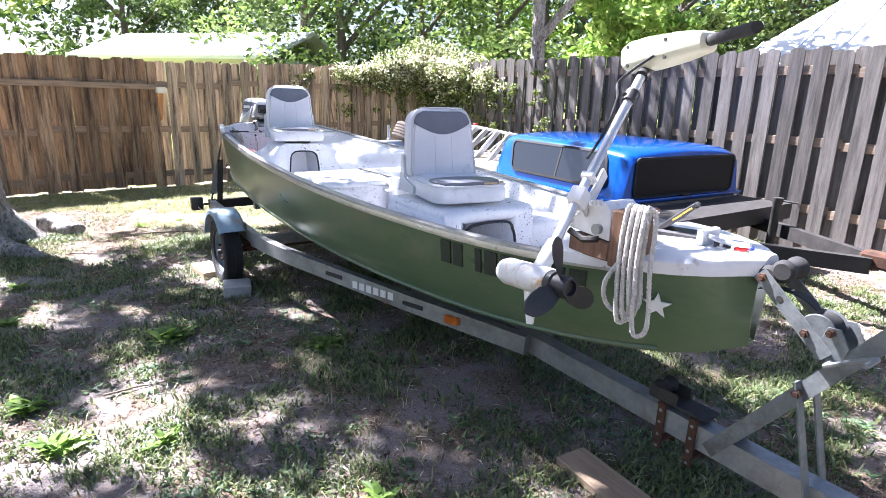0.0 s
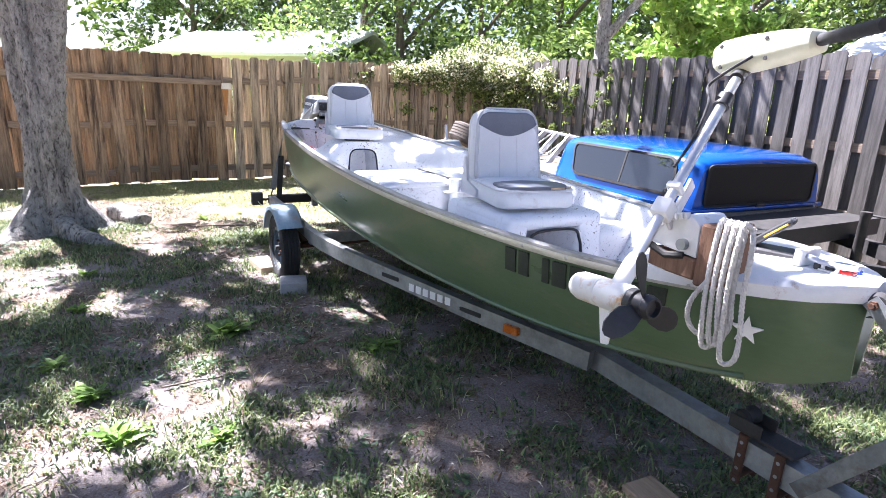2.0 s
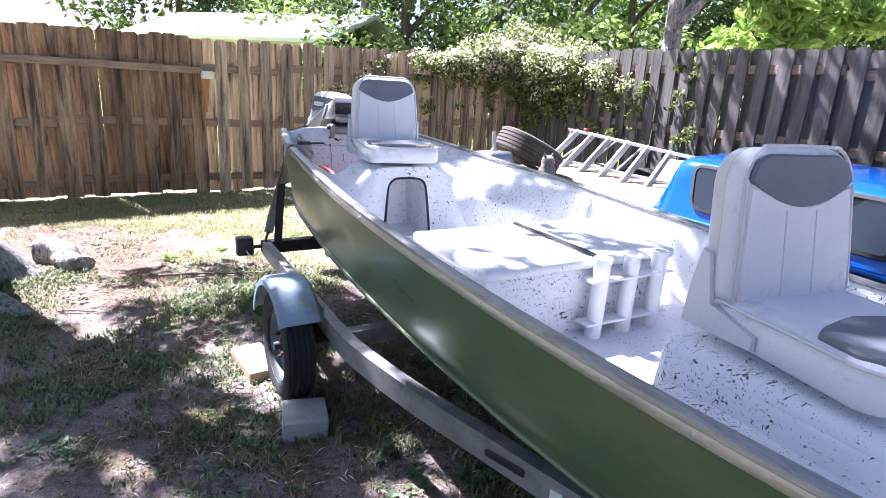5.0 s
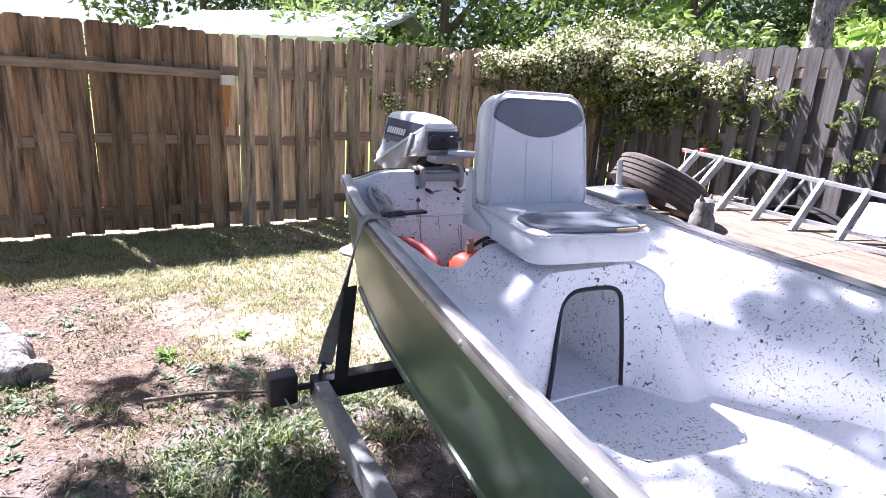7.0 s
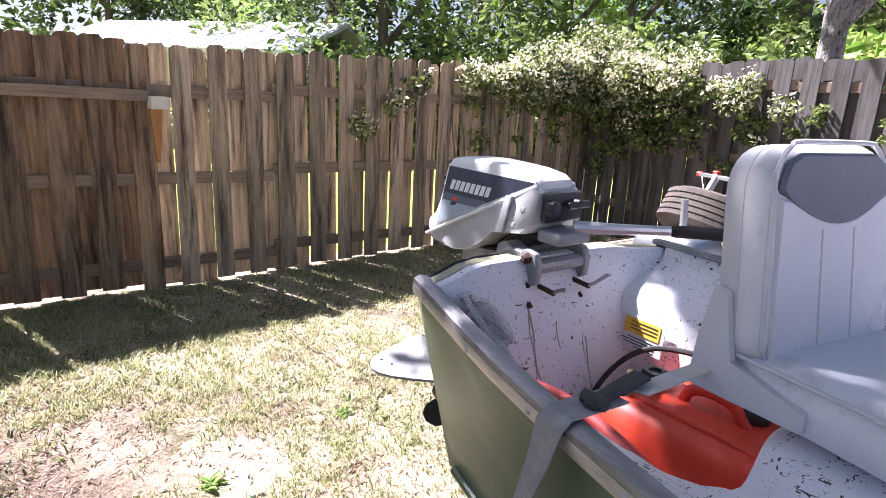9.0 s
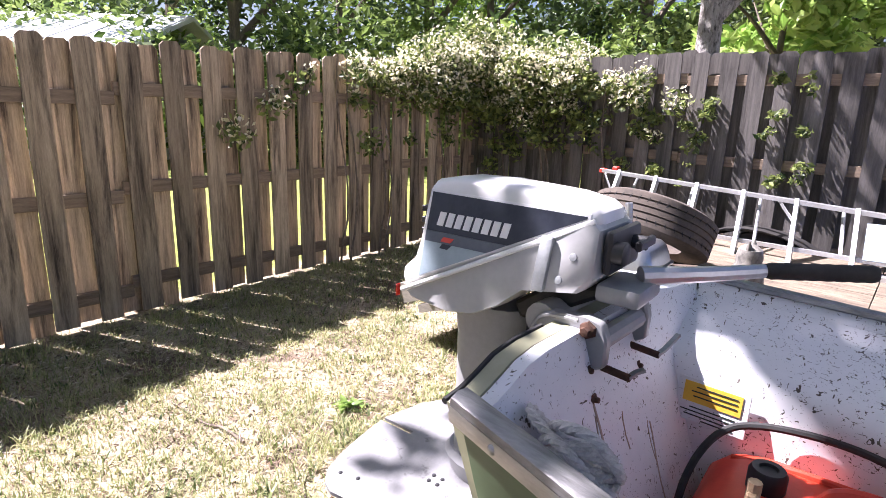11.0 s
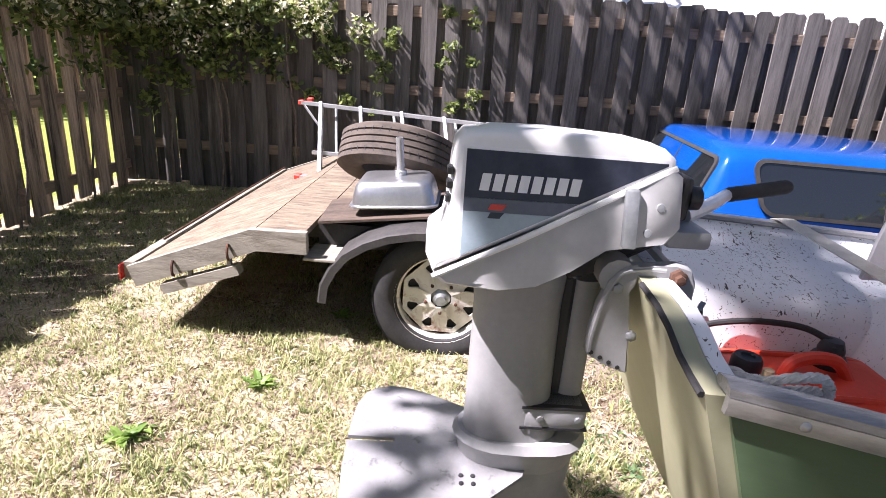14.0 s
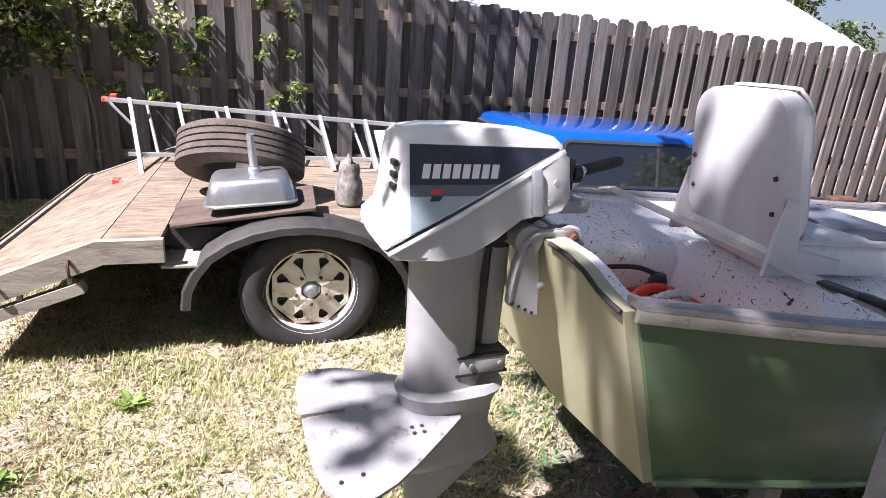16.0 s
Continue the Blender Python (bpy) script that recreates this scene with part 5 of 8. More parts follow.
def build_boat_trailer():
    root = thing("boat_trailer", "galvanised single-axle boat trailer with rusty brackets", "trailer", BOAT)
    for sx in (1, -1):
        bm = bmesh.new()
        beam(bm, [(sx * 0.72, -0.17, 0.40), (sx * 0.72, 1.15, 0.385)], 0.05, 0.085)
        part("side_rail", bm, galvanised, root)
        bm = bmesh.new()
        line = smooth_path([(sx * 0.72, 1.15, 0.383), (sx * 0.71, 1.35, 0.38), (sx * 0.64, 1.7, 0.37), (sx * 0.52, 2.1, 0.355), (sx * 0.395, 2.5, 0.338), (sx * 0.31, 2.76, 0.325), (sx * 0.2, 3.06, 0.31), (sx * 0.07, 3.42, 0.29)], 5)
        beam(bm, line, 0.052, 0.095)
        arm = part("curved_rail", bm, galvanised, root)
        # printed maker's panel as plain bars between two slots
        for k in range(6):
            b = bmesh.new()
            y = 2.34 + k * 0.055
            x = 0.395 - (y - 2.5) * 0.327
            box(b, (-0.002, -0.02, -0.022), (0.003, 0.02, 0.022), 0, Matrix.Translation((sx * (x + 0.0285), y, 0.338)) @ Matrix.Rotation(sx * 0.31, 4, "Z"))
            part("bar", b, decal_white, arm, "white marking bar")
        for y in (2.16, 2.77):
            b = bmesh.new()
            x = 0.395 - (y - 2.5) * 0.327
            box(b, (-0.002, -0.075, -0.013), (0.003, 0.075, 0.013), 0.004, Matrix.Translation((sx * (x + 0.0275), y, 0.338 - (y - 2.5) * 0.05)) @ Matrix.Rotation(sx * 0.31, 4, "Z"))
            part("slot", b, black_plastic, arm, "dark slot")
        bm = bmesh.new()
        box(bm, (-0.02, -0.045, -0.022), (0.02, 0.045, 0.022), 0.005, Matrix.Translation((sx * 0.245, 3.03, 0.315)) @ Matrix.Rotation(sx * 0.33, 4, "Z"))
        lamp = part("marker_lamp", bm, amber, root, "amber marker lamp")
        # wheel and fender
        m = Matrix.Translation((sx * 0.86, 0.86, 0.228)) @ Matrix.Rotation(sx * math.pi / 2, 4, "Y")
        build_wheel(root, m, 0.262, 0.14, 0.168, fender_blue)
        bm = bmesh.new()
        rings = []
        for k in range(15):
            a = radians(38 + 128 * k / 14)
            r = 0.318
            c = Vector((0, 0.86 + r * math.cos(a), 0.235 + r * math.sin(a)))
            o = Vector((0, math.cos(a), math.sin(a)))
            prof = [(0.77, 0.0), (0.785, 0.012), (0.93, 0.012), (0.955, -0.004), (0.957, -0.03), (0.952, -0.03), (0.949, -0.006), (0.928, 0.007), (0.786, 0.006), (0.775, -0.005)]
            rings.append([c + Vector((sx * x, 0, 0)) + o * d for x, d in prof])
        loft(bm, rings)
        bmesh.ops.recalc_face_normals(bm, faces=bm.faces)
        part("fender", bm, fender_blue, root, "faded blue steel fender")
        bm = bmesh.new()
        box(bm, (sx * 0.745 - 0.005, 0.68, 0.36), (sx * 0.745 + 0.005, 1.04, 0.47), 0.002)
        part("fender_bracket", bm, galvanised, root)
        # tail lamp on its arm, and the hook for the strap
        if sx < 0:
            continue
        bm = bmesh.new()
        tube(bm, [(sx * 0.72, -0.19, 0.405), (sx * 0.80, -0.20, 0.40)], 0.012, 6)
        arm2 = part("lamp_arm", bm, steel_black, root)
        bm = bmesh.new()
        box(bm, (sx * 0.845 - 0.05, -0.235, 0.355), (sx * 0.845 + 0.05, -0.165, 0.47), 0.01, seg=2)
        tail = part("tail_lamp", bm, black_plastic, root, "black tail lamp housing")
        bm = bmesh.new()
        box(bm, (sx * 0.845 - 0.045, -0.245, 0.365), (sx * 0.845 + 0.045, -0.236, 0.46), 0.004)
        part("lens", bm, lamp_red, tail, "red lens")
        bm = bmesh.new()
        tube(bm, smooth_path([(sx * 0.845, -0.16, 0.39), (sx * 0.83, -0.13, 0.37), (sx * 0.80, -0.14, 0.36), (sx * 0.77, -0.16, 0.38)], 4), 0.004, 5)
        part("wire", bm, strap_pale, tail)
        # bunk: carpeted board under the hull
        bm = bmesh.new()
        beam(bm, [(sx * 0.36, -0.1, 0.535), (sx * 0.36, 1.9, 0.46)], 0.09, 0.04)
        part("bunk", bm, plank_wood, root)
        for y in (0.0, 1.15):
            bm = bmesh.new()
            box(bm, (sx * 0.36 - 0.025, y - 0.03, 0.36), (sx * 0.36 + 0.025, y + 0.03, 0.53 - 0.035 * y), 0.003)
            part("bunk_bracket", bm, galvanised, root)
    for y, h in ((-0.17, 0.405), (1.16, 0.36)):
        bm = bmesh.new()
        beam(bm, [(-0.745, y, h), (0.745, y, h)], 0.06, 0.075)
        part("cross_beam", bm, steel_black if y < 0 else galvanised, root)
    bm = bmesh.new()
    tube(bm, [(-0.84, 0.86, 0.228), (0.84, 0.86, 0.228)], 0.022, 8)
    part("axle", bm, rusty, root)
    for sx in (1, -1):
        bm = bmesh.new()
        for k in range(3):
            beam(bm, [(sx * 0.70, 0.86 - 0.26 + 0.05 * k, 0.325 - 0.012 * k), (sx * 0.70, 0.86, 0.265 - 0.012 * k), (sx * 0.70, 0.86 + 0.26 - 0.05 * k, 0.325 - 0.012 * k)], 0.045, 0.008)
        part("leaf_spring", bm, rusty, root)
    bm = bmesh.new()
    beam(bm, [(0, 2.9, 0.285), (0, 5.75, 0.255)], 0.078, 0.095)
    tongue = part("tongue", bm, galvanised, root, "square galvanised tongue beam")
    for y in (4.165, 4.297):
        bm = bmesh.new()
        box(bm, (-0.055, y - 0.016, 0.145), (-0.041, y + 0.016, 0.335), 0.003)
        box(bm, (0.041, y - 0.016, 0.145), (0.055, y + 0.016, 0.335), 0.003)
        box(bm, (-0.06, y - 0.016, 0.333), (0.06, y + 0.016, 0.345), 0.003)
        box(bm, (-0.06, y - 0.016, 0.17), (0.06, y + 0.016, 0.18), 0.003)
        clamp = part("clamp", bm, rusty, root, "dark rusted clamp plates with punched holes")
        for z in (0.158, 0.208, 0.262, 0.312):
            b = bmesh.new()
            prism(b, rounded(0.013, 0.013, 0.006, 3), 0.0, 0.0015, Matrix.Translation((0.0548, y, z)) @ Matrix.Rotation(math.pi / 2, 4, "Y"))
            part("hole", b, galvanised, clamp, "pale bolt hole")
    bm = bmesh.new()
    box(bm, (-0.05, 4.10, 0.345), (0.05, 4.34, 0.357), 0.003)
    box(bm, (-0.05, 4.10, 0.345), (-0.042, 4.22, 0.40), 0.003)
    box(bm, (0.042, 4.10, 0.345), (0.05, 4.22, 0.40), 0.003)
    part("roller_bracket", bm, steel_black, root, "dark bracket on the tongue")
    bm = bmesh.new()
    lathe(bm, [(0.006, 0), (0.026, 0.0), (0.034, 0.012), (0.024, 0.035), (0.024, 0.049), (0.034, 0.072), (0.026, 0.084), (0.006, 0.084)], 16, Matrix.Translation((-0.042, 4.14, 0.39)) @ Matrix.Rotation(math.pi / 2, 4, "Y"))
    part("keel_roller", bm, rubber, root, "black keel roller")
    # winch stand: a slanting channel, two struts, arms with the bow rollers, the drum
    foot, crown = Vector((0, 4.36, 0.245)), Vector((0, 4.86, 0.95))
    bm = bmesh.new()
    up = (crown - foot).normalized()
    back = Vector((0, up.z, -up.y))
    channel = [(-0.045, -0.026), (-0.045, 0.026), (0.045, 0.026), (0.045, -0.026), (0.039, -0.026), (0.039, 0.020), (-0.039, 0.020), (-0.039, -0.026)]
    loft(bm, [[p + Vector((x, 0, 0)) + back * d for x, d in channel] for p in (foot, crown)])
    bmesh.ops.recalc_face_normals(bm, faces=bm.faces)
    part("winch_post", bm, shaded_zinc, root, "slanting galvanised channel post")
    for sx in (-1, 1):
        bm = bmesh.new()
        beam(bm, [(sx * 0.058, 4.604, 0.645), (sx * 0.058, 4.614, 0.609), (sx * 0.058, 4.705, 0.25), (sx * 0.058, 4.712, 0.215)], 0.006, 0.04)
        part("strut", bm, shaded_zinc, root)
        for y, z, r in ((4.614, 0.609, 0.015), (4.703, 0.258, 0.012), (4.449, 0.94, 0.014), (4.599, 0.805, 0.013), (4.665, 0.829, 0.012)):
            bm = bmesh.new()
            tube(bm, [(sx * 0.060, y, z), (sx * 0.078, y, z)], r, 6)
            tube(bm, [(sx * 0.078, y, z), (sx * 0.086, y, z)], r * 0.55, 8)
            part("bolt", bm, rusty, root, "rusty bolt")
        bm = bmesh.new()
        beam(bm, [(sx * 0.066, 4.436, 0.951), (sx * 0.066, 4.665, 0.752)], 0.006, 0.046)
        arm = part("roller_arm", bm, shaded_zinc, root)
        bm = bmesh.new()
        prism(bm, rounded(0.02, 0.02, 0.0095, 3), 0.0, 0.001, Matrix.Translation((sx * 0.0694, 4.51, 0.886)) @ Matrix.Rotation(sx * math.pi / 2, 4, "Y"))
        part("hole", bm, steel_black, arm, "dark punched hole")
        bm = bmesh.new()
        prism(bm, [(4.625, 0.735), (4.70, 0.735), (4.715, 0.795), (4.685, 0.845), (4.65, 0.842)], 0.0515 if sx > 0 else -0.0565, 0.0565 if sx > 0 else -0.0515, SIDE, 0.001)
        part("winch_plate", bm, shaded_zinc, root)
    for y, z in ((4.452, 0.940), (4.496, 0.968)):
        bm = bmesh.new()
        m = Matrix.Translation((-0.056, y, z)) @ Matrix.Rotation(math.pi / 2, 4, "Y")
        lathe(bm, [(0.008, 0), (0.026, 0.0), (0.036, 0.010), (0.036, 0.020), (0.026, 0.042), (0.024, 0.056), (0.026, 0.070), (0.036, 0.092), (0.036, 0.102), (0.026, 0.112), (0.008, 0.112)], 20, m)
        part("bow_roller", bm, rubber, root, "black rubber bow roller")
    axle = Matrix.Translation((-0.045, 4.62, 0.815)) @ Matrix.Rotation(math.pi / 2, 4, "Y")
    bm = bmesh.new()
    lathe(bm, [(0.008, 0), (0.050, 0), (0.052, 0.003), (0.03, 0.006), (0.03, 0.084), (0.052, 0.087), (0.050, 0.09), (0.008, 0.09)], 24, axle)
    drum = part("winch_drum", bm, shaded_zinc, root, "galvanised drum flanges")
    bm = bmesh.new()
    lathe(bm, [(0.03, 0.008), (0.046, 0.009), (0.046, 0.081), (0.03, 0.082)], 24, axle)
    part("strap_coil", bm, rubber, drum, "wound black webbing strap")
    bm = bmesh.new()
    beam(bm, smooth_path([(0, 4.60, 0.870), (0, 4.55, 0.895), (0, 4.48, 0.900), (0, 4.42, 0.885)], 3), 0.045, 0.003)
    part("winch_strap", bm, rubber, root, "black strap running to the bow eye")
    bm = bmesh.new()
    tube(bm, [(0.05, 4.68, 0.74), (0.10, 4.68, 0.74), (0.108, 4.74, 0.78), (0.112, 4.80, 0.815), (0.19, 4.80, 0.815)], 0.008, 8)
    part("winch_handle", bm, shaded_zinc, root)
    # jack and coupler ahead of the camera's view
    bm = bmesh.new()
    box(bm, (-0.05, 5.7, 0.2), (0.05, 5.95, 0.3), 0.02)
    part("coupler", bm, steel_black, root)
    bm = bmesh.new()
    box(bm, (-0.1, 5.35, -0.02), (0.1, 5.55, 0.208), 0.01)
    part("tongue_block", bm, plank_wood, root)
    return root


build_boat_trailer()


# ---- outboard motor ----


def inset(poly, d):
    """The polygon drawn in by d."""
    area = sum(x0 * y1 - x1 * y0 for (x0, y0), (x1, y1) in zip(poly, poly[1:] + poly[:1]))
    s = 1 if area > 0 else -1
    out = []
    for i, p in enumerate(poly):
        a, b = Vector(poly[i - 1]), Vector(poly[(i + 1) % len(poly)])
        e0, e1 = (Vector(p) - a).normalized(), (b - Vector(p)).normalized()
        n = Vector((-(e0.y + e1.y), e0.x + e1.x)).normalized() * s
        out.append((p[0] + n.x * d, p[1] + n.y * d))
    return out


def build_outboard():
    root = thing("outboard_motor", "white and grey outboard motor clamped to the transom", "outboard motor", BOAT @ Matrix.Translation((0.055, 0, 0)))
    h = 0.115

    def narrowed(b):
        """The engine cover draws in towards its top."""
        for v in b.verts:
            v.co.x *= 1.0 - 0.40 * max(0.0, min(1.0, (v.co.z - 1.13) / 0.20))
        return b
    upper = [(-1.048, 1.088), (-1.060, 1.115), (-1.058, 1.140), (-1.032, 1.165), (-1.026, 1.20), (-1.024, 1.24), (-1.022, 1.285), (-1.018, 1.318), (-1.004, 1.336), (-0.95, 1.345), (-0.85, 1.348), (-0.70, 1.340), (-0.644, 1.330), (-0.624, 1.315), (-0.622, 1.29)]
    bm = bmesh.new()
    soft = ((h, 0.026), (h - 0.003, 0.017), (h - 0.009, 0.009), (h - 0.02, 0.004), (h - 0.045, 0.0))
    rings = [[(-x, y, z) for y, z in inset(upper, d)] for x, d in soft] + [[(x, y, z) for y, z in inset(upper, d)] for x, d in reversed(soft)]
    loft(bm, rings)
    bmesh.ops.recalc_face_normals(bm, faces=bm.faces)
    cowl = part("cowl", narrowed(bm), motor_white, root, "white engine cowl with a dark decal", 40)
    lower = [(-1.045, 1.083), (-1.030, 1.070), (-0.93, 1.060), (-0.86, 1.072), (-0.80, 1.105), (-0.74, 1.155), (-0.635, 1.172), (-0.612, 1.20), (-0.615, 1.288), (-0.63, 1.30), (-0.80, 1.212)]
    bm = bmesh.new()
    rings = []
    for x, k in ((-h - 0.012, 0.95), (-h - 0.004, 0.985), (-h * 0.7, 1.0), (h * 0.7, 1.0), (h + 0.004, 0.985), (h + 0.012, 0.95)):
        rings.append([(x * (1 if z > 1.12 else 0.9), -0.83 + (y + 0.83) * k, 1.19 + (z - 1.19) * k) for y, z in lower])
    loft(bm, rings)
    bmesh.ops.recalc_face_normals(bm, faces=bm.faces)
    pan = part("lower_cowl", narrowed(bm), pan_grey, root, "grey lower engine pan", 40)
    bm = bmesh.new()
    for sx in (1, -1):
        tube(bm, [(sx * (h + 0.004), -1.046, 1.088), (sx * (h + 0.007), -0.90, 1.162), (sx * (h + 0.007), -0.75, 1.240), (sx * (h + 0.004), -0.63, 1.302)], 0.0055, 8)
    part("seam_lip", narrowed(bm), motor_white, pan, "raised pale lip along the seam")
    # decal bands on both sides
    for sx in (1, -1):
        m = Matrix(((0, 0, sx, sx * (h + 0.0005)), (1, 0, 0, 0), (0, 1, 0, 0), (0, 0, 0, 1)))

        def band(name, poly, mat_, lift, label):
            b = bmesh.new()
            prism(b, poly, -0.012, lift, m)
            return part(name, narrowed(b), mat_, cowl, label, 0)
        band("decal_edge", [(-1.006, 1.124), (-1.006, 1.316), (-0.640, 1.313), (-0.640, 1.302)], decal_white, 0.0015, "pale decal border")
        band("decal", [(-1.000, 1.230), (-1.000, 1.311), (-0.646, 1.308), (-0.646, 1.304), (-0.797, 1.230)], decal_navy, 0.003, "dark navy decal")
        band("decal", [(-1.000, 1.207), (-1.000, 1.2295), (-0.799, 1.2295), (-0.842, 1.207)], decal_mid, 0.003, "slate decal band")
        band("decal", [(-1.000, 1.130), (-1.000, 1.2065), (-0.843, 1.2065)], decal_pale, 0.003, "pale blue decal band")
        for k in range(8):
            y0 = -0.975 + k * 0.0225
            band("mark", [(y0, 1.243), (y0 + 0.005, 1.272), (y0 + 0.0215, 1.272), (y0 + 0.0165, 1.243)], decal_white, 0.0045, "white marking block")
        band("mark", [(-0.957, 1.211), (-0.952, 1.221), (-0.924, 1.221), (-0.932, 1.211)], decal_red, 0.0045, "red marking block")
        band("mark", [(-0.957, 1.197), (-0.952, 1.207), (-0.928, 1.207), (-0.936, 1.197)], decal_navy, 0.0045, "dark marking block")
        b = bmesh.new()
        box(b, (sx * (h + 0.020) - 0.009, -0.722, 1.165), (sx * (h + 0.020) + 0.009, -0.696, 1.265), 0.005, seg=2)
        latch = part("latch", narrowed(b), galvanised, root, "worn pale cowl latch")
        b = bmesh.new()
        lathe(b, [(0.008, 0), (0.007, 0.004), (0.001, 0.005)], 10, Matrix.Translation((sx * (h + 0.011), -0.655, 1.235)) @ Matrix.Rotation(sx * math.pi / 2, 4, "Y"))
        part("bolt", narrowed(b), galvanised, pan)
        b = bmesh.new()
        lathe(b, [(0.008, 0), (0.007, 0.004), (0.001, 0.005)], 10, Matrix.Translation((sx * (h + 0.011), -0.675, 1.19)) @ Matrix.Rotation(sx * math.pi / 2, 4, "Y"))
        part("bolt", narrowed(b), galvanised, pan)
    bm = bmesh.new()
    box(bm, (-0.078, -0.612, 1.205), (0.078, -0.592, 1.288), 0.01, seg=2)
    front = part("front_panel", bm, black_plastic, root, "black control panel")
    bm = bmesh.new()
    lathe(bm, [(0.022, 0), (0.022, 0.02), (0.016, 0.024), (0.001, 0.024)], 14, Matrix.Translation((0.06, -0.594, 1.248)) @ Matrix.Rotation(-math.pi / 2, 4, "X"))
    tube(bm, [(-0.03, -0.595, 1.255), (-0.03, -0.565, 1.255)], 0.014, 10)
    box(bm, (-0.075, -0.575, 1.245), (0.015, -0.562, 1.265), 0.004)
    part("starter_grip", bm, black_plastic, front)
    bm = bmesh.new()
    box(bm, (-0.043, -0.640, 1.300), (0.043, -0.629, 1.318), 0.002)
    part("yellow_label", bm, label_yellow, cowl, "small yellow label")
    bm = bmesh.new()
    for z in (1.27, 1.245, 1.22):
        box(bm, (0.045, -1.031, z - 0.007), (0.075, -1.020, z + 0.007), 0.002)
    part("vent", bm, black_plastic, cowl, "dark vent slots")
    # leg
    def oval(y0, y1, half, n=20):
        c, a = (y0 + y1) / 2, (y1 - y0) / 2
        return [(half * math.sin(2 * math.pi * k / n), c + a * math.copysign(abs(math.cos(2 * math.pi * k / n)) ** 0.7, math.cos(2 * math.pi * k / n))) for k in range(n)]

    def column(levels):
        b = bmesh.new()
        loft(b, [[(x, y, z) for x, y in oval(y0, y1, hw)] for z, y0, y1, hw in levels])
        bmesh.ops.recalc_face_normals(b, faces=b.faces)
        return b
    part("leg", column([(1.08, -0.965, -0.775, 0.075), (1.0, -0.955, -0.778, 0.066), (0.72, -0.952, -0.768, 0.062), (0.685, -0.955, -0.73, 0.066)]), motor_grey, root, "grey drive leg")
    part("swivel_tube", column([(1.06, -0.765, -0.705, 0.03), (0.80, -0.765, -0.705, 0.03)]), motor_grey, root)
    bm = bmesh.new()
    box(bm, (-0.062, -0.838, 0.728), (0.062, -0.70, 0.79), 0.012, seg=2)
    mount = part("lower_mount", bm, motor_grey, root)
    for z in (0.738, 0.787):
        bm = bmesh.new()
        box(bm, (-0.0635, -0.840, z - 0.003), (0.0635, -0.698, z + 0.003))
        part("gasket", bm, black_plastic, mount, "black gasket line")
    for yy in (-0.80, -0.72):
        bm = bmesh.new()
        lathe(bm, [(0.008, -0.002), (0.007, 0.004), (0.0005, 0.005)], 8, Matrix.Translation((0.063, yy, 0.762)) @ Matrix.Rotation(math.pi / 2, 4, "Y"))
        part("bolt", bm, galvanised, mount)
    # black tube that stands in for the shadow in the gap behind the swivel
    bm = bmesh.new()
    tube(bm, [(0.0, -0.765, 1.06), (0.0, -0.765, 0.80)], 0.024, 8)
    part("mount_shadow_gap", bm, black_plastic, root, "black strip for the shadow between leg and swivel tube")
    part("exhaust_collar", column([(0.70, -0.965, -0.69, 0.075), (0.685, -0.975, -0.68, 0.088), (0.665, -0.965, -0.69, 0.078), (0.62, -0.955, -0.71, 0.066)]), motor_grey, root)
    # fins fixed above the propeller
    half = [(0.05, -0.81), (0.085, -0.825), (0.14, -0.895), (0.20, -0.975), (0.24, -1.035), (0.262, -1.085), (0.266, -1.125), (0.252, -1.16), (0.22, -1.185), (0.16, -1.20), (0.08, -1.205), (0.008, -1.205), (0.006, -1.10)]
    bm = bmesh.new()
    rows = []
    for dz in (-0.005, 0.004):
        near = [bm.verts.new((x, y, 0.640 + dz - abs(x) * 0.14)) for x, y in half]
        away = [bm.verts.new((-x, y, 0.640 + dz - abs(x) * 0.14)) for x, y in half]
        rows.append((near, away))
    for near, away in rows:
        bm.faces.new(near)
        bm.faces.new(away)
        bm.faces.new((near[0], near[-1], away[-1], away[0]))
    (n0, a0), (n1, a1) = rows
    for lo, hi in ((n0, n1), (a0, a1)):
        for i in range(len(half) - 1):
            bm.faces.new((lo[i], lo[i + 1], hi[i + 1], hi[i]))
    bm.faces.new((n0[0], a0[0], a1[0], n1[0]))
    bm.faces.new((n0[-1], a0[-1], a1[-1], n1[-1]))
    bmesh.ops.recalc_face_normals(bm, faces=bm.faces)
    fin_grey = surface("fin_grey", (0.20, 0.20, 0.205), (0.30, 0.30, 0.30), scale=6, fine=70, rough=0.42, bump=0.08, stain=(0.07, 0.07, 0.07), stain_scale=24, stain_amount=0.12)
    fin = part("stabiliser_fin", bm, fin_grey, root, "flat grey mottled stabiliser fin", 20)
    for x, y in ((0.09, -0.93), (0.09, -0.955), (0.11, -0.93), (0.11, -0.955), (0.2, -1.1), (0.21, -1.15)):
        bm = bmesh.new()
        lathe(bm, [(0.006, 0), (0.005, 0.003), (0.001, 0.004)], 8, Matrix.Translation((x, y, 0.643 - x * 0.14)))
        part("screw", bm, black_plastic, fin)
    part("gearcase", column([(0.63, -0.955, -0.70, 0.055), (0.55, -0.945, -0.705, 0.045), (0.505, -0.985, -0.68, 0.05), (0.47, -0.995, -0.665, 0.052), (0.44, -0.97, -0.69, 0.04), (0.415, -0.94, -0.72, 0.014), (0.335, -0.93, -0.80, 0.008), (0.31, -0.91, -0.83, 0.006)]), motor_grey, root)
    bm = bmesh.new()
    m = Matrix.Translation((0, -0.99, 0.47)) @ Matrix.Rotation(math.pi / 2, 4, "X")
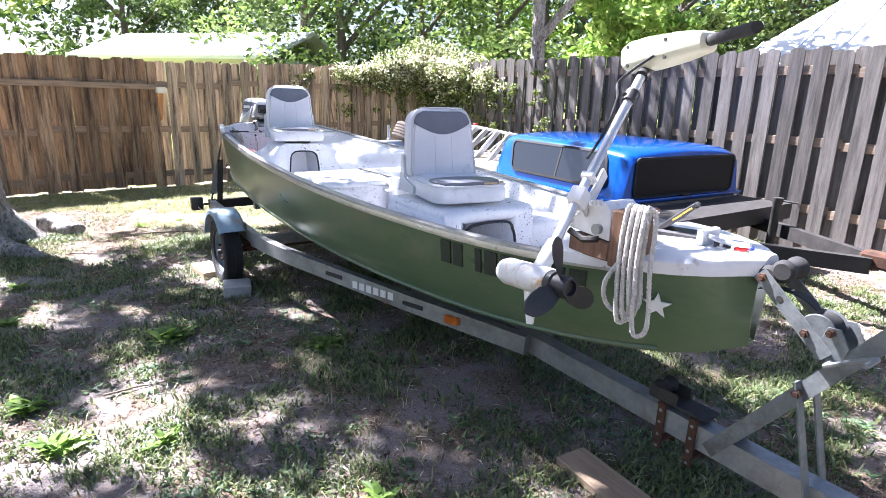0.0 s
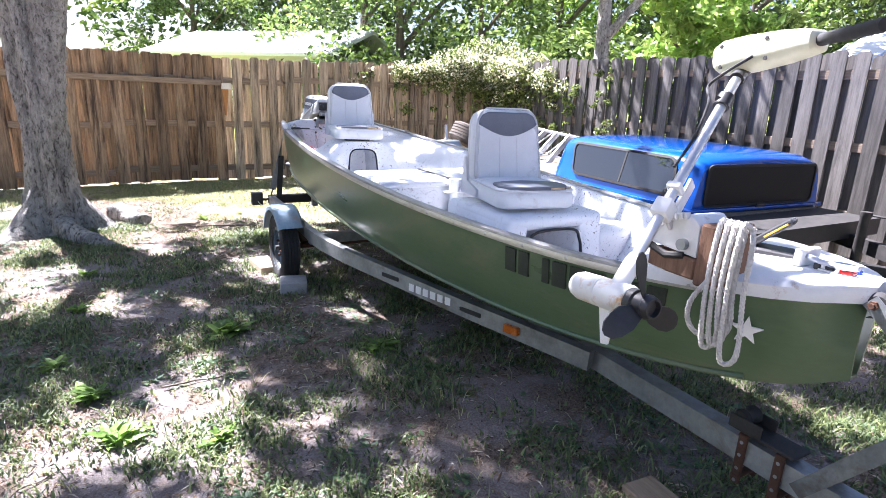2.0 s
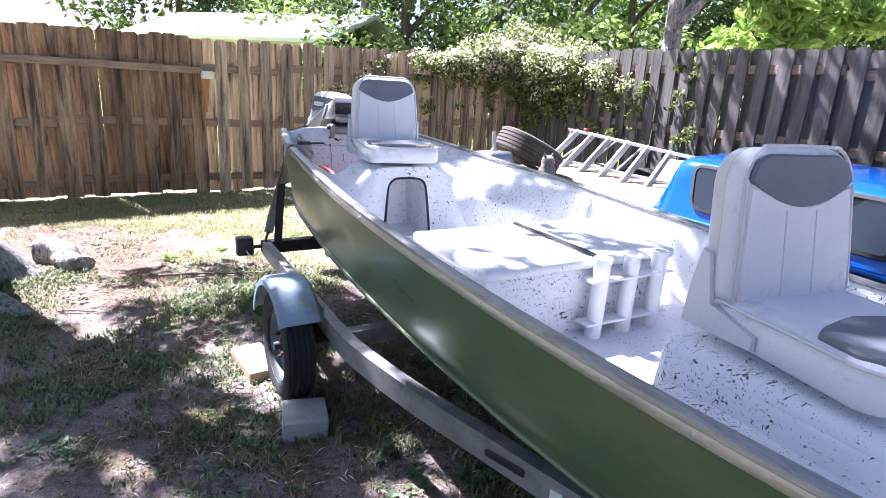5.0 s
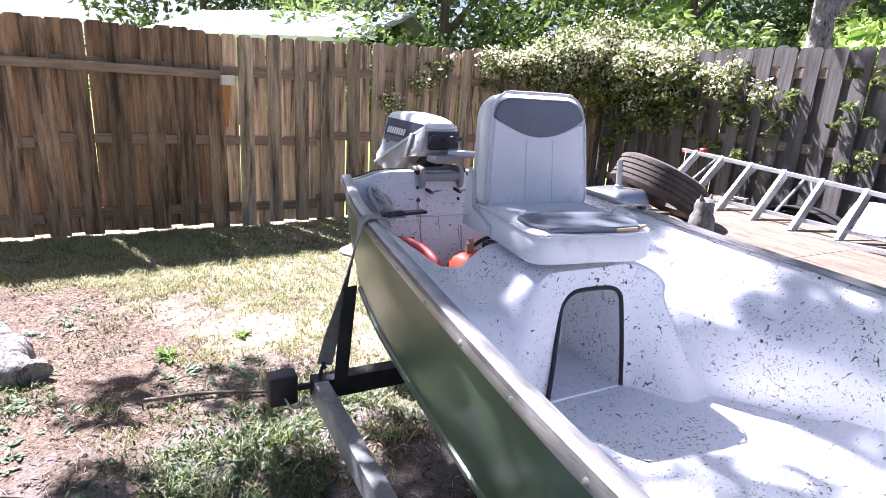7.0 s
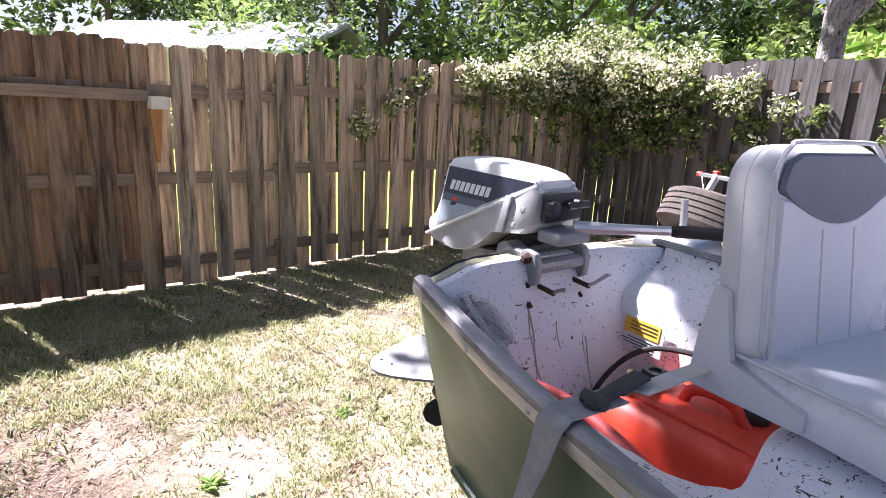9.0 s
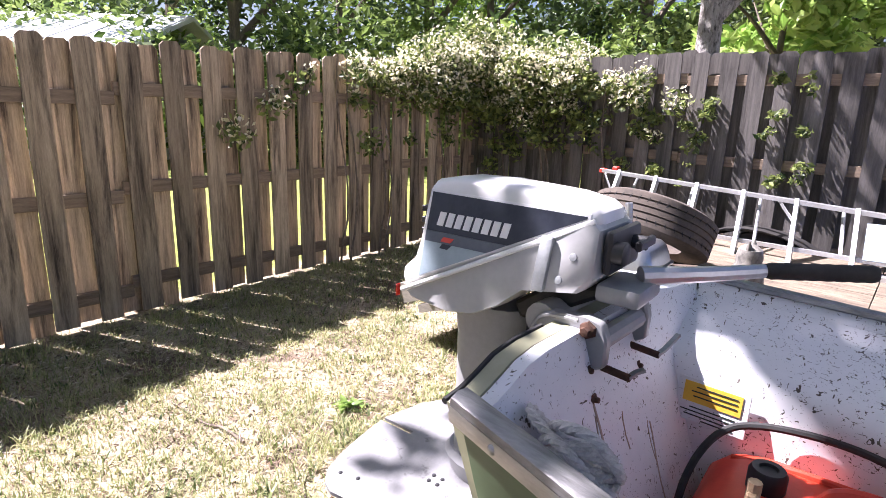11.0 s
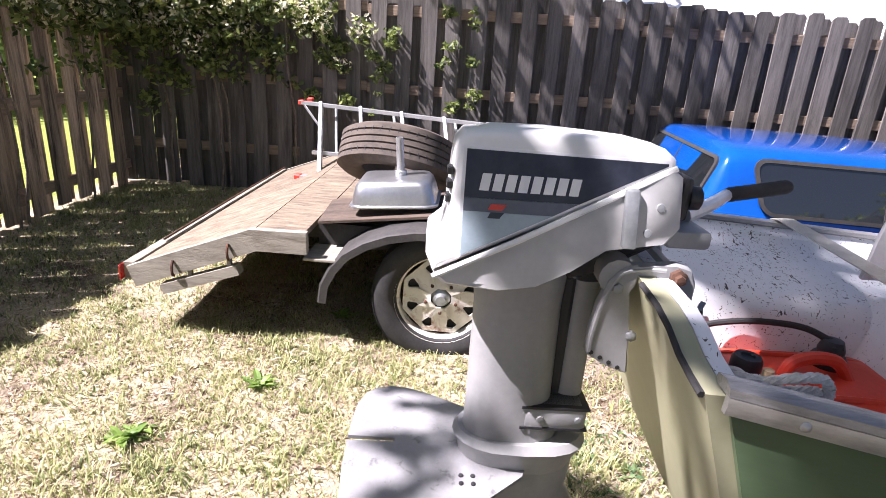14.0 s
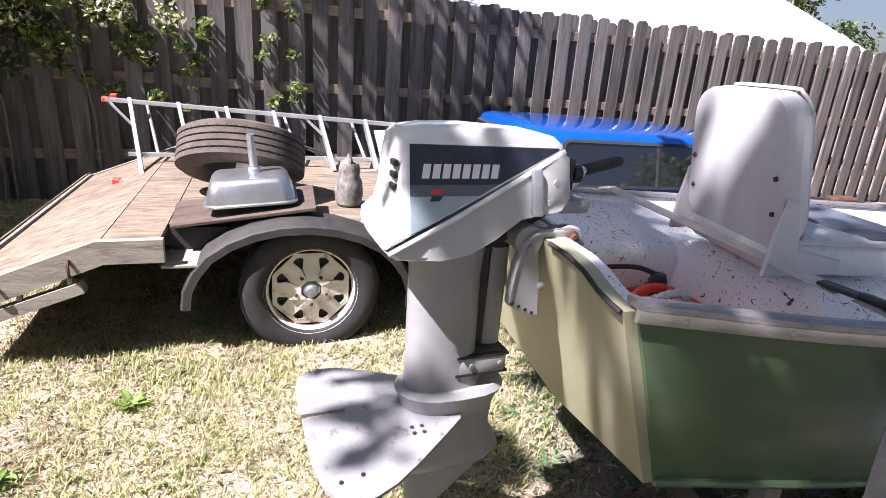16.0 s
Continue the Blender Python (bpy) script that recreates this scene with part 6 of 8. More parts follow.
    lathe(bm, [(0.04, 0), (0.042, 0.05), (0.03, 0.09), (0.001, 0.1)], 16, m)
    prop = part("propeller_hub", bm, black_plastic, root, "black propeller hub")
    for k in range(3):
        bm = bmesh.new()
        rings = []
        for r, w, tw in ((0.035, 0.03, 0.9), (0.07, 0.048, 0.7), (0.10, 0.045, 0.55), (0.12, 0.02, 0.5)):
            rings.append([Vector((math.cos(tw) * s * w, -1.03 + math.sin(tw) * s * w, r)) + Vector((0, q, 0)) for s, q in ((-1, 0), (1, 0), (1, 0.004), (-1, 0.004))])
        loft(bm, rings)
        rot = Matrix.Translation((0, 0, 0.47)) @ Matrix.Rotation(2 * math.pi * k / 3 + 0.4, 4, "Y")
        bmesh.ops.transform(bm, matrix=rot, verts=bm.verts)
        part("blade", bm, black_plastic, prop)
    # clamp bracket over the transom
    for sx in (1, -1):
        bm = bmesh.new()
        poly = [(-0.716, 1.095), (-0.696, 1.120), (-0.672, 1.130), (-0.632, 1.128), (-0.605, 1.138), (-0.575, 1.130), (-0.562, 1.10), (-0.563, 1.048), (-0.585, 1.036), (-0.598, 1.072), (-0.612, 1.108), (-0.640, 1.116), (-0.672, 1.108), (-0.682, 1.075), (-0.668, 1.02), (-0.652, 0.908), (-0.664, 0.910), (-0.705, 0.926), (-0.738, 0.944), (-0.737, 0.985), (-0.730, 1.045)]
        prism(bm, poly, sx * 0.095 - 0.012, sx * 0.095 + 0.012, SIDE, 0.004)
        clamp = part("clamp_bracket", bm, motor_grey, root, "grey cast clamp bracket")
        bm = bmesh.new()
        tube(bm, [(sx * 0.07, -0.60, 1.035), (sx * 0.07, -0.525, 1.03)], 0.0075, 8)
        lathe(bm, [(0.015, 0), (0.013, 0.006), (0.001, 0.006)], 12, Matrix.Translation((sx * 0.07, -0.604, 1.035)) @ Matrix.Rotation(-math.pi / 2, 4, "X"))
        screw = part("clamp_screw", bm, rusty, clamp, "worn steel clamp screw")
        bm = bmesh.new()
        beam(bm, [(sx * 0.07 + 0.004, -0.528, 1.032), (sx * 0.07 - 0.015, -0.522, 1.038), (sx * 0.07 - (0.060 if sx < 0 else 0.028), -0.512, 1.060 if sx < 0 else 1.042)], 0.010, 0.006)
        part("lever", bm, galvanised, clamp, "flat worn clamp lever")
        bm = bmesh.new()
        lathe(bm, [(0.017, 0), (0.016, 0.008), (0.010, 0.011), (0.009, 0.02), (0.001, 0.021)], 6, Matrix.Translation((sx * 0.107, -0.598, 1.113)) @ Matrix.Rotation(sx * math.pi / 2, 4, "Y"))
        part("pivot_bolt", bm, rusty, clamp, "rusty pivot bolt")
        for k in range(4):
            bm = bmesh.new()
            lathe(bm, [(0.0045, -0.003), (0.0045, 0.001), (0.0005, 0.001)], 8, Matrix.Translation((sx * 0.107, -0.727 + 0.018 * k, 0.948 - 0.009 * k)) @ Matrix.Rotation(sx * math.pi / 2, 4, "Y"))
            part("tilt_hole", bm, black_plastic, clamp, "dark tilt pin hole")
        for yy, zz in ((-0.700, 1.083), (-0.66, 0.99)):
            bm = bmesh.new()
            lathe(bm, [(0.011, -0.002), (0.010, 0.006), (0.005, 0.009), (0.0005, 0.009)], 6, Matrix.Translation((sx * 0.107, yy, zz)) @ Matrix.Rotation(sx * math.pi / 2, 4, "Y"))
            part("bracket_bolt", bm, galvanised, clamp)
        bm = bmesh.new()
        tube(bm, smooth_path([(sx * 0.107, -0.732, 0.950), (sx * 0.107, -0.731, 0.99), (sx * 0.107, -0.722, 1.05), (sx * 0.107, -0.70, 1.108), (sx * 0.107, -0.66, 1.122), (sx * 0.107, -0.62, 1.124)], 4), 0.004, 6)
        part("rib", bm, motor_grey, clamp)
    bm = bmesh.new()
    tube(bm, [(-0.10, -0.70, 1.10), (0.10, -0.70, 1.10)], 0.035, 14)
    tube(bm, [(-0.10, -0.585, 1.09), (0.10, -0.585, 1.09)], 0.02, 10)
    part("swivel_head", bm, motor_grey, root)
    bm = bmesh.new()
    prism(bm, [(-0.78, 1.065), (-0.75, 1.09), (-0.68, 1.115), (-0.62, 1.15), (-0.61, 1.175), (-0.72, 1.16), (-0.80, 1.10)], -0.05, 0.05, SIDE, 0.008)
    part("mount_arm", bm, steel_black, root, "dark mount below the engine")
    # steering tiller
    bm = bmesh.new()
    box(bm, (-0.055, -0.62, 1.152), (0.075, -0.535, 1.188), 0.010, seg=2)
    part("tiller_bracket", bm, motor_grey, root)
    bm = bmesh.new()
    tube(bm, smooth_path([(-0.02, -0.565, 1.196), (-0.11, -0.48, 1.200), (-0.226, -0.392, 1.204)], 4), [0.019, 0.018, 0.017, 0.016, 0.0155, 0.015, 0.0145, 0.014, 0.014], 10)
    part("tiller_arm", bm, alloy, root, "brushed alloy tiller arm")
    bm = bmesh.new()
    p0, p1 = Vector((-0.220, -0.397, 1.204)), Vector((-0.290, -0.225, 1.222))
    pts, rs = [], []
    for k in range(17):
        pts.append(p0.lerp(p1, k / 16))
        rs.append(0.0175 if k % 2 else 0.0165)
    rs[0] = rs[-1] = 0.014
    tube(bm, pts, rs, 12)
    part("tiller_grip", bm, rubber, root, "ribbed black tiller grip")
    # the motor stands turned a little in its bracket
    turn = Matrix.Translation((0, -0.735, 0)) @ Matrix.Rotation(radians(4), 4, "Z") @ Matrix.Translation((0, 0.735, 0))
    for ob in root.children:
        if not ob.name.startswith(("clamp_bracket", "swivel_head", "tiller_arm", "tiller_grip")):
            ob.matrix_basis = turn @ ob.matrix_basis
    return root


build_outboard()


# ---- trolling motor at the bow ----
def build_trolling_motor():
    root = thing("trolling_motor", "white electric trolling motor tipped up on the bow", "trolling motor", BOAT)
    a, b = Vector((0.615, 4.05, 0.995)), Vector((0.105, 3.925, 1.545))
    bm = bmesh.new()
    tube(bm, [a, a.lerp(b, 0.5), b], 0.0165, 14)
    part("shaft", bm, alloy, root, "bare alloy shaft")
    ax = (Vector((0.665, 4.20, 0.935)) - Vector((0.66, 3.87, 0.905))).normalized()
    m = Matrix.Translation((0.66, 3.87, 0.895)) @ ax.to_track_quat("Z", "Y").to_matrix().to_4x4()
    bm = bmesh.new()
    lathe(bm, [(0.001, 0), (0.022, 0.004), (0.037, 0.02), (0.045, 0.045), (0.046, 0.13), (0.0445, 0.132), (0.0445, 0.135), (0.046, 0.137), (0.046, 0.235), (0.042, 0.245), (0.001, 0.246)], 28, m)
    pod = part("motor_pod", bm, pod_white, root, "white torpedo housing with rust spots")
    bm = bmesh.new()
    lathe(bm, [(0.041, 0.246), (0.041, 0.268), (0.034, 0.272), (0.034, 0.30), (0.036, 0.305), (0.03, 0.325), (0.024, 0.326), (0.022, 0.312), (0.001, 0.312)], 24, m)
    hub = part("propeller_hub", bm, black_plastic, root, "black propeller hub")
    for k, (ang, mt) in enumerate(((1.75, black_plastic), (-0.55, black_plastic), (3.5, black_plastic))):
        bm = bmesh.new()
        rings = []
        for r, w, tw in ((0.03, 0.022, 0.75), (0.07, 0.036, 0.5), (0.11, 0.036, 0.36), (0.14, 0.026, 0.28), (0.155, 0.008, 0.25)):
            rings.append([Vector((r, math.cos(tw) * s * w, 0.288 + math.sin(tw) * s * w + q)) for s, q in ((-1, 0), (1, 0), (1, 0.004), (-1, 0.004))])
        loft(bm, rings)
        bmesh.ops.transform(bm, matrix=m @ Matrix.Rotation(ang, 4, "Z"), verts=bm.verts)
        part("blade", bm, mt, hub)
    bm = bmesh.new()
    prism(bm, [(0.12, -0.04), (0.19, -0.04), (0.165, -0.155), (0.135, -0.16)], -0.004, 0.004, m @ Matrix(((0, 0, 1, 0), (0, 1, 0, 0), (1, 0, 0, 0), (0, 0, 0, 1))), 0.002)
    part("skeg", bm, paint_white, pod)
    bm = bmesh.new()
    tube(bm, [Vector((0.655, 4.05, 0.94)), a, a.lerp(b, 0.05)], [0.026, 0.027, 0.022], 14)
    part("neck", bm, paint_white, pod)
    # head with the tiller grip and cable
    hb = Matrix.Translation((0.035, 3.95, 1.635)) @ Matrix.Rotation(radians(-5), 4, "Z") @ Matrix.Rotation(radians(6), 4, "X")
    bm = bmesh.new()
    rings = []
    for y, w, z0, z1 in ((-0.155, 0.03, -0.02, 0.02), (-0.147, 0.05, -0.045, 0.04), (-0.118, 0.062, -0.062, 0.052), (-0.03, 0.066, -0.058, 0.056), (0.085, 0.06, -0.045, 0.052), (0.15, 0.052, -0.033, 0.045), (0.185, 0.045, -0.026, 0.038), (0.192, 0.03, -0.015, 0.027)):
        zc, hh = (z0 + z1) / 2, (z1 - z0)
        rings.append([(x, y, zc + z) for x, z in rounded(2 * w, hh, min(w, hh / 2) * 0.7, 4)])
    loft(bm, rings)
    bmesh.ops.recalc_face_normals(bm, faces=bm.faces)
    bmesh.ops.transform(bm, matrix=hb, verts=bm.verts)
    head = part("control_head", bm, cream, root, "cream plastic control head", 50)
    for y, z in ((-0.105, 0.028), (-0.105, -0.038), (0.06, 0.03), (0.06, -0.03)):
        bm = bmesh.new()
        prism(bm, rounded(0.013, 0.013, 0.006, 3), 0.0, 0.004, hb @ Matrix.Translation((0.0585, y, z)) @ Matrix.Rotation(math.pi / 2, 4, "Y"))
        part("screw", bm, steel_black, head, "dark screw")
    bm = bmesh.new()
    p0, p1 = hb @ Vector((0, 0.185, 0.008)), Vector((0.235, 4.385, 1.672))
    n = 14
    tube(bm, [p0.lerp(p1, k / n) for k in range(n + 1)], [0.0175 + (0.002 if k % 2 else 0) for k in range(n + 1)], 12)
    part("tiller_grip", bm, rubber, root, "ribbed black twist grip")
    bm = bmesh.new()
    tube(bm, [b, hb @ Vector((0, -0.06, -0.05))], 0.024, 12)
    part("head_collar", bm, black_plastic, root)
    bm = bmesh.new()
    tube(bm, smooth_path([hb @ Vector((0.066, 0.02, -0.02)), hb @ Vector((0.09, -0.05, -0.06)), hb @ Vector((0.08, -0.13, -0.10)), a.lerp(b, 0.86) + Vector((0.03, -0.03, 0)), a.lerp(b, 0.7) + Vector((0.03, -0.02, -0.02)), a.lerp(b, 0.5) + Vector((0.02, -0.03, 0))], 5), 0.005, 7)
    part("cable", bm, rubber, root, "black cable")
    bm = bmesh.new()
    tube(bm, [a.lerp(b, 0.84), a.lerp(b, 0.9)], 0.026, 12)
    tube(bm, [a.lerp(b, 0.885) + Vector((0.035, 0, 0)), a.lerp(b, 0.885) - Vector((0.01, 0.03, 0))], 0.01, 8)
    part("depth_collar", bm, black_plastic, root, "black depth collar")
    # mount on the wooden block
    bm = bmesh.new()
    c = a.lerp(b, 0.30)
    q = (b - a).normalized().to_track_quat("Z", "Y").to_matrix().to_4x4()
    mm = Matrix.Translation(c) @ q
    box(bm, (-0.027, -0.034, -0.04), (0.027, 0.028, 0.02), 0.009, mm, 2)
    box(bm, (-0.023, -0.026, 0.06), (0.023, 0.023, 0.085), 0.008, mm, 2)
    mount = part("mount_clamp", bm, paint_white, root, "white hinged shaft clamp")
    bm = bmesh.new()
    box(bm, (-0.006, -0.10, -0.02), (0.006, -0.055, 0.16), 0.003, mm)
    part("lock_lever", bm, seat_plastic, mount, "flat grey lock lever")
    bm = bmesh.new()
    hub_y, hub_z, reach = 4.085, 1.012, 0.165
    arc = [(hub_y - reach * math.cos(radians(6 + 78 * k / 12)), hub_z + reach * 0.78 * math.sin(radians(6 + 78 * k / 12))) for k in range(13)]
    prism(bm, arc + [(hub_y + 0.015, hub_z + 0.10), (hub_y + 0.018, hub_z)], 0.25, 0.40, SIDE, 0.01, 2)
    body = part("mount_body", bm, paint_white, root, "chipped white quarter-round mount body")
    for k in range(11):
        bm = bmesh.new()
        g = radians(12 + 66 * k / 10)
        box(bm, (0.392, -0.0055, -0.009), (0.412, 0.0055, 0.012), 0.002, Matrix.Translation((0, hub_y - reach * 0.97 * math.cos(g), hub_z + reach * 0.757 * math.sin(g))) @ Matrix.Rotation(math.pi / 2 - g, 4, "X"))
        part("tooth", bm, paint_white, body)
    bm = bmesh.new()
    tube(bm, [(0.40, hub_y - 0.03, hub_z + 0.035), (0.418, hub_y - 0.03, hub_z + 0.035)], 0.018, 12)
    part("pivot_bolt", bm, galvanised, body)
    bm = bmesh.new()
    tube(bm, [(0.415, 3.94, 1.02), (0.41, 4.0, 1.0), (0.40, 4.06, 1.012)], 0.012, 8)
    part("release_rod", bm, steel_black, mount)
    return root


build_trolling_motor()


def build_motor_block():
    root = thing("motor_block", "weathered brown wooden mounting block on the bow", "wooden block", BOAT)
    old_red = surface("old_red_wood", (0.12, 0.06, 0.035), (0.28, 0.16, 0.10), scale=8, fine=60, stretch=(5, 5, 0.6), rough=0.8, bump=0.4)
    bm = bmesh.new()
    box(bm, (0.14, 3.93, 0.945), (0.405, 4.108, 1.01), 0.006)
    part("base_board", bm, old_red, root)
    bm = bmesh.new()
    box(bm, (0.24, 4.11, 0.935), (0.412, 4.172, 1.125), 0.006)
    part("end_board", bm, old_red, root)


build_motor_block()


def rope_strand(bm, pts, r, twist=150.0):
    """A rope of three twisted strands along pts."""
    line = smooth_path(pts, 14)
    run, at_len = 0.0, [0.0]
    for p, q in zip(line, line[1:]):
        run += (q - p).length
        at_len.append(run)
    for s in range(3):
        out = []
        for i, p in enumerate(line):
            d = (line[min(i + 1, len(line) - 1)] - line[max(i - 1, 0)]).normalized()
            side = d.cross(Vector((0.3, 0.2, 0.93))).normalized()
            up = side.cross(d)
            a = at_len[i] * twist + s * 2.094
            out.append(p + (side * math.cos(a) + up * math.sin(a)) * r * 0.40)
        tube(bm, out, r * 0.62, 5)


def build_bow_rope():
    root = thing("bow_rope", "white braided rope hanging in loops over the bow", "rope", BOAT)
    rnd = random.Random(3)
    for k in range(4):
        y = 4.178 + k * 0.020
        x = 0.425 - 0.003 * k
        low = 0.79 + rnd.uniform(-0.05, 0.07)
        bm = bmesh.new()
        w = 0.024 + 0.014 * rnd.random()
        pts = [(x - 0.06, y - 0.0, 1.13), (x - 0.01, y, 1.15), (x + 0.012, y + 0.006, 1.10), (x + 0.018, y + 0.004, 0.98), (x + 0.012, y + 0.01, low + 0.05), (x, y + w * 0.6, low), (x - 0.01, y + w * 1.4, low + 0.04), (x - 0.01, y + w, 0.96), (x - 0.02, y + w * 0.8, 1.08), (x - 0.04, y + 0.01, 1.13)]
        rope_strand(bm, pts, 0.0085)
        part("loop", bm, rope_white, root)
    bm = bmesh.new()
    rope_strand(bm, [(0.42, 4.17, 0.97), (0.44, 4.14, 0.90), (0.435, 4.135, 0.84), (0.42, 4.16, 0.80), (0.41, 4.23, 0.80)], 0.0085)
    part("loop", bm, rope_white, root)


build_bow_rope()


def build_star():
    bm = bmesh.new()
    pts = []
    for k in range(10):
        r = 0.048 if k % 2 == 0 else 0.019
        a = math.pi / 2 + k * math.pi / 5
        pts.append((r * math.cos(a), r * math.sin(a)))
    y, z = 4.215, 0.80
    nrm = Vector((0.86, 0.48, -0.12)).normalized()
    s = (at(y, SHEER_Z) - z) / (at(y, SHEER_Z) - at(y, CHINE_Z))
    x = at(y, SHEER_X) + (at(y, CHINE_X) - at(y, SHEER_X)) * s + 0.012 * math.sin(math.pi * s)
    m = BOAT @ Matrix.Translation((x + 0.012, y, z)) @ nrm.to_track_quat("Z", "Y").to_matrix().to_4x4()
    prism(bm, pts, -0.004, 0.003, m)
    solid("star_sticker", bm, decal_white, "white five-pointed star sticker on the bow", "sticker", angle=0)


build_star()


def build_bow_gear():
    def cleat(y, x):
        bm = bmesh.new()
        box(bm, (x - 0.02, y - 0.03, 0.985), (x + 0.02, y + 0.03, 0.995), 0.003)
        tube(bm, smooth_path([(x, y - 0.075, 1.02), (x, y - 0.03, 1.013), (x, y + 0.03, 1.013), (x, y + 0.075, 1.02)], 4), 0.009, 8)
        tube(bm, [(x, y - 0.02, 0.99), (x, y - 0.02, 1.012)], 0.008, 8)
        tube(bm, [(x, y + 0.02, 0.99), (x, y + 0.02, 1.012)], 0.008, 8)
        return solid("cleat", bm, alloy, "dull alloy mooring cleat on the bow deck", "cleat", BOAT)
    cleat(4.30, 0.03)
    root = thing("foot_pedal", "black foot pedal with a yellow edge on the bow deck", "pedal", BOAT @ pose(-0.05, 4.06, 0.968, 0, 0, 20))
    bm = bmesh.new()
    box(bm, (-0.05, -0.10, 0.0), (0.05, 0.10, 0.03), 0.008)
    part("base", bm, black_plastic, root)
    m = Matrix.Translation((0, -0.01, 0.075)) @ Matrix.Rotation(radians(42), 4, "X")
    bm = bmesh.new()
    box(bm, (-0.042, -0.08, -0.012), (0.042, 0.09, 0.012), 0.01, m, 2)
    part("treadle", bm, black_plastic, root)
    bm = bmesh.new()
    box(bm, (0.0425, -0.01, -0.003), (0.044, 0.075, 0.003), 0.0007, m)
    part("edge_strip", bm, label_yellow, root, "yellow edge strip")
    bm = bmesh.new()
    box(bm, (-0.05, 4.20, 0.985), (0.06, 4.225, 1.04), 0.004)
    solid("deck_bracket", bm, paint_white, "small white upright bracket on the bow deck", "bracket", BOAT)
    root = thing("bow_light", "red and blue bow navigation light on the deck", "lamp", BOAT)
    bm = bmesh.new()
    box(bm, (-0.03, 4.25, 0.985), (0.035, 4.31, 1.008), 0.006, seg=2)
    part("housing", bm, black_plastic, root, "dark lamp housing")
    for x0, x1, mt, lb in ((-0.035, -0.006, surface("lens_blue", (0.02, 0.05, 0.30), (0.03, 0.09, 0.42), rough=0.2), "blue lens"), (-0.003, 0.034, lamp_red, "red lens")):
        bm = bmesh.new()
        box(bm, (x0, 4.312, 0.985), (x1, 4.362, 1.006), 0.007, seg=2)
        part("lens", bm, mt, root, lb)
    for dx, col, nm in ((0.0, decal_red, "red"), (0.02, decal_navy, "blue")):
        bm = bmesh.new()
        tube(bm, smooth_path([(-0.46 + dx * 0.3, 3.32 + dx, 0.86), (-0.44, 3.34 + dx, 0.78), (-0.40, 3.36 + dx, 0.70), (-0.34, 3.37 + dx, 0.64), (-0.27, 3.40 + dx, 0.63)], 5), 0.004, 6)
        solid("battery_wire", bm, col, "%s battery wire along the liner" % nm, "wire", BOAT)


build_bow_gear()


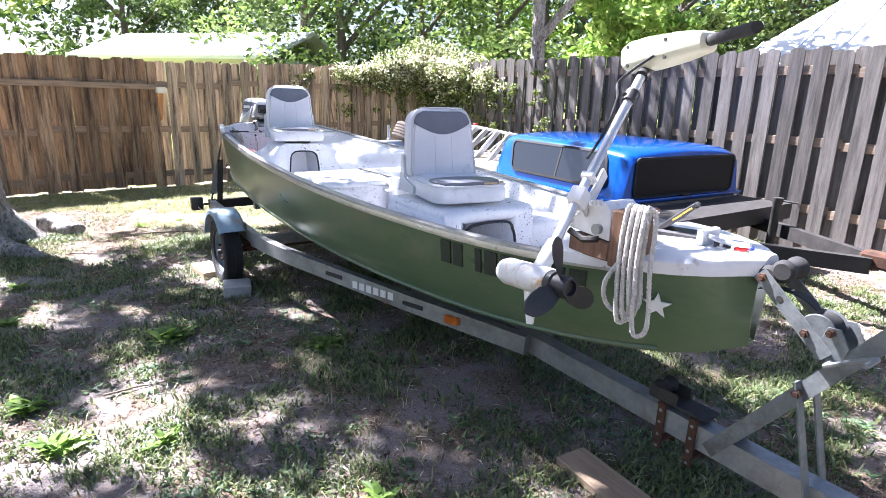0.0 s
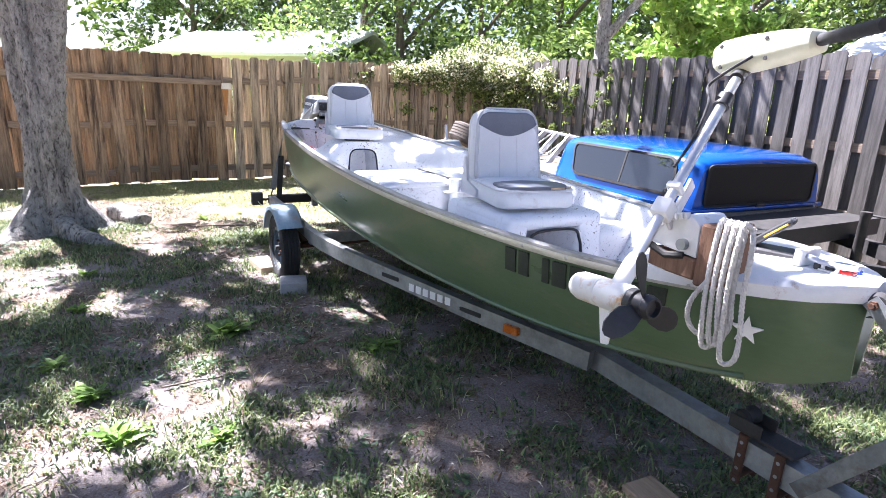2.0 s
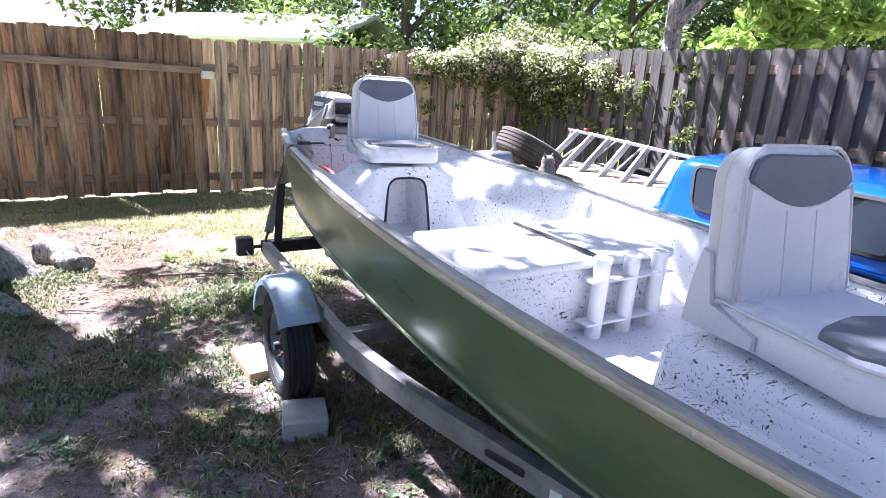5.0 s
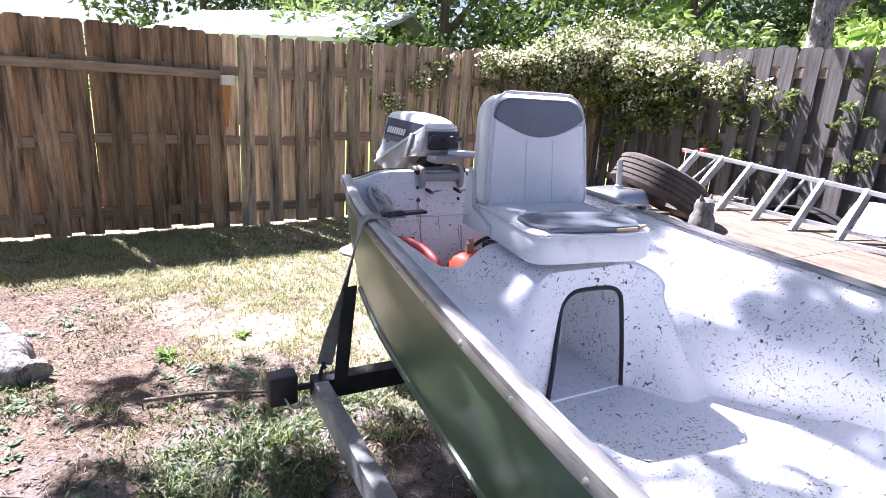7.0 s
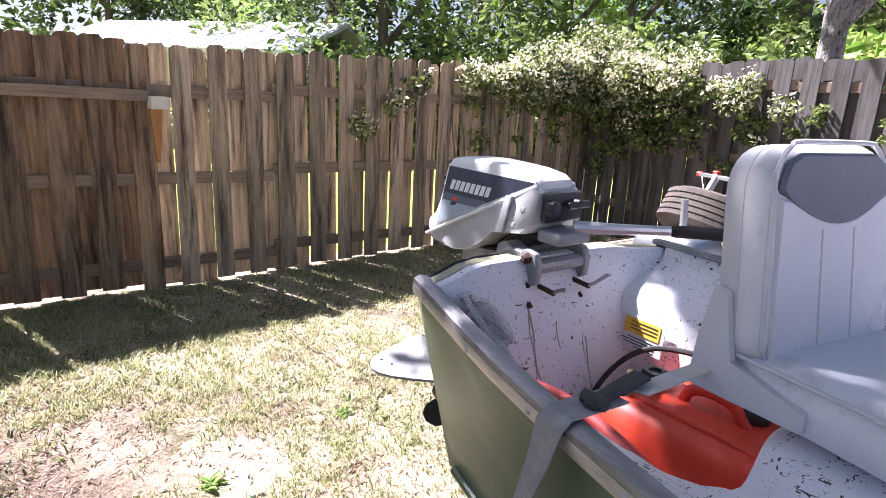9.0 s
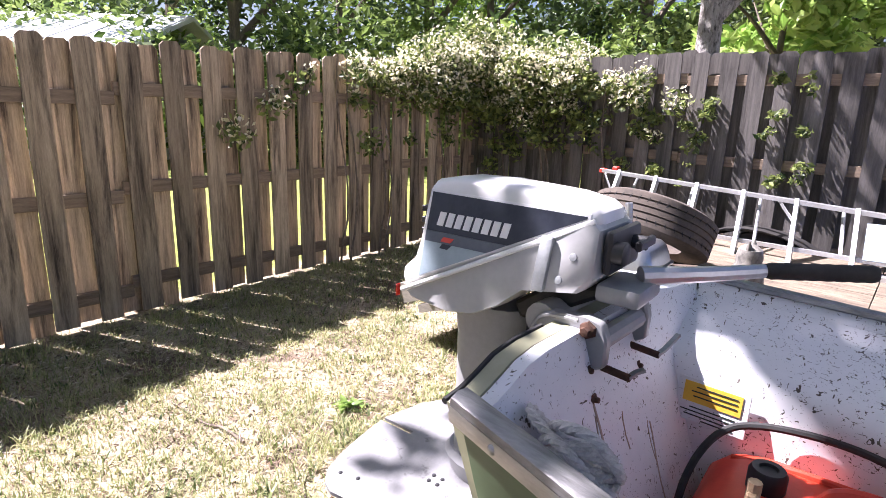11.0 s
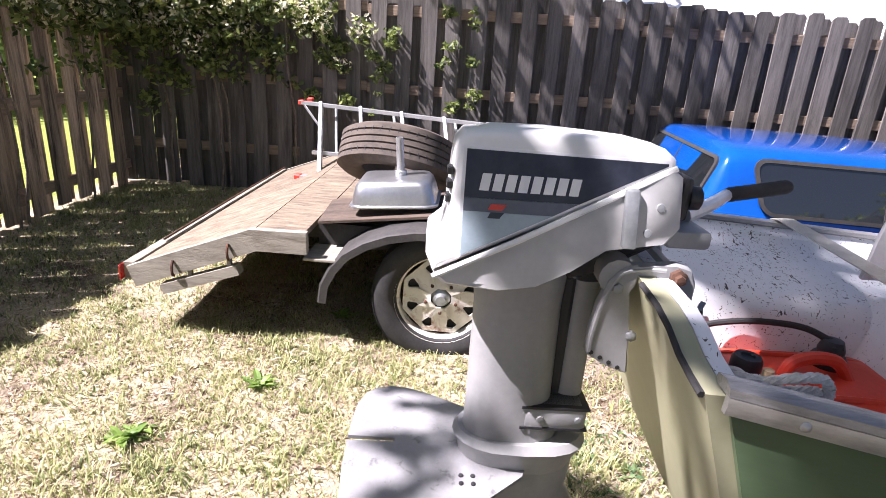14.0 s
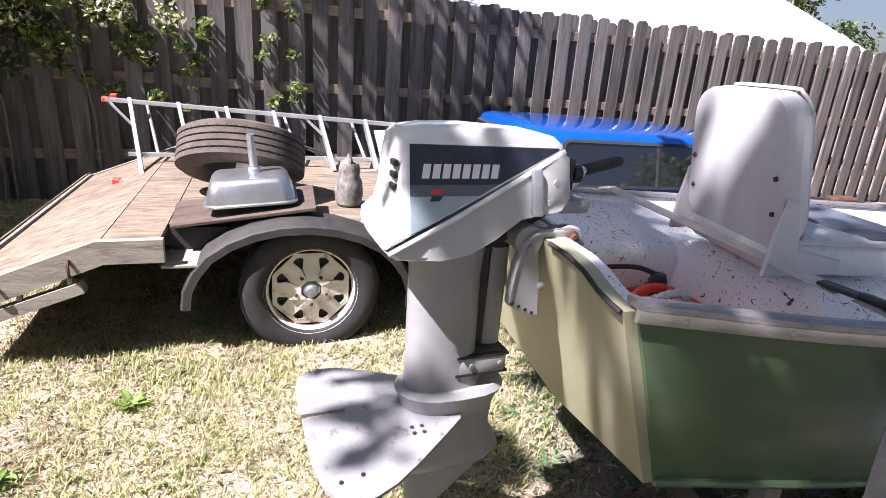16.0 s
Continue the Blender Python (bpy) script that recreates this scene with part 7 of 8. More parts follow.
# ---- loose things in the boat ----
def build_fuel_tank():
    root = thing("fuel_tank", "red plastic fuel tank with black caps in the stern well", "fuel tank", BOAT @ pose(-0.06, -0.165, 0.592, 0, 0, 3) @ Matrix.Diagonal((1, 1, 1.15, 1)))
    bm = bmesh.new()
    rings = []
    for z, k, d in ((0.0, 0.94, 0), (0.015, 0.985, 0), (0.04, 1.0, 0), (0.115, 1.0, 0), (0.15, 0.97, 0), (0.175, 0.90, 0.005), (0.19, 0.78, 0.01), (0.196, 0.60, 0.012), (0.198, 0.3, 0.012)):
        rings.append([(x * k, y * k + d, z) for x, y in rounded(0.33, 0.53, 0.07, 6)])
    loft(bm, rings)
    bmesh.ops.recalc_face_normals(bm, faces=bm.faces)
    part("body", bm, tank_red, root, "red moulded tank", 50)
    for x in (-0.10, 0.10):
        bm = bmesh.new()
        tube(bm, smooth_path([(x, -0.22, 0.178), (x * 0.95, -0.1, 0.196), (x * 0.95, 0.1, 0.196), (x, 0.22, 0.18)], 4), 0.008, 8)
        part("rib", bm, tank_red, root)
    bm = bmesh.new()
    tube(bm, smooth_path([(0.0, -0.06, 0.185), (0.0, -0.045, 0.222), (0.0, 0.0, 0.238), (0.0, 0.06, 0.232), (0.0, 0.10, 0.19)], 4), 0.014, 10)
    part("handle", bm, tank_red, root, "red moulded carrying handle")

    def knob(x, y, r, z0, z1):
        b = bmesh.new()
        lathe(b, [(r * 0.9, z0), (r, z0 + 0.012), (r, z1 - 0.008), (r * 0.86, z1), (r * 0.5, z1), (r * 0.45, z1 - 0.005), (0.001, z1 - 0.005)], 20, Matrix.Translation((x, y, 0)))
        return b
    part("cap", knob(-0.005, -0.145, 0.034, 0.18, 0.232), black_plastic, root, "black screw cap")
    out = part("outlet", knob(-0.06, 0.085, 0.040, 0.18, 0.222), black_plastic, root, "black outlet fitting")
    bm = bmesh.new()
    lathe(bm, [(0.028, 0.222), (0.03, 0.235), (0.022, 0.255), (0.001, 0.258)], 14, Matrix.Translation((-0.06, 0.085, 0)))
    box(bm, (-0.085, 0.07, 0.235), (-0.035, 0.10, 0.25), 0.004)
    part("outlet_valve", bm, black_plastic, out)
    bm = bmesh.new()
    box(bm, (0.075, -0.165, 0.19), (0.11, -0.145, 0.235), 0.004)
    tube(bm, [(0.092, -0.155, 0.18), (0.092, -0.155, 0.25)], 0.012, 8)
    part("tag", bm, foam_tan, root, "brass padlock tag")
    bm = bmesh.new()
    tube(bm, smooth_path([(-0.06, 0.085, 0.25), (-0.10, 0.02, 0.265), (-0.135, -0.10, 0.255), (-0.12, -0.22, 0.235), (-0.04, -0.27, 0.20), (0.06, -0.28, 0.13), (0.12, -0.25, 0.03)], 6), 0.0075, 8)
    part("fuel_hose", bm, rubber, root, "black fuel hose")
    bm = bmesh.new()
    tube(bm, smooth_path([(0.30, -0.50, 0.84), (0.285, -0.42, 0.855), (0.262, -0.33, 0.852), (0.252, -0.24, 0.835), (0.255, -0.14, 0.815), (0.268, -0.05, 0.79), (0.27, 0.005, 0.74), (0.25, 0.01, 0.66), (0.20, -0.03, 0.61)], 6), 0.0165, 12)
    solid("red_hose", bm, hose_red, "thick red hose leaning on the edge of the stern well", "hose", BOAT)


build_fuel_tank()


def build_stern_rope():
    root = thing("stern_rope", "coil of white twisted rope lying in the stern corner", "rope", BOAT)
    rnd = random.Random(8)
    for k in range(8):
        bm = bmesh.new()
        pts = []
        cx, cy, ra, rb = 0.378 + rnd.uniform(-0.02, 0.02), -0.495 + rnd.uniform(-0.025, 0.025), rnd.uniform(0.025, 0.05), rnd.uniform(0.03, 0.065)
        for j in range(10):
            a = 2 * math.pi * j / 8.5 + k * 1.9
            x, y = cx + ra * math.cos(a), cy + rb * math.sin(a)
            rest = at(y, SHEER_Z) - 0.045 - max(0.0, at(y, SHEER_X) - 0.06 - x) * 0.9
            pts.append((x, y, rest + 0.018 + 0.009 * k + 0.012 * math.sin(a * 2 + k)))
        rope_strand(bm, pts, 0.0085)
        part("coil", bm, rope_white, root)


build_stern_rope()


def build_strap():
    """The tie-down: over both gunwales, across the boat, down to the trailer."""
    root = thing("tie_down_strap", "pale webbing tie-down strap with a black ratchet across the stern", "strap", BOAT)
    y = -0.02
    gx, gz = at(y, SHEER_X), at(y, SHEER_Z)
    bm = bmesh.new()
    tube(bm, [(-gx - 0.018, y + 0.01, gz - 0.1), (-gx - 0.012, y, gz + 0.018), (-gx + 0.03, y, gz + 0.026), (0.12, y - 0.02, gz + 0.02), (0.42, y - 0.03, gz + 0.018)], 0.01, 4, flat=(0.022, 0.0015))
    part("webbing", bm, strap_pale, root, "sun-bleached webbing")
    bm = bmesh.new()
    ribbon(bm, [(0.47, y - 0.035, gz + 0.022), (gx + 0.0, y - 0.045, gz + 0.022), (gx + 0.02, y - 0.045, gz + 0.008), (gx + 0.03, y - 0.05, gz - 0.05), (0.655, -0.10, 0.80), (0.685, -0.135, 0.62), (0.705, -0.155, 0.50)],
           [(0, 1, 0), (0, 1, 0), (0, 1, 0), (0.25, 1, 0), (0.7, 0.8, 0.1), (1, 0.1, 0.1), (1, -0.4, 0.1)], 0.027)
    part("webbing", bm, strap_grey, root, "grey webbing")
    bm = bmesh.new()
    tube(bm, [(-gx - 0.018, y + 0.01, gz - 0.1), (-0.73, y + 0.02, 0.5)], 0.01, 4, flat=(0.022, 0.0015))
    part("webbing", bm, strap_grey, root, "grey webbing")
    m = Matrix.Translation((0.49, y - 0.035, gz + 0.03)) @ Matrix.Rotation(radians(8), 4, "Z") @ Matrix.Diagonal((0.85, 0.75, 0.7, 1))
    bm = bmesh.new()
    box(bm, (-0.13, -0.025, -0.008), (-0.02, 0.025, 0.006), 0.004, m)
    box(bm, (-0.03, -0.018, -0.012), (0.07, 0.018, 0.014), 0.006, m)
    tube(bm, [m @ Vector((0.05, -0.028, 0.006)), m @ Vector((0.05, 0.028, 0.006))], 0.012, 8)
    part("ratchet", bm, black_plastic, root, "black ratchet handle")
    bm = bmesh.new()
    tube(bm, [(0.705, -0.155, 0.51), (0.72, -0.16, 0.46), (0.72, -0.15, 0.43)], 0.007, 6)
    tube(bm, [(0.71, -0.185, 0.505), (0.71, -0.125, 0.505)], 0.006, 6)
    part("hook", bm, steel_black, root, "black steel hook")
    bm = bmesh.new()
    ribbon(bm, [(0.665, -0.10, 0.40), (0.655, -0.09, 0.60), (0.64, -0.075, 0.82)], [(1, -0.4, 0), (1, -0.1, 0), (1, 0.2, 0)], 0.024)
    part("webbing_tail", bm, steel_black, root, "loose webbing tail")


build_strap()


def build_stern_details():
    # capacity plate on the far inner side, with its bars
    y, z = -0.455, 0.875
    gx = at(y, SHEER_X)
    m = BOAT @ Matrix.Translation((-0.192, y, z)) @ Matrix(((0.0, -0.1, 0.995, 0), (-1, 0.0, 0, 0), (0, 0.995, 0.1, 0), (0, 0, 0, 1)))
    root = thing("capacity_plate", "yellow and silver boat capacity plate with printed bars", "label", m)
    bm = bmesh.new()
    box(bm, (-0.075, -0.05, 0.0), (0.075, 0.05, 0.003), 0.001)
    part("plate", bm, liner_plain, root)
    bm = bmesh.new()
    box(bm, (-0.06, -0.004, 0.003), (0.06, 0.042, 0.005))
    yel = part("yellow_field", bm, label_yellow, root, "yellow field")
    for k, (w, zz) in enumerate(((0.09, 0.036), (0.10, 0.024), (0.095, 0.012), (0.1, -0.018), (0.12, -0.028), (0.11, -0.038), (0.07, -0.047))):
        b = bmesh.new()
        box(b, (-0.052, zz * 0.9 - 0.0013, 0.005 if zz > 0 else 0.003), (-0.052 + w * 0.95, zz * 0.9 + 0.0013, 0.0062 if zz > 0 else 0.0042))
        part("bar", b, letter_dark, yel if zz > 0 else root)
    # rusty through-bolts under the motor
    for x, zs in ((0.168, (1.04, 0.989)), (-0.03, (0.989,))):
        for z in zs:
            bm = bmesh.new()
            yy = raked(-0.608, z)
            lathe(bm, [(0.011, 0), (0.010, 0.004), (0.006, 0.006), (0.005, 0.013), (0.001, 0.013)], 6, Matrix.Translation((x, yy, z)) @ Matrix.Rotation(-math.pi / 2, 4, "X"))
            solid("transom_bolt", bm, rusty, "rusty through-bolt in the transom", "bolt", BOAT)
    # rust that has run down the inner face of the transom
    rust_run = surface("rust_run", (0.26, 0.17, 0.11), (0.46, 0.39, 0.32), scale=20, fine=90, stretch=(1, 1, 0.3), rough=0.7, bump=0.1)
    for x, z0, z1, w in ((0.168, 1.02, 0.80, 0.007), (0.174, 0.96, 0.72, 0.004), (-0.03, 1.0, 0.70, 0.006), (-0.022, 1.0, 0.80, 0.003), (0.075, 1.03, 0.86, 0.004)):
        bm = bmesh.new()
        zs = [z0 + (z1 - z0) * k / 6 for k in range(7)]
        ribbon(bm, [(x + 0.004 * math.sin(k * 1.7), raked(-0.608, z) + 0.0012, z) for k, z in enumerate(zs)], [(1, 0, 0)] * 7, w * 0.4, 0.0008)
        part("rust_streak", bm, rust_run, boat, "brown rust streak")


build_stern_details()


# ---- on the ground ----
def lie(x, y, dz=0.0):
    return Matrix.Translation((x, y, ground_z(x, y) + dz))


bm = bmesh.new()
box(bm, (-0.095, -0.10, 0.0), (0.095, 0.10, 0.13), 0.014, seg=2)
for v in bm.verts:
    v.co += Vector((noise.noise(v.co * 9), noise.noise(v.co * 9 + Vector((5, 0, 0))), 0)) * 0.012
solid("concrete_block", bm, concrete, "rough grey concrete block in front of the trailer wheel", "block", (BOAT @ pose(0.885, 1.215, 0, 0, 0, -14)) @ Matrix.Translation((0, 0, -0.05)))
bm = bmesh.new()
box(bm, (-0.08, -0.16, 0.0), (0.08, 0.16, 0.085), 0.004)
solid("wood_block", bm, pale_wood, "pale sawn wood block behind the trailer wheel", "block", (BOAT @ pose(0.955, 0.57, 0, 0, 0, 6)) @ Matrix.Translation((0, 0, -0.05)))
bm = bmesh.new()
box(bm, (-0.075, -0.42, 0.0), (0.075, 0.42, 0.038), 0.005)
solid("loose_plank", bm, plank_wood, "weathered loose plank lying on the grass", "plank", Matrix.Translation((0.70, 1.66, 0.002)) @ Matrix.Rotation(radians(30), 4, "Z"))


def build_log():
    bm = bmesh.new()
    pts = [(-0.24, 0, 0.06), (-0.12, 0.02, 0.075), (0.0, 0.0, 0.07), (0.12, -0.03, 0.06), (0.22, -0.02, 0.05)]
    limb(bm, pts, 0.105, 0.06, 18, 0.012, 4)
    for v in bm.verts:
        v.co += Vector((0, noise.noise(v.co * 8), noise.noise(v.co * 8 + Vector((3, 1, 0))))) * 0.05
    solid("log", bm, bark, "short rough piece of log near the tree roots", "log", lie(-3.98, 5.75) @ Matrix.Rotation(radians(-20), 4, "Z"), angle=60)


build_log()


# ---- flatbed trailer by the side fence ----
TR = YARD @ frame_of(-1.78, 8.38, 0.56, -0.828)
deck_wood = surface("deck_wood", (0.055, 0.042, 0.030), (0.27, 0.215, 0.150), scale=9, fine=70, stretch=(3, 0.6, 3), rough=0.9, bump=0.35, vary=0.12, stain=(0.10, 0.07, 0.05), stain_scale=2, stain_amount=0.3)
edge_grey = surface("edge_grey", (0.17, 0.155, 0.125), (0.34, 0.315, 0.26), scale=6, fine=50, stretch=(4, 0.7, 4), rough=0.85, bump=0.4, stain=(0.14, 0.12, 0.09), stain_scale=4, stain_amount=0.35)
cap_blue = surface("cap_blue", (0.002, 0.075, 0.40), (0.003, 0.105, 0.50), scale=2, fine=30, rough=0.12, rough2=0.2, bump=0.0, coat=0.9, metal=0.35)
tyre_brown = surface("tyre_brown", (0.055, 0.047, 0.040), (0.13, 0.105, 0.085), scale=10, fine=60, rough=0.9, bump=0.3)
steel_sink = surface("steel_sink", (0.42, 0.43, 0.44), (0.58, 0.59, 0.60), scale=5, fine=60, rough=0.25, metal=0.9, bump=0.05)
rim_cream = surface("rim_cream", (0.58, 0.55, 0.48), (0.72, 0.69, 0.62), scale=8, fine=60, rough=0.45, bump=0.1, stain=(0.25, 0.11, 0.04), stain_scale=9, stain_amount=0.22)
owl_grey = surface("owl_grey", (0.03, 0.03, 0.03), (0.30, 0.28, 0.24), scale=22, fine=60, stretch=(1, 1, 0.6), rough=0.6, bump=0.4, spread=0.5)


def dark_glass(name, tint, ior, rough):
    mt = bpy.data.materials.new(name)
    mt.use_nodes = True
    b = mt.node_tree.nodes["Principled BSDF"]
    b.inputs["Base Color"].default_value = (*tint, 1)
    b.inputs["Roughness"].default_value = rough
    b.inputs["IOR"].default_value = ior
    return mt


tint_glass = dark_glass("tint_glass", (0.010, 0.012, 0.014), 1.9, 0.03)
smoked_glass = dark_glass("smoked_glass", (0.008, 0.009, 0.010), 1.3, 0.28)


def build_flatbed():
    root = thing("flatbed_trailer", "flatbed car trailer with a weathered plywood deck and white spoked wheels", "trailer", TR)

    def deck_z(y):
        return 0.35 + 0.245 * min(1.0, y / 0.62)
    # plywood sheets on the dovetail and the flat deck
    def sheet(x0, x1, y0, y1):
        bm = bmesh.new()
        loft(bm, [[(x0, y, deck_z(y) - 0.03), (x1, y, deck_z(y) - 0.03), (x1, y, deck_z(y)), (x0, y, deck_z(y))] for y in (y0, y1)])
        bmesh.ops.recalc_face_normals(bm, faces=bm.faces)
        part("deck_sheet", bm, deck_wood, root, angle=0)
    for x0, x1 in ((-2.44, -1.228), (-1.222, -0.03)):
        sheet(x0, x1, 0.0, 0.617)
        sheet(x0 if x0 < -2 else x0, x1, 0.623, 0.86)
    for x0, x1 in ((-2.2, -1.228), (-1.222, -0.27)):
        for y0, y1 in ((0.866, 2.3), (2.306, 3.74), (3.746, 4.98)):
            sheet(x0, x1, y0, y1)
    bm = bmesh.new()
    tube(bm, [(-0.004, 0.0, 0.30), (-0.004, 0.62, 0.545), (-0.004, 0.88, 0.55)], 0.01, 4, flat=(0.02, 0.055))
    part("side_board", bm, edge_grey, root, "weathered grey edge board")
    bm = bmesh.new()
    tube(bm, [(-2.47, 0.0, 0.30), (-2.47, 0.62, 0.545), (-2.47, 0.88, 0.55)], 0.01, 4, flat=(0.02, 0.055))
    part("side_board", bm, edge_grey, root, "weathered grey edge board")
    for x in (-0.25, -2.22):
        bm = bmesh.new()
        beam(bm, [(x, 0.88, 0.53), (x, 5.42, 0.53)], 0.06, 0.12)
        part("side_beam", bm, steel_black, root)
    bm = bmesh.new()
    beam(bm, [(-2.45, -0.03, 0.315), (-0.02, -0.03, 0.315)], 0.05, 0.09)
    part("tail_beam", bm, edge_grey, root)
    bm = bmesh.new()
    beam(bm, [(-2.25, 5.44, 0.53), (-0.22, 5.44, 0.53)], 0.07, 0.14)
    part("front_beam", bm, steel_black, root, "dark worn front beam")
    bm = bmesh.new()
    box(bm, (-2.2, 4.99, 0.555), (-0.27, 5.40, 0.592), 0.004)
    part("front_plate", bm, steel_black, root, "dark worn steel front plate")
    for x in (-0.03, -2.43):
        bm = bmesh.new()
        box(bm, (x - 0.045, -0.062, 0.275), (x + 0.045, -0.055, 0.355), 0.002)
        part("reflector", bm, lamp_red, root, "red reflector")
    bm = bmesh.new()
    tube(bm, [(-0.01, 0.15, 0.245), (-0.01, 0.54, 0.385)], 0.01, 4, flat=(0.03, 0.026))
    box(bm, (-0.02, 0.28, 0.27), (0.0, 0.30, 0.40))
    box(bm, (-0.02, 0.48, 0.34), (0.0, 0.50, 0.47))
    part("ramp_bracket", bm, edge_grey, root, "hanging board below the deck edge")
    for y in (0.22, 0.5):
        bm = bmesh.new()
        tube(bm, smooth_path([(0.018, y, deck_z(y) - 0.03), (0.035, y, deck_z(y) - 0.06), (0.03, y, deck_z(y) - 0.1), (0.018, y, deck_z(y) - 0.11)], 3), 0.007, 6)
        part("stake_hook", bm, rusty, root, "rusty tie hook")
    bm = bmesh.new()
    tube(bm, [(-0.35, -0.02, 0.375), (-1.4, -0.02, 0.38), (-2.44, -0.02, 0.375)], 0.006, 6)
    part("tail_rod", bm, rusty, root, "rusty rod along the tail edge")
    # main rails, axle, wheels, fenders
    for x in (-0.55, -1.9):
        bm = bmesh.new()
        beam(bm, [(x, 0.1, 0.28), (x, 0.62, 0.46), (x, 5.4, 0.46)], 0.06, 0.11)
        part("chassis_rail", bm, steel_black, root)
    bm = bmesh.new()
    tube(bm, [(-2.3, 1.55, 0.31), (-0.12, 1.55, 0.31)], 0.035, 10)
    part("axle", bm, steel_black, root)
    for sx, x in ((1, -0.105), (-1, -2.335)):
        m = Matrix.Translation((x, 1.54, 0.30)) @ Matrix.Rotation(sx * math.pi / 2, 4, "Y")
        build_wheel(root, m, 0.348, 0.185, 0.228, rim_cream, spokes=8)
        bm = bmesh.new()
        rings = []
        for k in range(15):
            a = radians(-8 + 190 * k / 14)
            r = 0.385
            c = Vector((x, 1.50 + r * 1.5 * math.cos(a) * (1.0 if abs(math.cos(a)) < 0.8 else 0.98), 0.26 + r * 1.04 * math.sin(a)))
            o = Vector((0, math.cos(a), math.sin(a)))
            prof = [(-0.13, 0.0), (-0.13, 0.008), (0.10, 0.008), (0.118, -0.004), (0.12, -0.04), (0.115, -0.04), (0.112, -0.006), (0.098, 0.0)]
            rings.append([c + Vector((sx * px, 0, 0)) + o * d for px, d in prof])
        loft(bm, rings)
        bmesh.ops.recalc_face_normals(bm, faces=bm.faces)
        part("fender", bm, steel_black, root, "bent dark steel fender with chipped paint")
        bm = bmesh.new()
        box(bm, (x - 0.12, 0.86, 0.46), (x + 0.11, 1.02, 0.475), 0.003)
        part("fender_step", bm, edge_grey, root)
    # tongue, jack, coupler
    for sx in (1, -1):
        bm = bmesh.new()
        beam(bm, [(-1.235 + sx * 0.85, 5.0, 0.44), (-1.235 + sx * 0.06, 6.5, 0.44)], 0.06, 0.11)
        part("tongue_beam", bm, steel_black, root)
    bm = bmesh.new()
    box(bm, (-1.30, 6.42, 0.42), (-1.17, 6.72, 0.53), 0.02)
    part("coupler", bm, rusty, root)
    bm = bmesh.new()
    lathe(bm, [(0.035, 0.0), (0.035, 0.45), (0.04, 0.46), (0.04, 0.5), (0.001, 0.5)], 14, Matrix.Translation((-1.65, 5.62, 0.22)))
    tube(bm, [(-1.65, 5.62, 0.70), (-1.65, 5.78, 0.70), (-1.65, 5.8, 0.66)], 0.009, 6)
    tube(bm, [(-1.65, 5.62, 0.0), (-1.65, 5.62, 0.25)], 0.022, 8)
    part("jack", bm, steel_black, root, "black tongue jack")
    return root


build_flatbed()


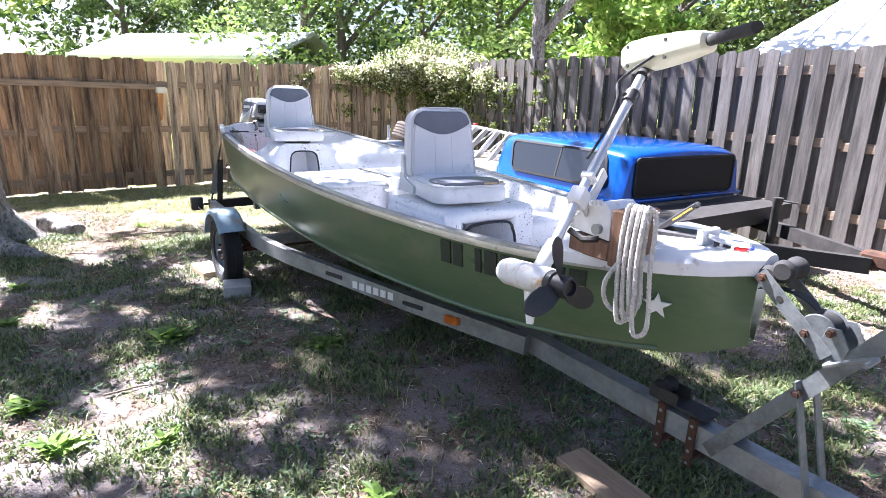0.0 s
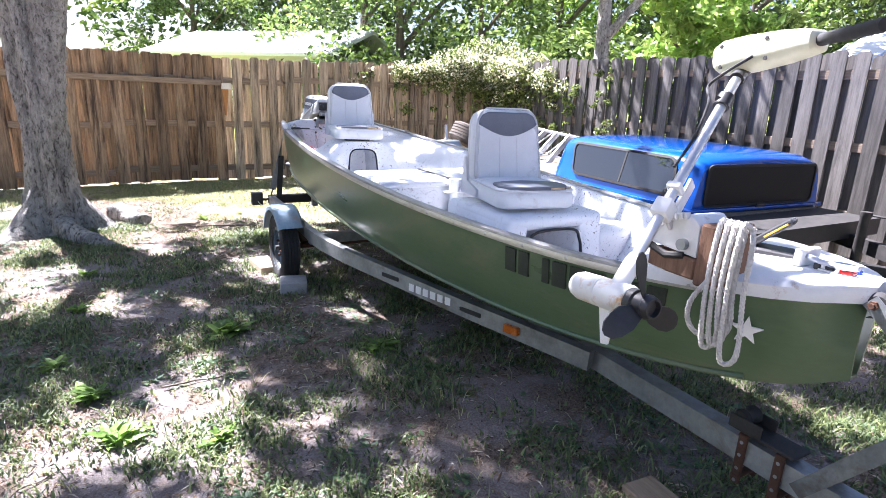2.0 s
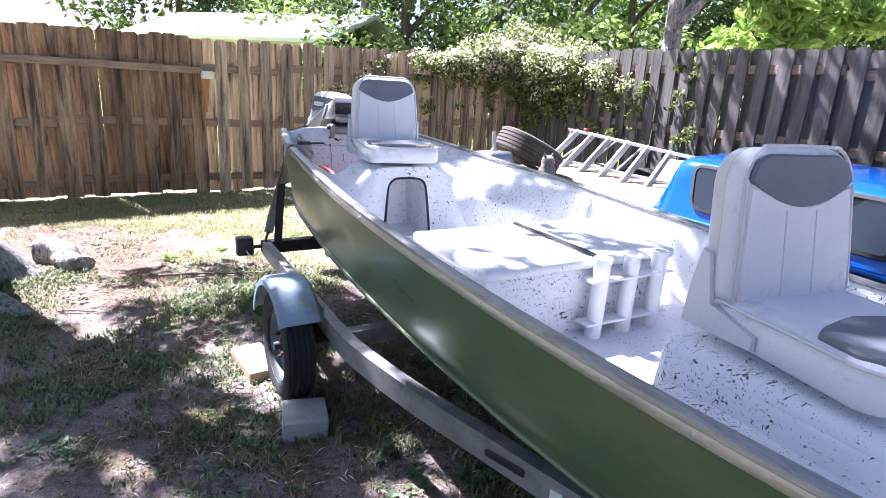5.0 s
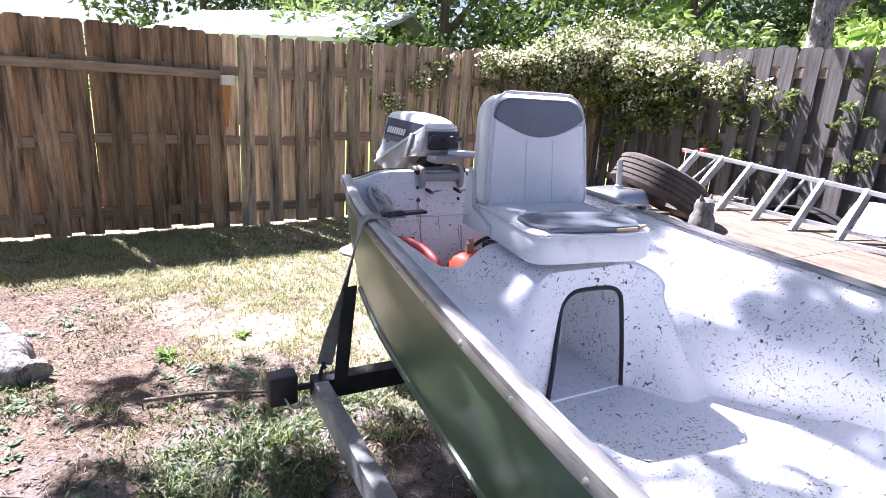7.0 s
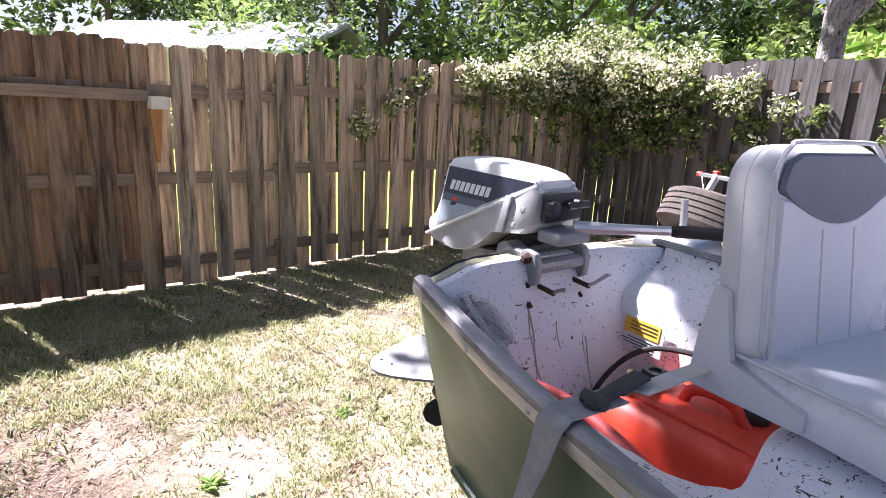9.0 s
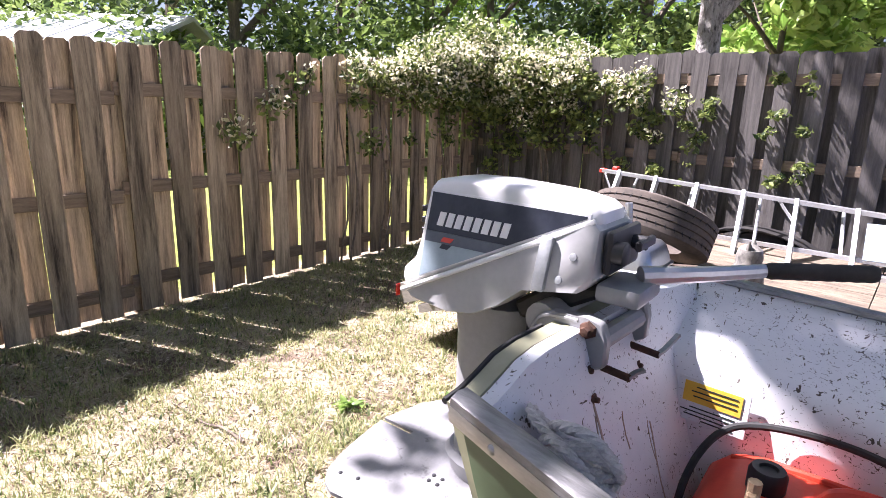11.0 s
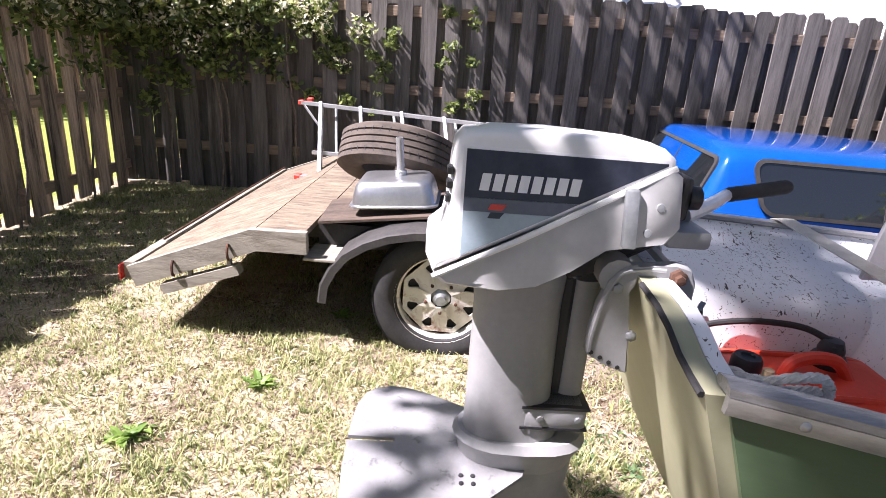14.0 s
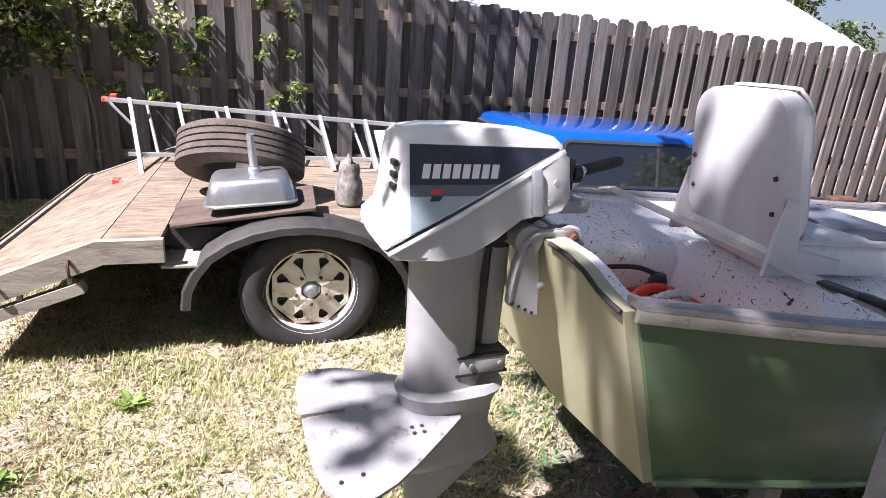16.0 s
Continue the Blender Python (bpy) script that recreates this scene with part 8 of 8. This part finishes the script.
def build_truck_cap():
    """The blue pickup canopy that stands on the flatbed."""
    root = thing("truck_cap", "glossy blue pickup truck cap resting on the flatbed", "truck cap", TR @ Matrix.Translation((-0.62, 4.86, 0.6)) @ Matrix.Rotation(radians(-3), 4, "Z") @ Matrix.Translation((0.33, -4.92, 0)))
    y0, y1 = 3.02, 4.92
    bm = bmesh.new()

    def section(y, grow, top):
        xn, xf = -0.33 - grow, -2.0 + grow
        inn = 0.12
        c = (xn + xf) / 2
        half = (xn - xf) / 2
        prof = [(-1.0, 0.0), (-1.0, 0.06), (-0.985, 0.10), (-0.93, 0.6), (-0.90, 0.82), (-0.85, 0.93), (-0.74, 0.985), (-0.4, 1.03), (0, 1.045), (0.4, 1.03), (0.74, 0.985), (0.85, 0.93), (0.90, 0.82), (0.93, 0.6), (0.985, 0.10), (1.0, 0.06), (1.0, 0.0)]
        return [(c + half * px, y, top * pz) for px, pz in prof]
    h = 0.475
    rings = [section(y0 + 0.0, 0.0, h * 0.14), section(y0 + 0.13, 0.0, h * 0.93), section(y0 + 0.165, 0, h * 0.975), section(y0 + 0.24, 0, h * 0.99), section(y0 + 0.6, 0, h), section(y0 + 1.2, 0, h * 1.0), section(y1 - 0.3, 0, h * 0.985), section(y1 - 0.14, 0, h * 0.96), section(y1 - 0.06, 0.0, h * 0.9), section(y1 - 0.02, 0.012, h * 0.84)]
    loft(bm, rings)
    bmesh.ops.recalc_face_normals(bm, faces=bm.faces)
    part("shell", bm, cap_blue, root, "glossy blue fibreglass shell", 55)
    bm = bmesh.new()
    box(bm, (-2.03, y0 - 0.02, -0.0), (-0.30, y1 + 0.01, 0.035), 0.012, seg=2)
    part("base_flange", bm, cap_blue, root)

    def window(name, m, w, hh, r, label, split=None, skew=0.0, glass=tint_glass):
        b = bmesh.new()
        outer, inner = rounded(w, hh, r, 6), rounded(w - 0.045, hh - 0.045, max(0.01, r - 0.02), 6)

        def sk(p):
            return (p[0] + skew * p[1], p[1])
        ra = [[m @ Vector((*sk(p), z)) for p in outer] for z in (-0.01, 0.006)]
        ri = [[m @ Vector((*sk(p), z)) for p in inner] for z in (0.010, -0.01)]
        loft(b, ra + ri, caps=False)
        bmesh.ops.recalc_face_normals(b, faces=b.faces)
        fr = part(name, b, rubber, root, label)
        g = bmesh.new()
        prism(g, [sk(p) for p in inner], -0.008, 0.002, m)
        part("pane", g, glass, fr, "dark tinted glass", 0)
        if split is not None:
            g = bmesh.new()
            box(g, (split - 0.009, -hh / 2 + 0.02, -0.008), (split + 0.009, hh / 2 - 0.02, 0.006), 0, m)
            part("divider", g, rubber, fr)
        return fr
    for sx, x in ((1, -0.33), (-1, -2.0)):
        lean = 0.26
        d = Vector((sx, 0, lean)).normalized()
        yax = Vector((0, sx * 1.0, 0))
        zax = d.cross(yax)
        ctr = Vector((x - sx * 0.052, (y0 + y1) / 2 + 0.04, 0.262)) + d * 0.004
        m = Matrix(((yax.x, zax.x, d.x, ctr.x), (yax.y, zax.y, d.y, ctr.y), (yax.z, zax.z, d.z, ctr.z), (0, 0, 0, 1)))
        window("side_window", m, 1.34, 0.33, 0.08, "black rubber window frame", 0.05, 0.28 * -sx)
    m = Matrix(((-1, 0, 0, -1.165), (0, 0.0, 1, y1 - 0.012), (0, 1, 0, 0.218), (0, 0, 0, 1)))
    window("rear_window", m, 1.40, 0.35, 0.06, "black rear window frame", glass=smoked_glass)
    m = Matrix(((1, 0, 0, -1.165), (0, 0.33, -0.944, y0 + 0.066), (0, 0.944, 0.33, 0.258), (0, 0, 0, 1)))
    window("front_window", m, 1.40, 0.31, 0.06, "black front window frame", 0.0)
    bm = bmesh.new()
    box(bm, (-1.22, y1 - 0.01, 0.03), (-1.11, y1 + 0.015, 0.055), 0.006)
    part("handle", bm, black_plastic, root, "black hatch handle")
    return root


build_truck_cap()


def build_ladder():
    """A stepladder lying on its side on the deck, tipped back on its hind legs."""
    root = thing("step_ladder", "aluminium stepladder with red feet lying on its side", "ladder", TR)
    low0, low1 = Vector((-1.60, 0.36, 0.50)), Vector((-1.62, 2.62, 0.625))
    up0, up1 = Vector((-2.36, 0.17, 0.968)), Vector((-1.86, 2.60, 0.925))
    for p, q in ((low0, low1), (up0, up1)):
        bm = bmesh.new()
        beam(bm, [p, p.lerp(q, 0.5), q], 0.07, 0.026)
        part("rail", bm, alloy, root, "aluminium side rail")
    along = (low1 - low0).normalized()
    for k in range(7):
        t = 0.07 + k * 0.145
        p, q = low0.lerp(low1, t), up0.lerp(up1, t)
        out = along.cross((q - p).normalized()).normalized() * 0.036
        wide = along * 0.013
        bm = bmesh.new()
        loft(bm, [[c - out - wide, c + out - wide, c + out + wide, c - out + wide] for c in (p, q)])
        bmesh.ops.recalc_face_normals(bm, faces=bm.faces)
        part("step", bm, alloy, root, "flat aluminium step")
    for t, e in ((0.0, 0.07), (0.60, 0.65)):
        bm = bmesh.new()
        beam(bm, [up0.lerp(up1, t), up0.lerp(up1, e).lerp(low0.lerp(low1, e), 0.35)], 0.006, 0.022)
        part("brace", bm, alloy, root)
    hind = Vector((-0.30, 0.0, 0.0))
    for p, q, dz in ((low0, low1, 0.14), (up0, up1, -0.03)):
        bm = bmesh.new()
        beam(bm, [p + hind * 0.9 + Vector((0, 0.03, dz)), q + hind * 0.25 + Vector((0, 0, dz * 0.4))], 0.03, 0.026)
        part("hind_rail", bm, alloy, root)
    for k in range(4):
        t = 0.1 + k * 0.22
        bm = bmesh.new()
        f = 0.9 - 0.65 * t
        tube(bm, [low0.lerp(low1, t) + hind * f + Vector((0, 0, 0.14 - 0.08 * t)), up0.lerp(up1, t) + hind * f + Vector((0, 0, -0.03))], 0.012, 8)
        part("hind_bar", bm, alloy, root)
    for c in (low0, up0, up0 + hind * 0.9):
        bm = bmesh.new()
        box(bm, (c.x - 0.035, c.y - 0.03, c.z - 0.02), (c.x + 0.035, c.y + 0.02, c.z + 0.02), 0.006)
        part("foot_cap", bm, decal_red, root, "red rubber foot cap")
    p, q = low0.lerp(low1, 0.86), up0.lerp(up1, 0.86)
    bm = bmesh.new()
    c0, c1, d = p.lerp(q, 0.25), p.lerp(q, 0.85), along * 0.1
    nn = along.cross((q - p).normalized()).normalized() * 0.004
    loft(bm, [[c0 - d + e, c0 + d + e, c1 + d + e, c1 - d + e] for e in (nn, -nn)])
    bmesh.ops.recalc_face_normals(bm, faces=bm.faces)
    part("tool_tray", bm, decal_pale, root, "faded pale tray panel")
    return root


build_ladder()


def build_spare():
    root = thing("spare_tyre", "worn brown-black spare tyre propped on the flatbed", "tyre", TR @ Matrix.Translation((-0.86, 1.20, 0.83)) @ Matrix.Rotation(radians(-27), 4, "Y") @ Matrix.Rotation(radians(-4), 4, "X"))
    r, w, rim = 0.36, 0.115, 0.21
    prof = [(rim, -w * 0.75), (rim + 0.05, -w), (r - 0.035, -w * 0.98), (r - 0.008, -w * 0.8)]
    for k in range(5):
        a = -w * 0.66 + k * w * 0.33
        prof += [(r, a - w * 0.12), (r, a + w * 0.12), (r - 0.009, a + w * 0.14), (r - 0.009, a + w * 0.19)]
    prof += [(r - 0.008, w * 0.8), (r - 0.035, w * 0.98), (rim + 0.05, w), (rim, w * 0.75), (rim + 0.03, w * 0.3), (rim + 0.03, -w * 0.3)]
    n = 52
    bm = bmesh.new()
    rings = [[Vector((q * math.cos(2 * math.pi * k / n), q * math.sin(2 * math.pi * k / n), z)) for q, z in prof] for k in range(n)]
    loft(bm, rings + [rings[0]], caps=False)
    bmesh.ops.remove_doubles(bm, verts=bm.verts, dist=1e-5)
    bmesh.ops.recalc_face_normals(bm, faces=bm.faces)
    tyre = part("carcass", bm, tyre_brown, root, angle=40)
    blk = bmesh.new()
    box(blk, (-0.004, -0.014, -0.002), (0.004, 0.014, 0.002))
    bme = link_mesh("tread_groove", blk, rubber, 0)
    for k in range(44):
        for s in (-1, 1):
            a = 2 * math.pi * (k + 0.5 * (s > 0)) / 44
            share("groove", bme, tyre, Matrix.Rotation(a, 4, "Z") @ Matrix.Translation((r - 0.0034, 0, s * w * 0.5)) @ Matrix.Rotation(radians(70 * s), 4, "X"))


build_spare()


def build_sink():
    root = thing("steel_sink", "upturned stainless sink on a warped board on the flatbed", "sink", TR @ Matrix.Translation((-0.36, 1.26, 0.69)) @ Matrix.Rotation(radians(5), 4, "X") @ Matrix.Rotation(radians(2), 4, "Y") @ Matrix.Diagonal((0.9, 0.86, 0.86, 1)))
    bm = bmesh.new()
    rings = []
    for z, k in ((0.0, 1.0), (0.010, 1.0), (0.016, 0.94), (0.07, 0.90), (0.12, 0.84), (0.143, 0.76), (0.15, 0.6)):
        rings.append([(x * k, y * k, z + 0.025) for x, y in rounded(0.40, 0.53, 0.07, 6)])
    loft(bm, rings)
    bmesh.ops.recalc_face_normals(bm, faces=bm.faces)
    part("bowl", bm, steel_sink, root, "dull stainless bowl", 50)
    bm = bmesh.new()
    lathe(bm, [(0.05, 0.15), (0.05, 0.165), (0.035, 0.175), (0.035, 0.20), (0.024, 0.205), (0.022, 0.40), (0.016, 0.40), (0.016, 0.21)], 18, Matrix.Translation((-0.02, 0.03, 0)))
    part("drain_pipe", bm, alloy, root, "upright pale drain pipe")
    bm = bmesh.new()
    prism(bm, [(-0.26, -0.47), (0.22, -0.44), (0.25, 0.36), (-0.24, 0.38)], 0.004, 0.024, None, 0.003)
    for v in bm.verts:
        v.co.z -= 0.05 * abs(v.co.y) + 0.22 * max(0.0, -0.24 - v.co.y)
    part("board", bm, surface("board_dark", (0.035, 0.026, 0.02), (0.13, 0.095, 0.07), scale=5, fine=50, stretch=(3, 0.6, 3), rough=0.85, bump=0.4), root, "warped dark plywood board")


build_sink()


def build_owl():
    """A plastic garden decoy, as one plain shape."""
    bm = bmesh.new()
    lathe(bm, [(0.055, 0.0), (0.075, 0.02), (0.085, 0.08), (0.078, 0.15), (0.06, 0.185), (0.064, 0.22), (0.055, 0.26), (0.03, 0.28), (0.001, 0.285)], 20)
    for s in (-1, 1):
        tube(bm, [(s * 0.035, 0, 0.25), (s * 0.045, 0, 0.285), (s * 0.05, 0, 0.305)], [0.02, 0.012, 0.003], 8)
    solid("decoy_statue", bm, owl_grey, "dark mottled plastic bird decoy statue on the flatbed", "statue", TR @ Matrix.Translation((-0.63, 1.80, 0.592)))


build_owl()

bm = bmesh.new()
for k in range(4):
    box(bm, (-0.03, -0.05 + 0.05 * k, 0), (0.035, -0.02 + 0.05 * k, 0.03 + 0.01 * (k % 2)), 0.004)
box(bm, (-0.015, -0.07, 0.0), (0.015, 0.15, 0.02), 0.003)
solid("rusty_coupling", bm, rusty, "rusty metal fitting lying on the deck", "fitting", TR @ Matrix.Translation((-0.42, 2.02, 0.596)))


# ---- ground cover ----
def scatter(count, seed, x0, x1, y0, y1, keep):
    rng = np.random.default_rng(seed)
    out = []
    while len(out) < count:
        x, y = rng.uniform(x0, x1), rng.uniform(y0, y1)
        if keep(x, y, rng):
            out.append((x, y))
    return out, rng


def inside_yard(x, y):
    d = Vector((x, y, 0)) - CORNER
    return d.x * 0.56 - d.y * 0.828 > 0.05 and -d.x * 0.823 - d.y * 0.568 > 0.05


def patchy(x, y, s=0.9, o=0.0):
    return noise.noise((x * s + o, y * s, 3.3 + o)) * 0.6 + noise.noise((x * s * 3.1, y * s * 3.1, 7.7 + o)) * 0.4


def build_grass(name, label, material, count, seed, lawn):
    """Short blades in tufts: the bleached lawn at the back, or sparse green growth on the bare soil."""
    def keep(x, y, rng):
        if not inside_yard(x, y):
            return False
        back = y + 1.2 * patchy(x, y, 0.8, 2) > 5.6
        if lawn != back and rng.random() > 0.06:
            return False
        if lawn:
            if math.hypot(x + 4.3, y - 5.5) + 1.2 * patchy(x, y, 1.9, 3) < 1.35:
                return False
            return patchy(x, y) + 0.4 > rng.uniform(-0.2, 0.75)
        return patchy(x, y, 1.9, 6) > rng.uniform(-0.16, 0.30)
    spots, rng = scatter(count, seed, -6.6, 3.4, -0.6, 11.2, keep)
    verts, faces = [], []
    for x, y in spots:
        z = ground_z(x, y)
        tall = 0.019 + 0.045 * max(0, patchy(x, y, 1.7, 4)) + 0.01 * rng.random()
        for b in range(7):
            a, lean = rng.uniform(0, 2 * math.pi), rng.uniform(0.4, 1.8)
            bx, by = x + rng.normal() * 0.03, y + rng.normal() * 0.03
            dx, dy = math.cos(a), math.sin(a)
            h = tall * rng.uniform(0.6, 1.5)
            w = 0.0021 * rng.uniform(0.8, 1.6) * (1.0 if lawn else rng.choice((1.0, 1.3, 2.4)))
            i = len(verts)
            verts += [(bx - dy * w, by + dx * w, z - 0.004), (bx + dy * w, by - dx * w, z - 0.004), (bx + dx * h * lean * 0.45 + dy * w * 0.7, by + dy * h * lean * 0.45 - dx * w * 0.7, z + h * 0.7),
                      (bx + dx * h * lean * 0.45 - dy * w * 0.7, by + dy * h * lean * 0.45 + dx * w * 0.7, z + h * 0.7), (bx + dx * h * lean, by + dy * h * lean, z + h)]
            faces += [(i, i + 1, i + 2, i + 3), (i + 3, i + 2, i + 4)]
    me = bpy.data.meshes.new(name)
    me.from_pydata(verts, [], faces)
    me.materials.append(material)
    tagged(new(name, me), label, "grass", kind="stuff")


build_grass("lawn_grass", "short bleached yellow-green lawn grass", grass_blade, 20000, 1, True)
build_grass("sparse_grass", "sparse green grass on bare shaded soil", grass_green, 24000, 5, False)


def build_low_plants():
    """Flat rosettes of small broad leaves that creep over the bare soil."""
    def keep(x, y, rng):
        return inside_yard(x, y) and y + 1.2 * patchy(x, y, 0.8, 2) < 6.2 and patchy(x, y, 2.2, 14) > rng.uniform(-0.05, 0.28)
    spots, rng = scatter(3600, 33, -6.0, 3.0, -0.4, 7.0, keep)
    verts, faces = [], []
    for x, y in spots:
        z, size = ground_z(x, y) + 0.004, rng.uniform(0.6, 1.3)
        for b in range(7):
            a, rise, l = rng.uniform(0, 2 * math.pi), rng.uniform(0.15, 0.7), rng.uniform(0.018, 0.042) * size
            dx, dy, w = math.cos(a), math.sin(a), l * rng.uniform(0.16, 0.28)
            ox, oy = x + rng.normal() * 0.014, y + rng.normal() * 0.014
            i = len(verts)
            for t, ww in ((0.0, 0.2), (0.5, 1.0), (1.0, 0.1)):
                r, h = l * t, l * rise * (t - 0.4 * t * t)
                verts += [(ox + dx * r - dy * w * ww, oy + dy * r + dx * w * ww, z + h), (ox + dx * r + dy * w * ww, oy + dy * r - dx * w * ww, z + h)]
            faces += [(i, i + 1, i + 3, i + 2), (i + 2, i + 3, i + 5, i + 4)]
    me = bpy.data.meshes.new("low_plants")
    me.from_pydata(verts, [], faces)
    me.materials.append(leafy("creeper_green", (0.040, 0.085, 0.040), (0.17, 0.27, 0.12), 0.35))
    tagged(new("low_plants", me), "small broad-leaved green plants creeping over bare soil", "plants", kind="stuff")


build_low_plants()


def build_straw():
    """Dry clippings and leaf litter strewn over the soil."""
    def keep(x, y, rng):
        return inside_yard(x, y) and patchy(x, y, 1.1, 9) > rng.uniform(-0.5, 0.35)

    def lying(name, x, y):
        return name == "leaf_litter" or y + 1.2 * patchy(x, y, 0.8, 2) > 5.4 or rng.random() < 0.3
    spots, rng = scatter(120000, 2, -6.8, 3.6, -0.8, 11.3, keep)
    for name, mt, lo, hi, label in (("dry_clippings", straw, 0, 45000, "dry straw-coloured grass clippings"), ("leaf_litter", None, 45000, 120000, "brown fallen leaf litter")):
        verts, faces = [], []
        for x, y in spots[lo:hi]:
            if not lying(name, x, y):
                continue
            z = ground_z(x, y) + 0.002
            a, l = rng.uniform(0, 2 * math.pi), rng.uniform(0.02, 0.075)
            w = rng.uniform(0.0012, 0.0026) if name == "dry_clippings" else rng.uniform(0.0018, 0.0055)
            if name != "dry_clippings":
                l *= 0.62
            dx, dy, up = math.cos(a), math.sin(a), rng.uniform(0, 0.012)
            i = len(verts)
            verts += [(x - dx * l / 2, y - dy * l / 2, z), (x - dy * w, y + dx * w, z + up + 0.003), (x + dx * l / 2, y + dy * l / 2, z + up * rng.uniform(0, 1.2)), (x + dy * w, y - dx * w, z + up * 0.7 + 0.001)]
            faces.append((i, i + 1, i + 2, i + 3))
        me = bpy.data.meshes.new(name)
        me.from_pydata(verts, [], faces)
        me.materials.append(mt or leafy("litter_brown", (0.05, 0.03, 0.018), (0.26, 0.17, 0.10), 0.05))
        tagged(new(name, me), label, "litter", kind="stuff")


build_straw()


def build_weed(x, y, size, seed):
    rnd = random.Random(seed)
    root = thing("weed", "bright green leafy weed growing in the bare soil", "weed", lie(x, y), group="weeds in the yard")
    verts, faces = [], []
    for k in range(int(14 + 26 * size)):
        a, up = rnd.uniform(0, 2 * math.pi), rnd.uniform(0.25, 1.2)
        l = size * 0.16 * rnd.uniform(0.5, 1.1)
        w = l * rnd.uniform(0.13, 0.2)
        dx, dy = math.cos(a), math.sin(a)
        bx, by = rnd.gauss(0, 0.03 * size), rnd.gauss(0, 0.03 * size)
        rows = []
        for t, ww in ((0, 0.25), (0.35, 1.0), (0.7, 0.8), (1.0, 0.05)):
            r = l * t * math.cos(up * (1 - 0.3 * t))
            z = l * t * math.sin(up) - 0.35 * l * t * t
            rows.append([(bx + dx * r - dy * w * ww, by + dy * r + dx * w * ww, z + 0.004), (bx + dx * r, by + dy * r, z), (bx + dx * r + dy * w * ww, by + dy * r - dx * w * ww, z + 0.004)])
        i = len(verts)
        for row in rows:
            verts += row
        for j in range(3):
            for q in range(2):
                faces.append((i + j * 3 + q, i + j * 3 + q + 1, i + (j + 1) * 3 + q + 1, i + (j + 1) * 3 + q))
    me = bpy.data.meshes.new("leaves")
    me.from_pydata(verts, [], faces)
    me.materials.append(weed_green)
    ob = new("leaves", me)
    ob.parent = root


for k, (x, y, s) in enumerate(((-1.66, 3.14, 1.0), (-0.72, 3.05, 0.75), (-1.62, 2.05, 0.8), (-1.95, 2.35, 0.8), (-2.35, 2.6, 0.6), (-1.2, 2.1, 0.6), (-1.66, 7.53, 0.55), (-3.05, 6.35, 0.4), (-2.6, 6.9, 0.4),
                               (-0.25, 1.75, 0.6), (-0.6, 1.6, 0.55), (-1.9, 1.6, 0.6), (-3.3, 6.0, 0.5), (-2.2, 7.6, 0.6), (-0.95, 7.75, 0.5), (-2.75, 3.3, 0.5), (0.9, 2.4, 0.5), (1.35, 1.9, 0.6), (-3.2, 4.0, 0.5), (-2.4, 5.4, 0.45))):
    build_weed(x, y, s, 500 + k)


def build_twigs():
    rnd = random.Random(61)
    for x, y, l, a, r in ((-2.62, 5.75, 1.1, 22, 0.010), (-2.15, 3.15, 0.35, 110, 0.006), (-1.55, 2.55, 0.3, 35, 0.006), (-2.6, 4.4, 0.3, 60, 0.005), (-2.9, 7.6, 0.6, 130, 0.008), (-1.0, 1.4, 0.35, 160, 0.006), (-3.2, 4.9, 0.4, 10, 0.006),
                       (-2.2, 4.0, 0.25, 140, 0.004), (-1.75, 1.7, 0.3, 75, 0.005), (-3.0, 3.1, 0.35, 50, 0.006), (-0.5, 2.2, 0.22, 20, 0.004), (-2.45, 7.0, 0.3, 80, 0.005)):
        bm = bmesh.new()
        pts = [(l * (t - 0.5), rnd.uniform(-0.03, 0.03) * (0.4 + l), r + rnd.uniform(0, 0.012)) for t in (0, 0.25, 0.5, 0.75, 1)]
        limb(bm, pts, r, r * 0.45, 7, r * 0.3, int(x * 100))
        solid("fallen_twig", bm, twig_wood, "thin dry fallen twig on the ground", "twig", lie(x, y, -0.002) @ Matrix.Rotation(radians(a), 4, "Z"), group="fallen twigs", angle=60)


build_twigs()
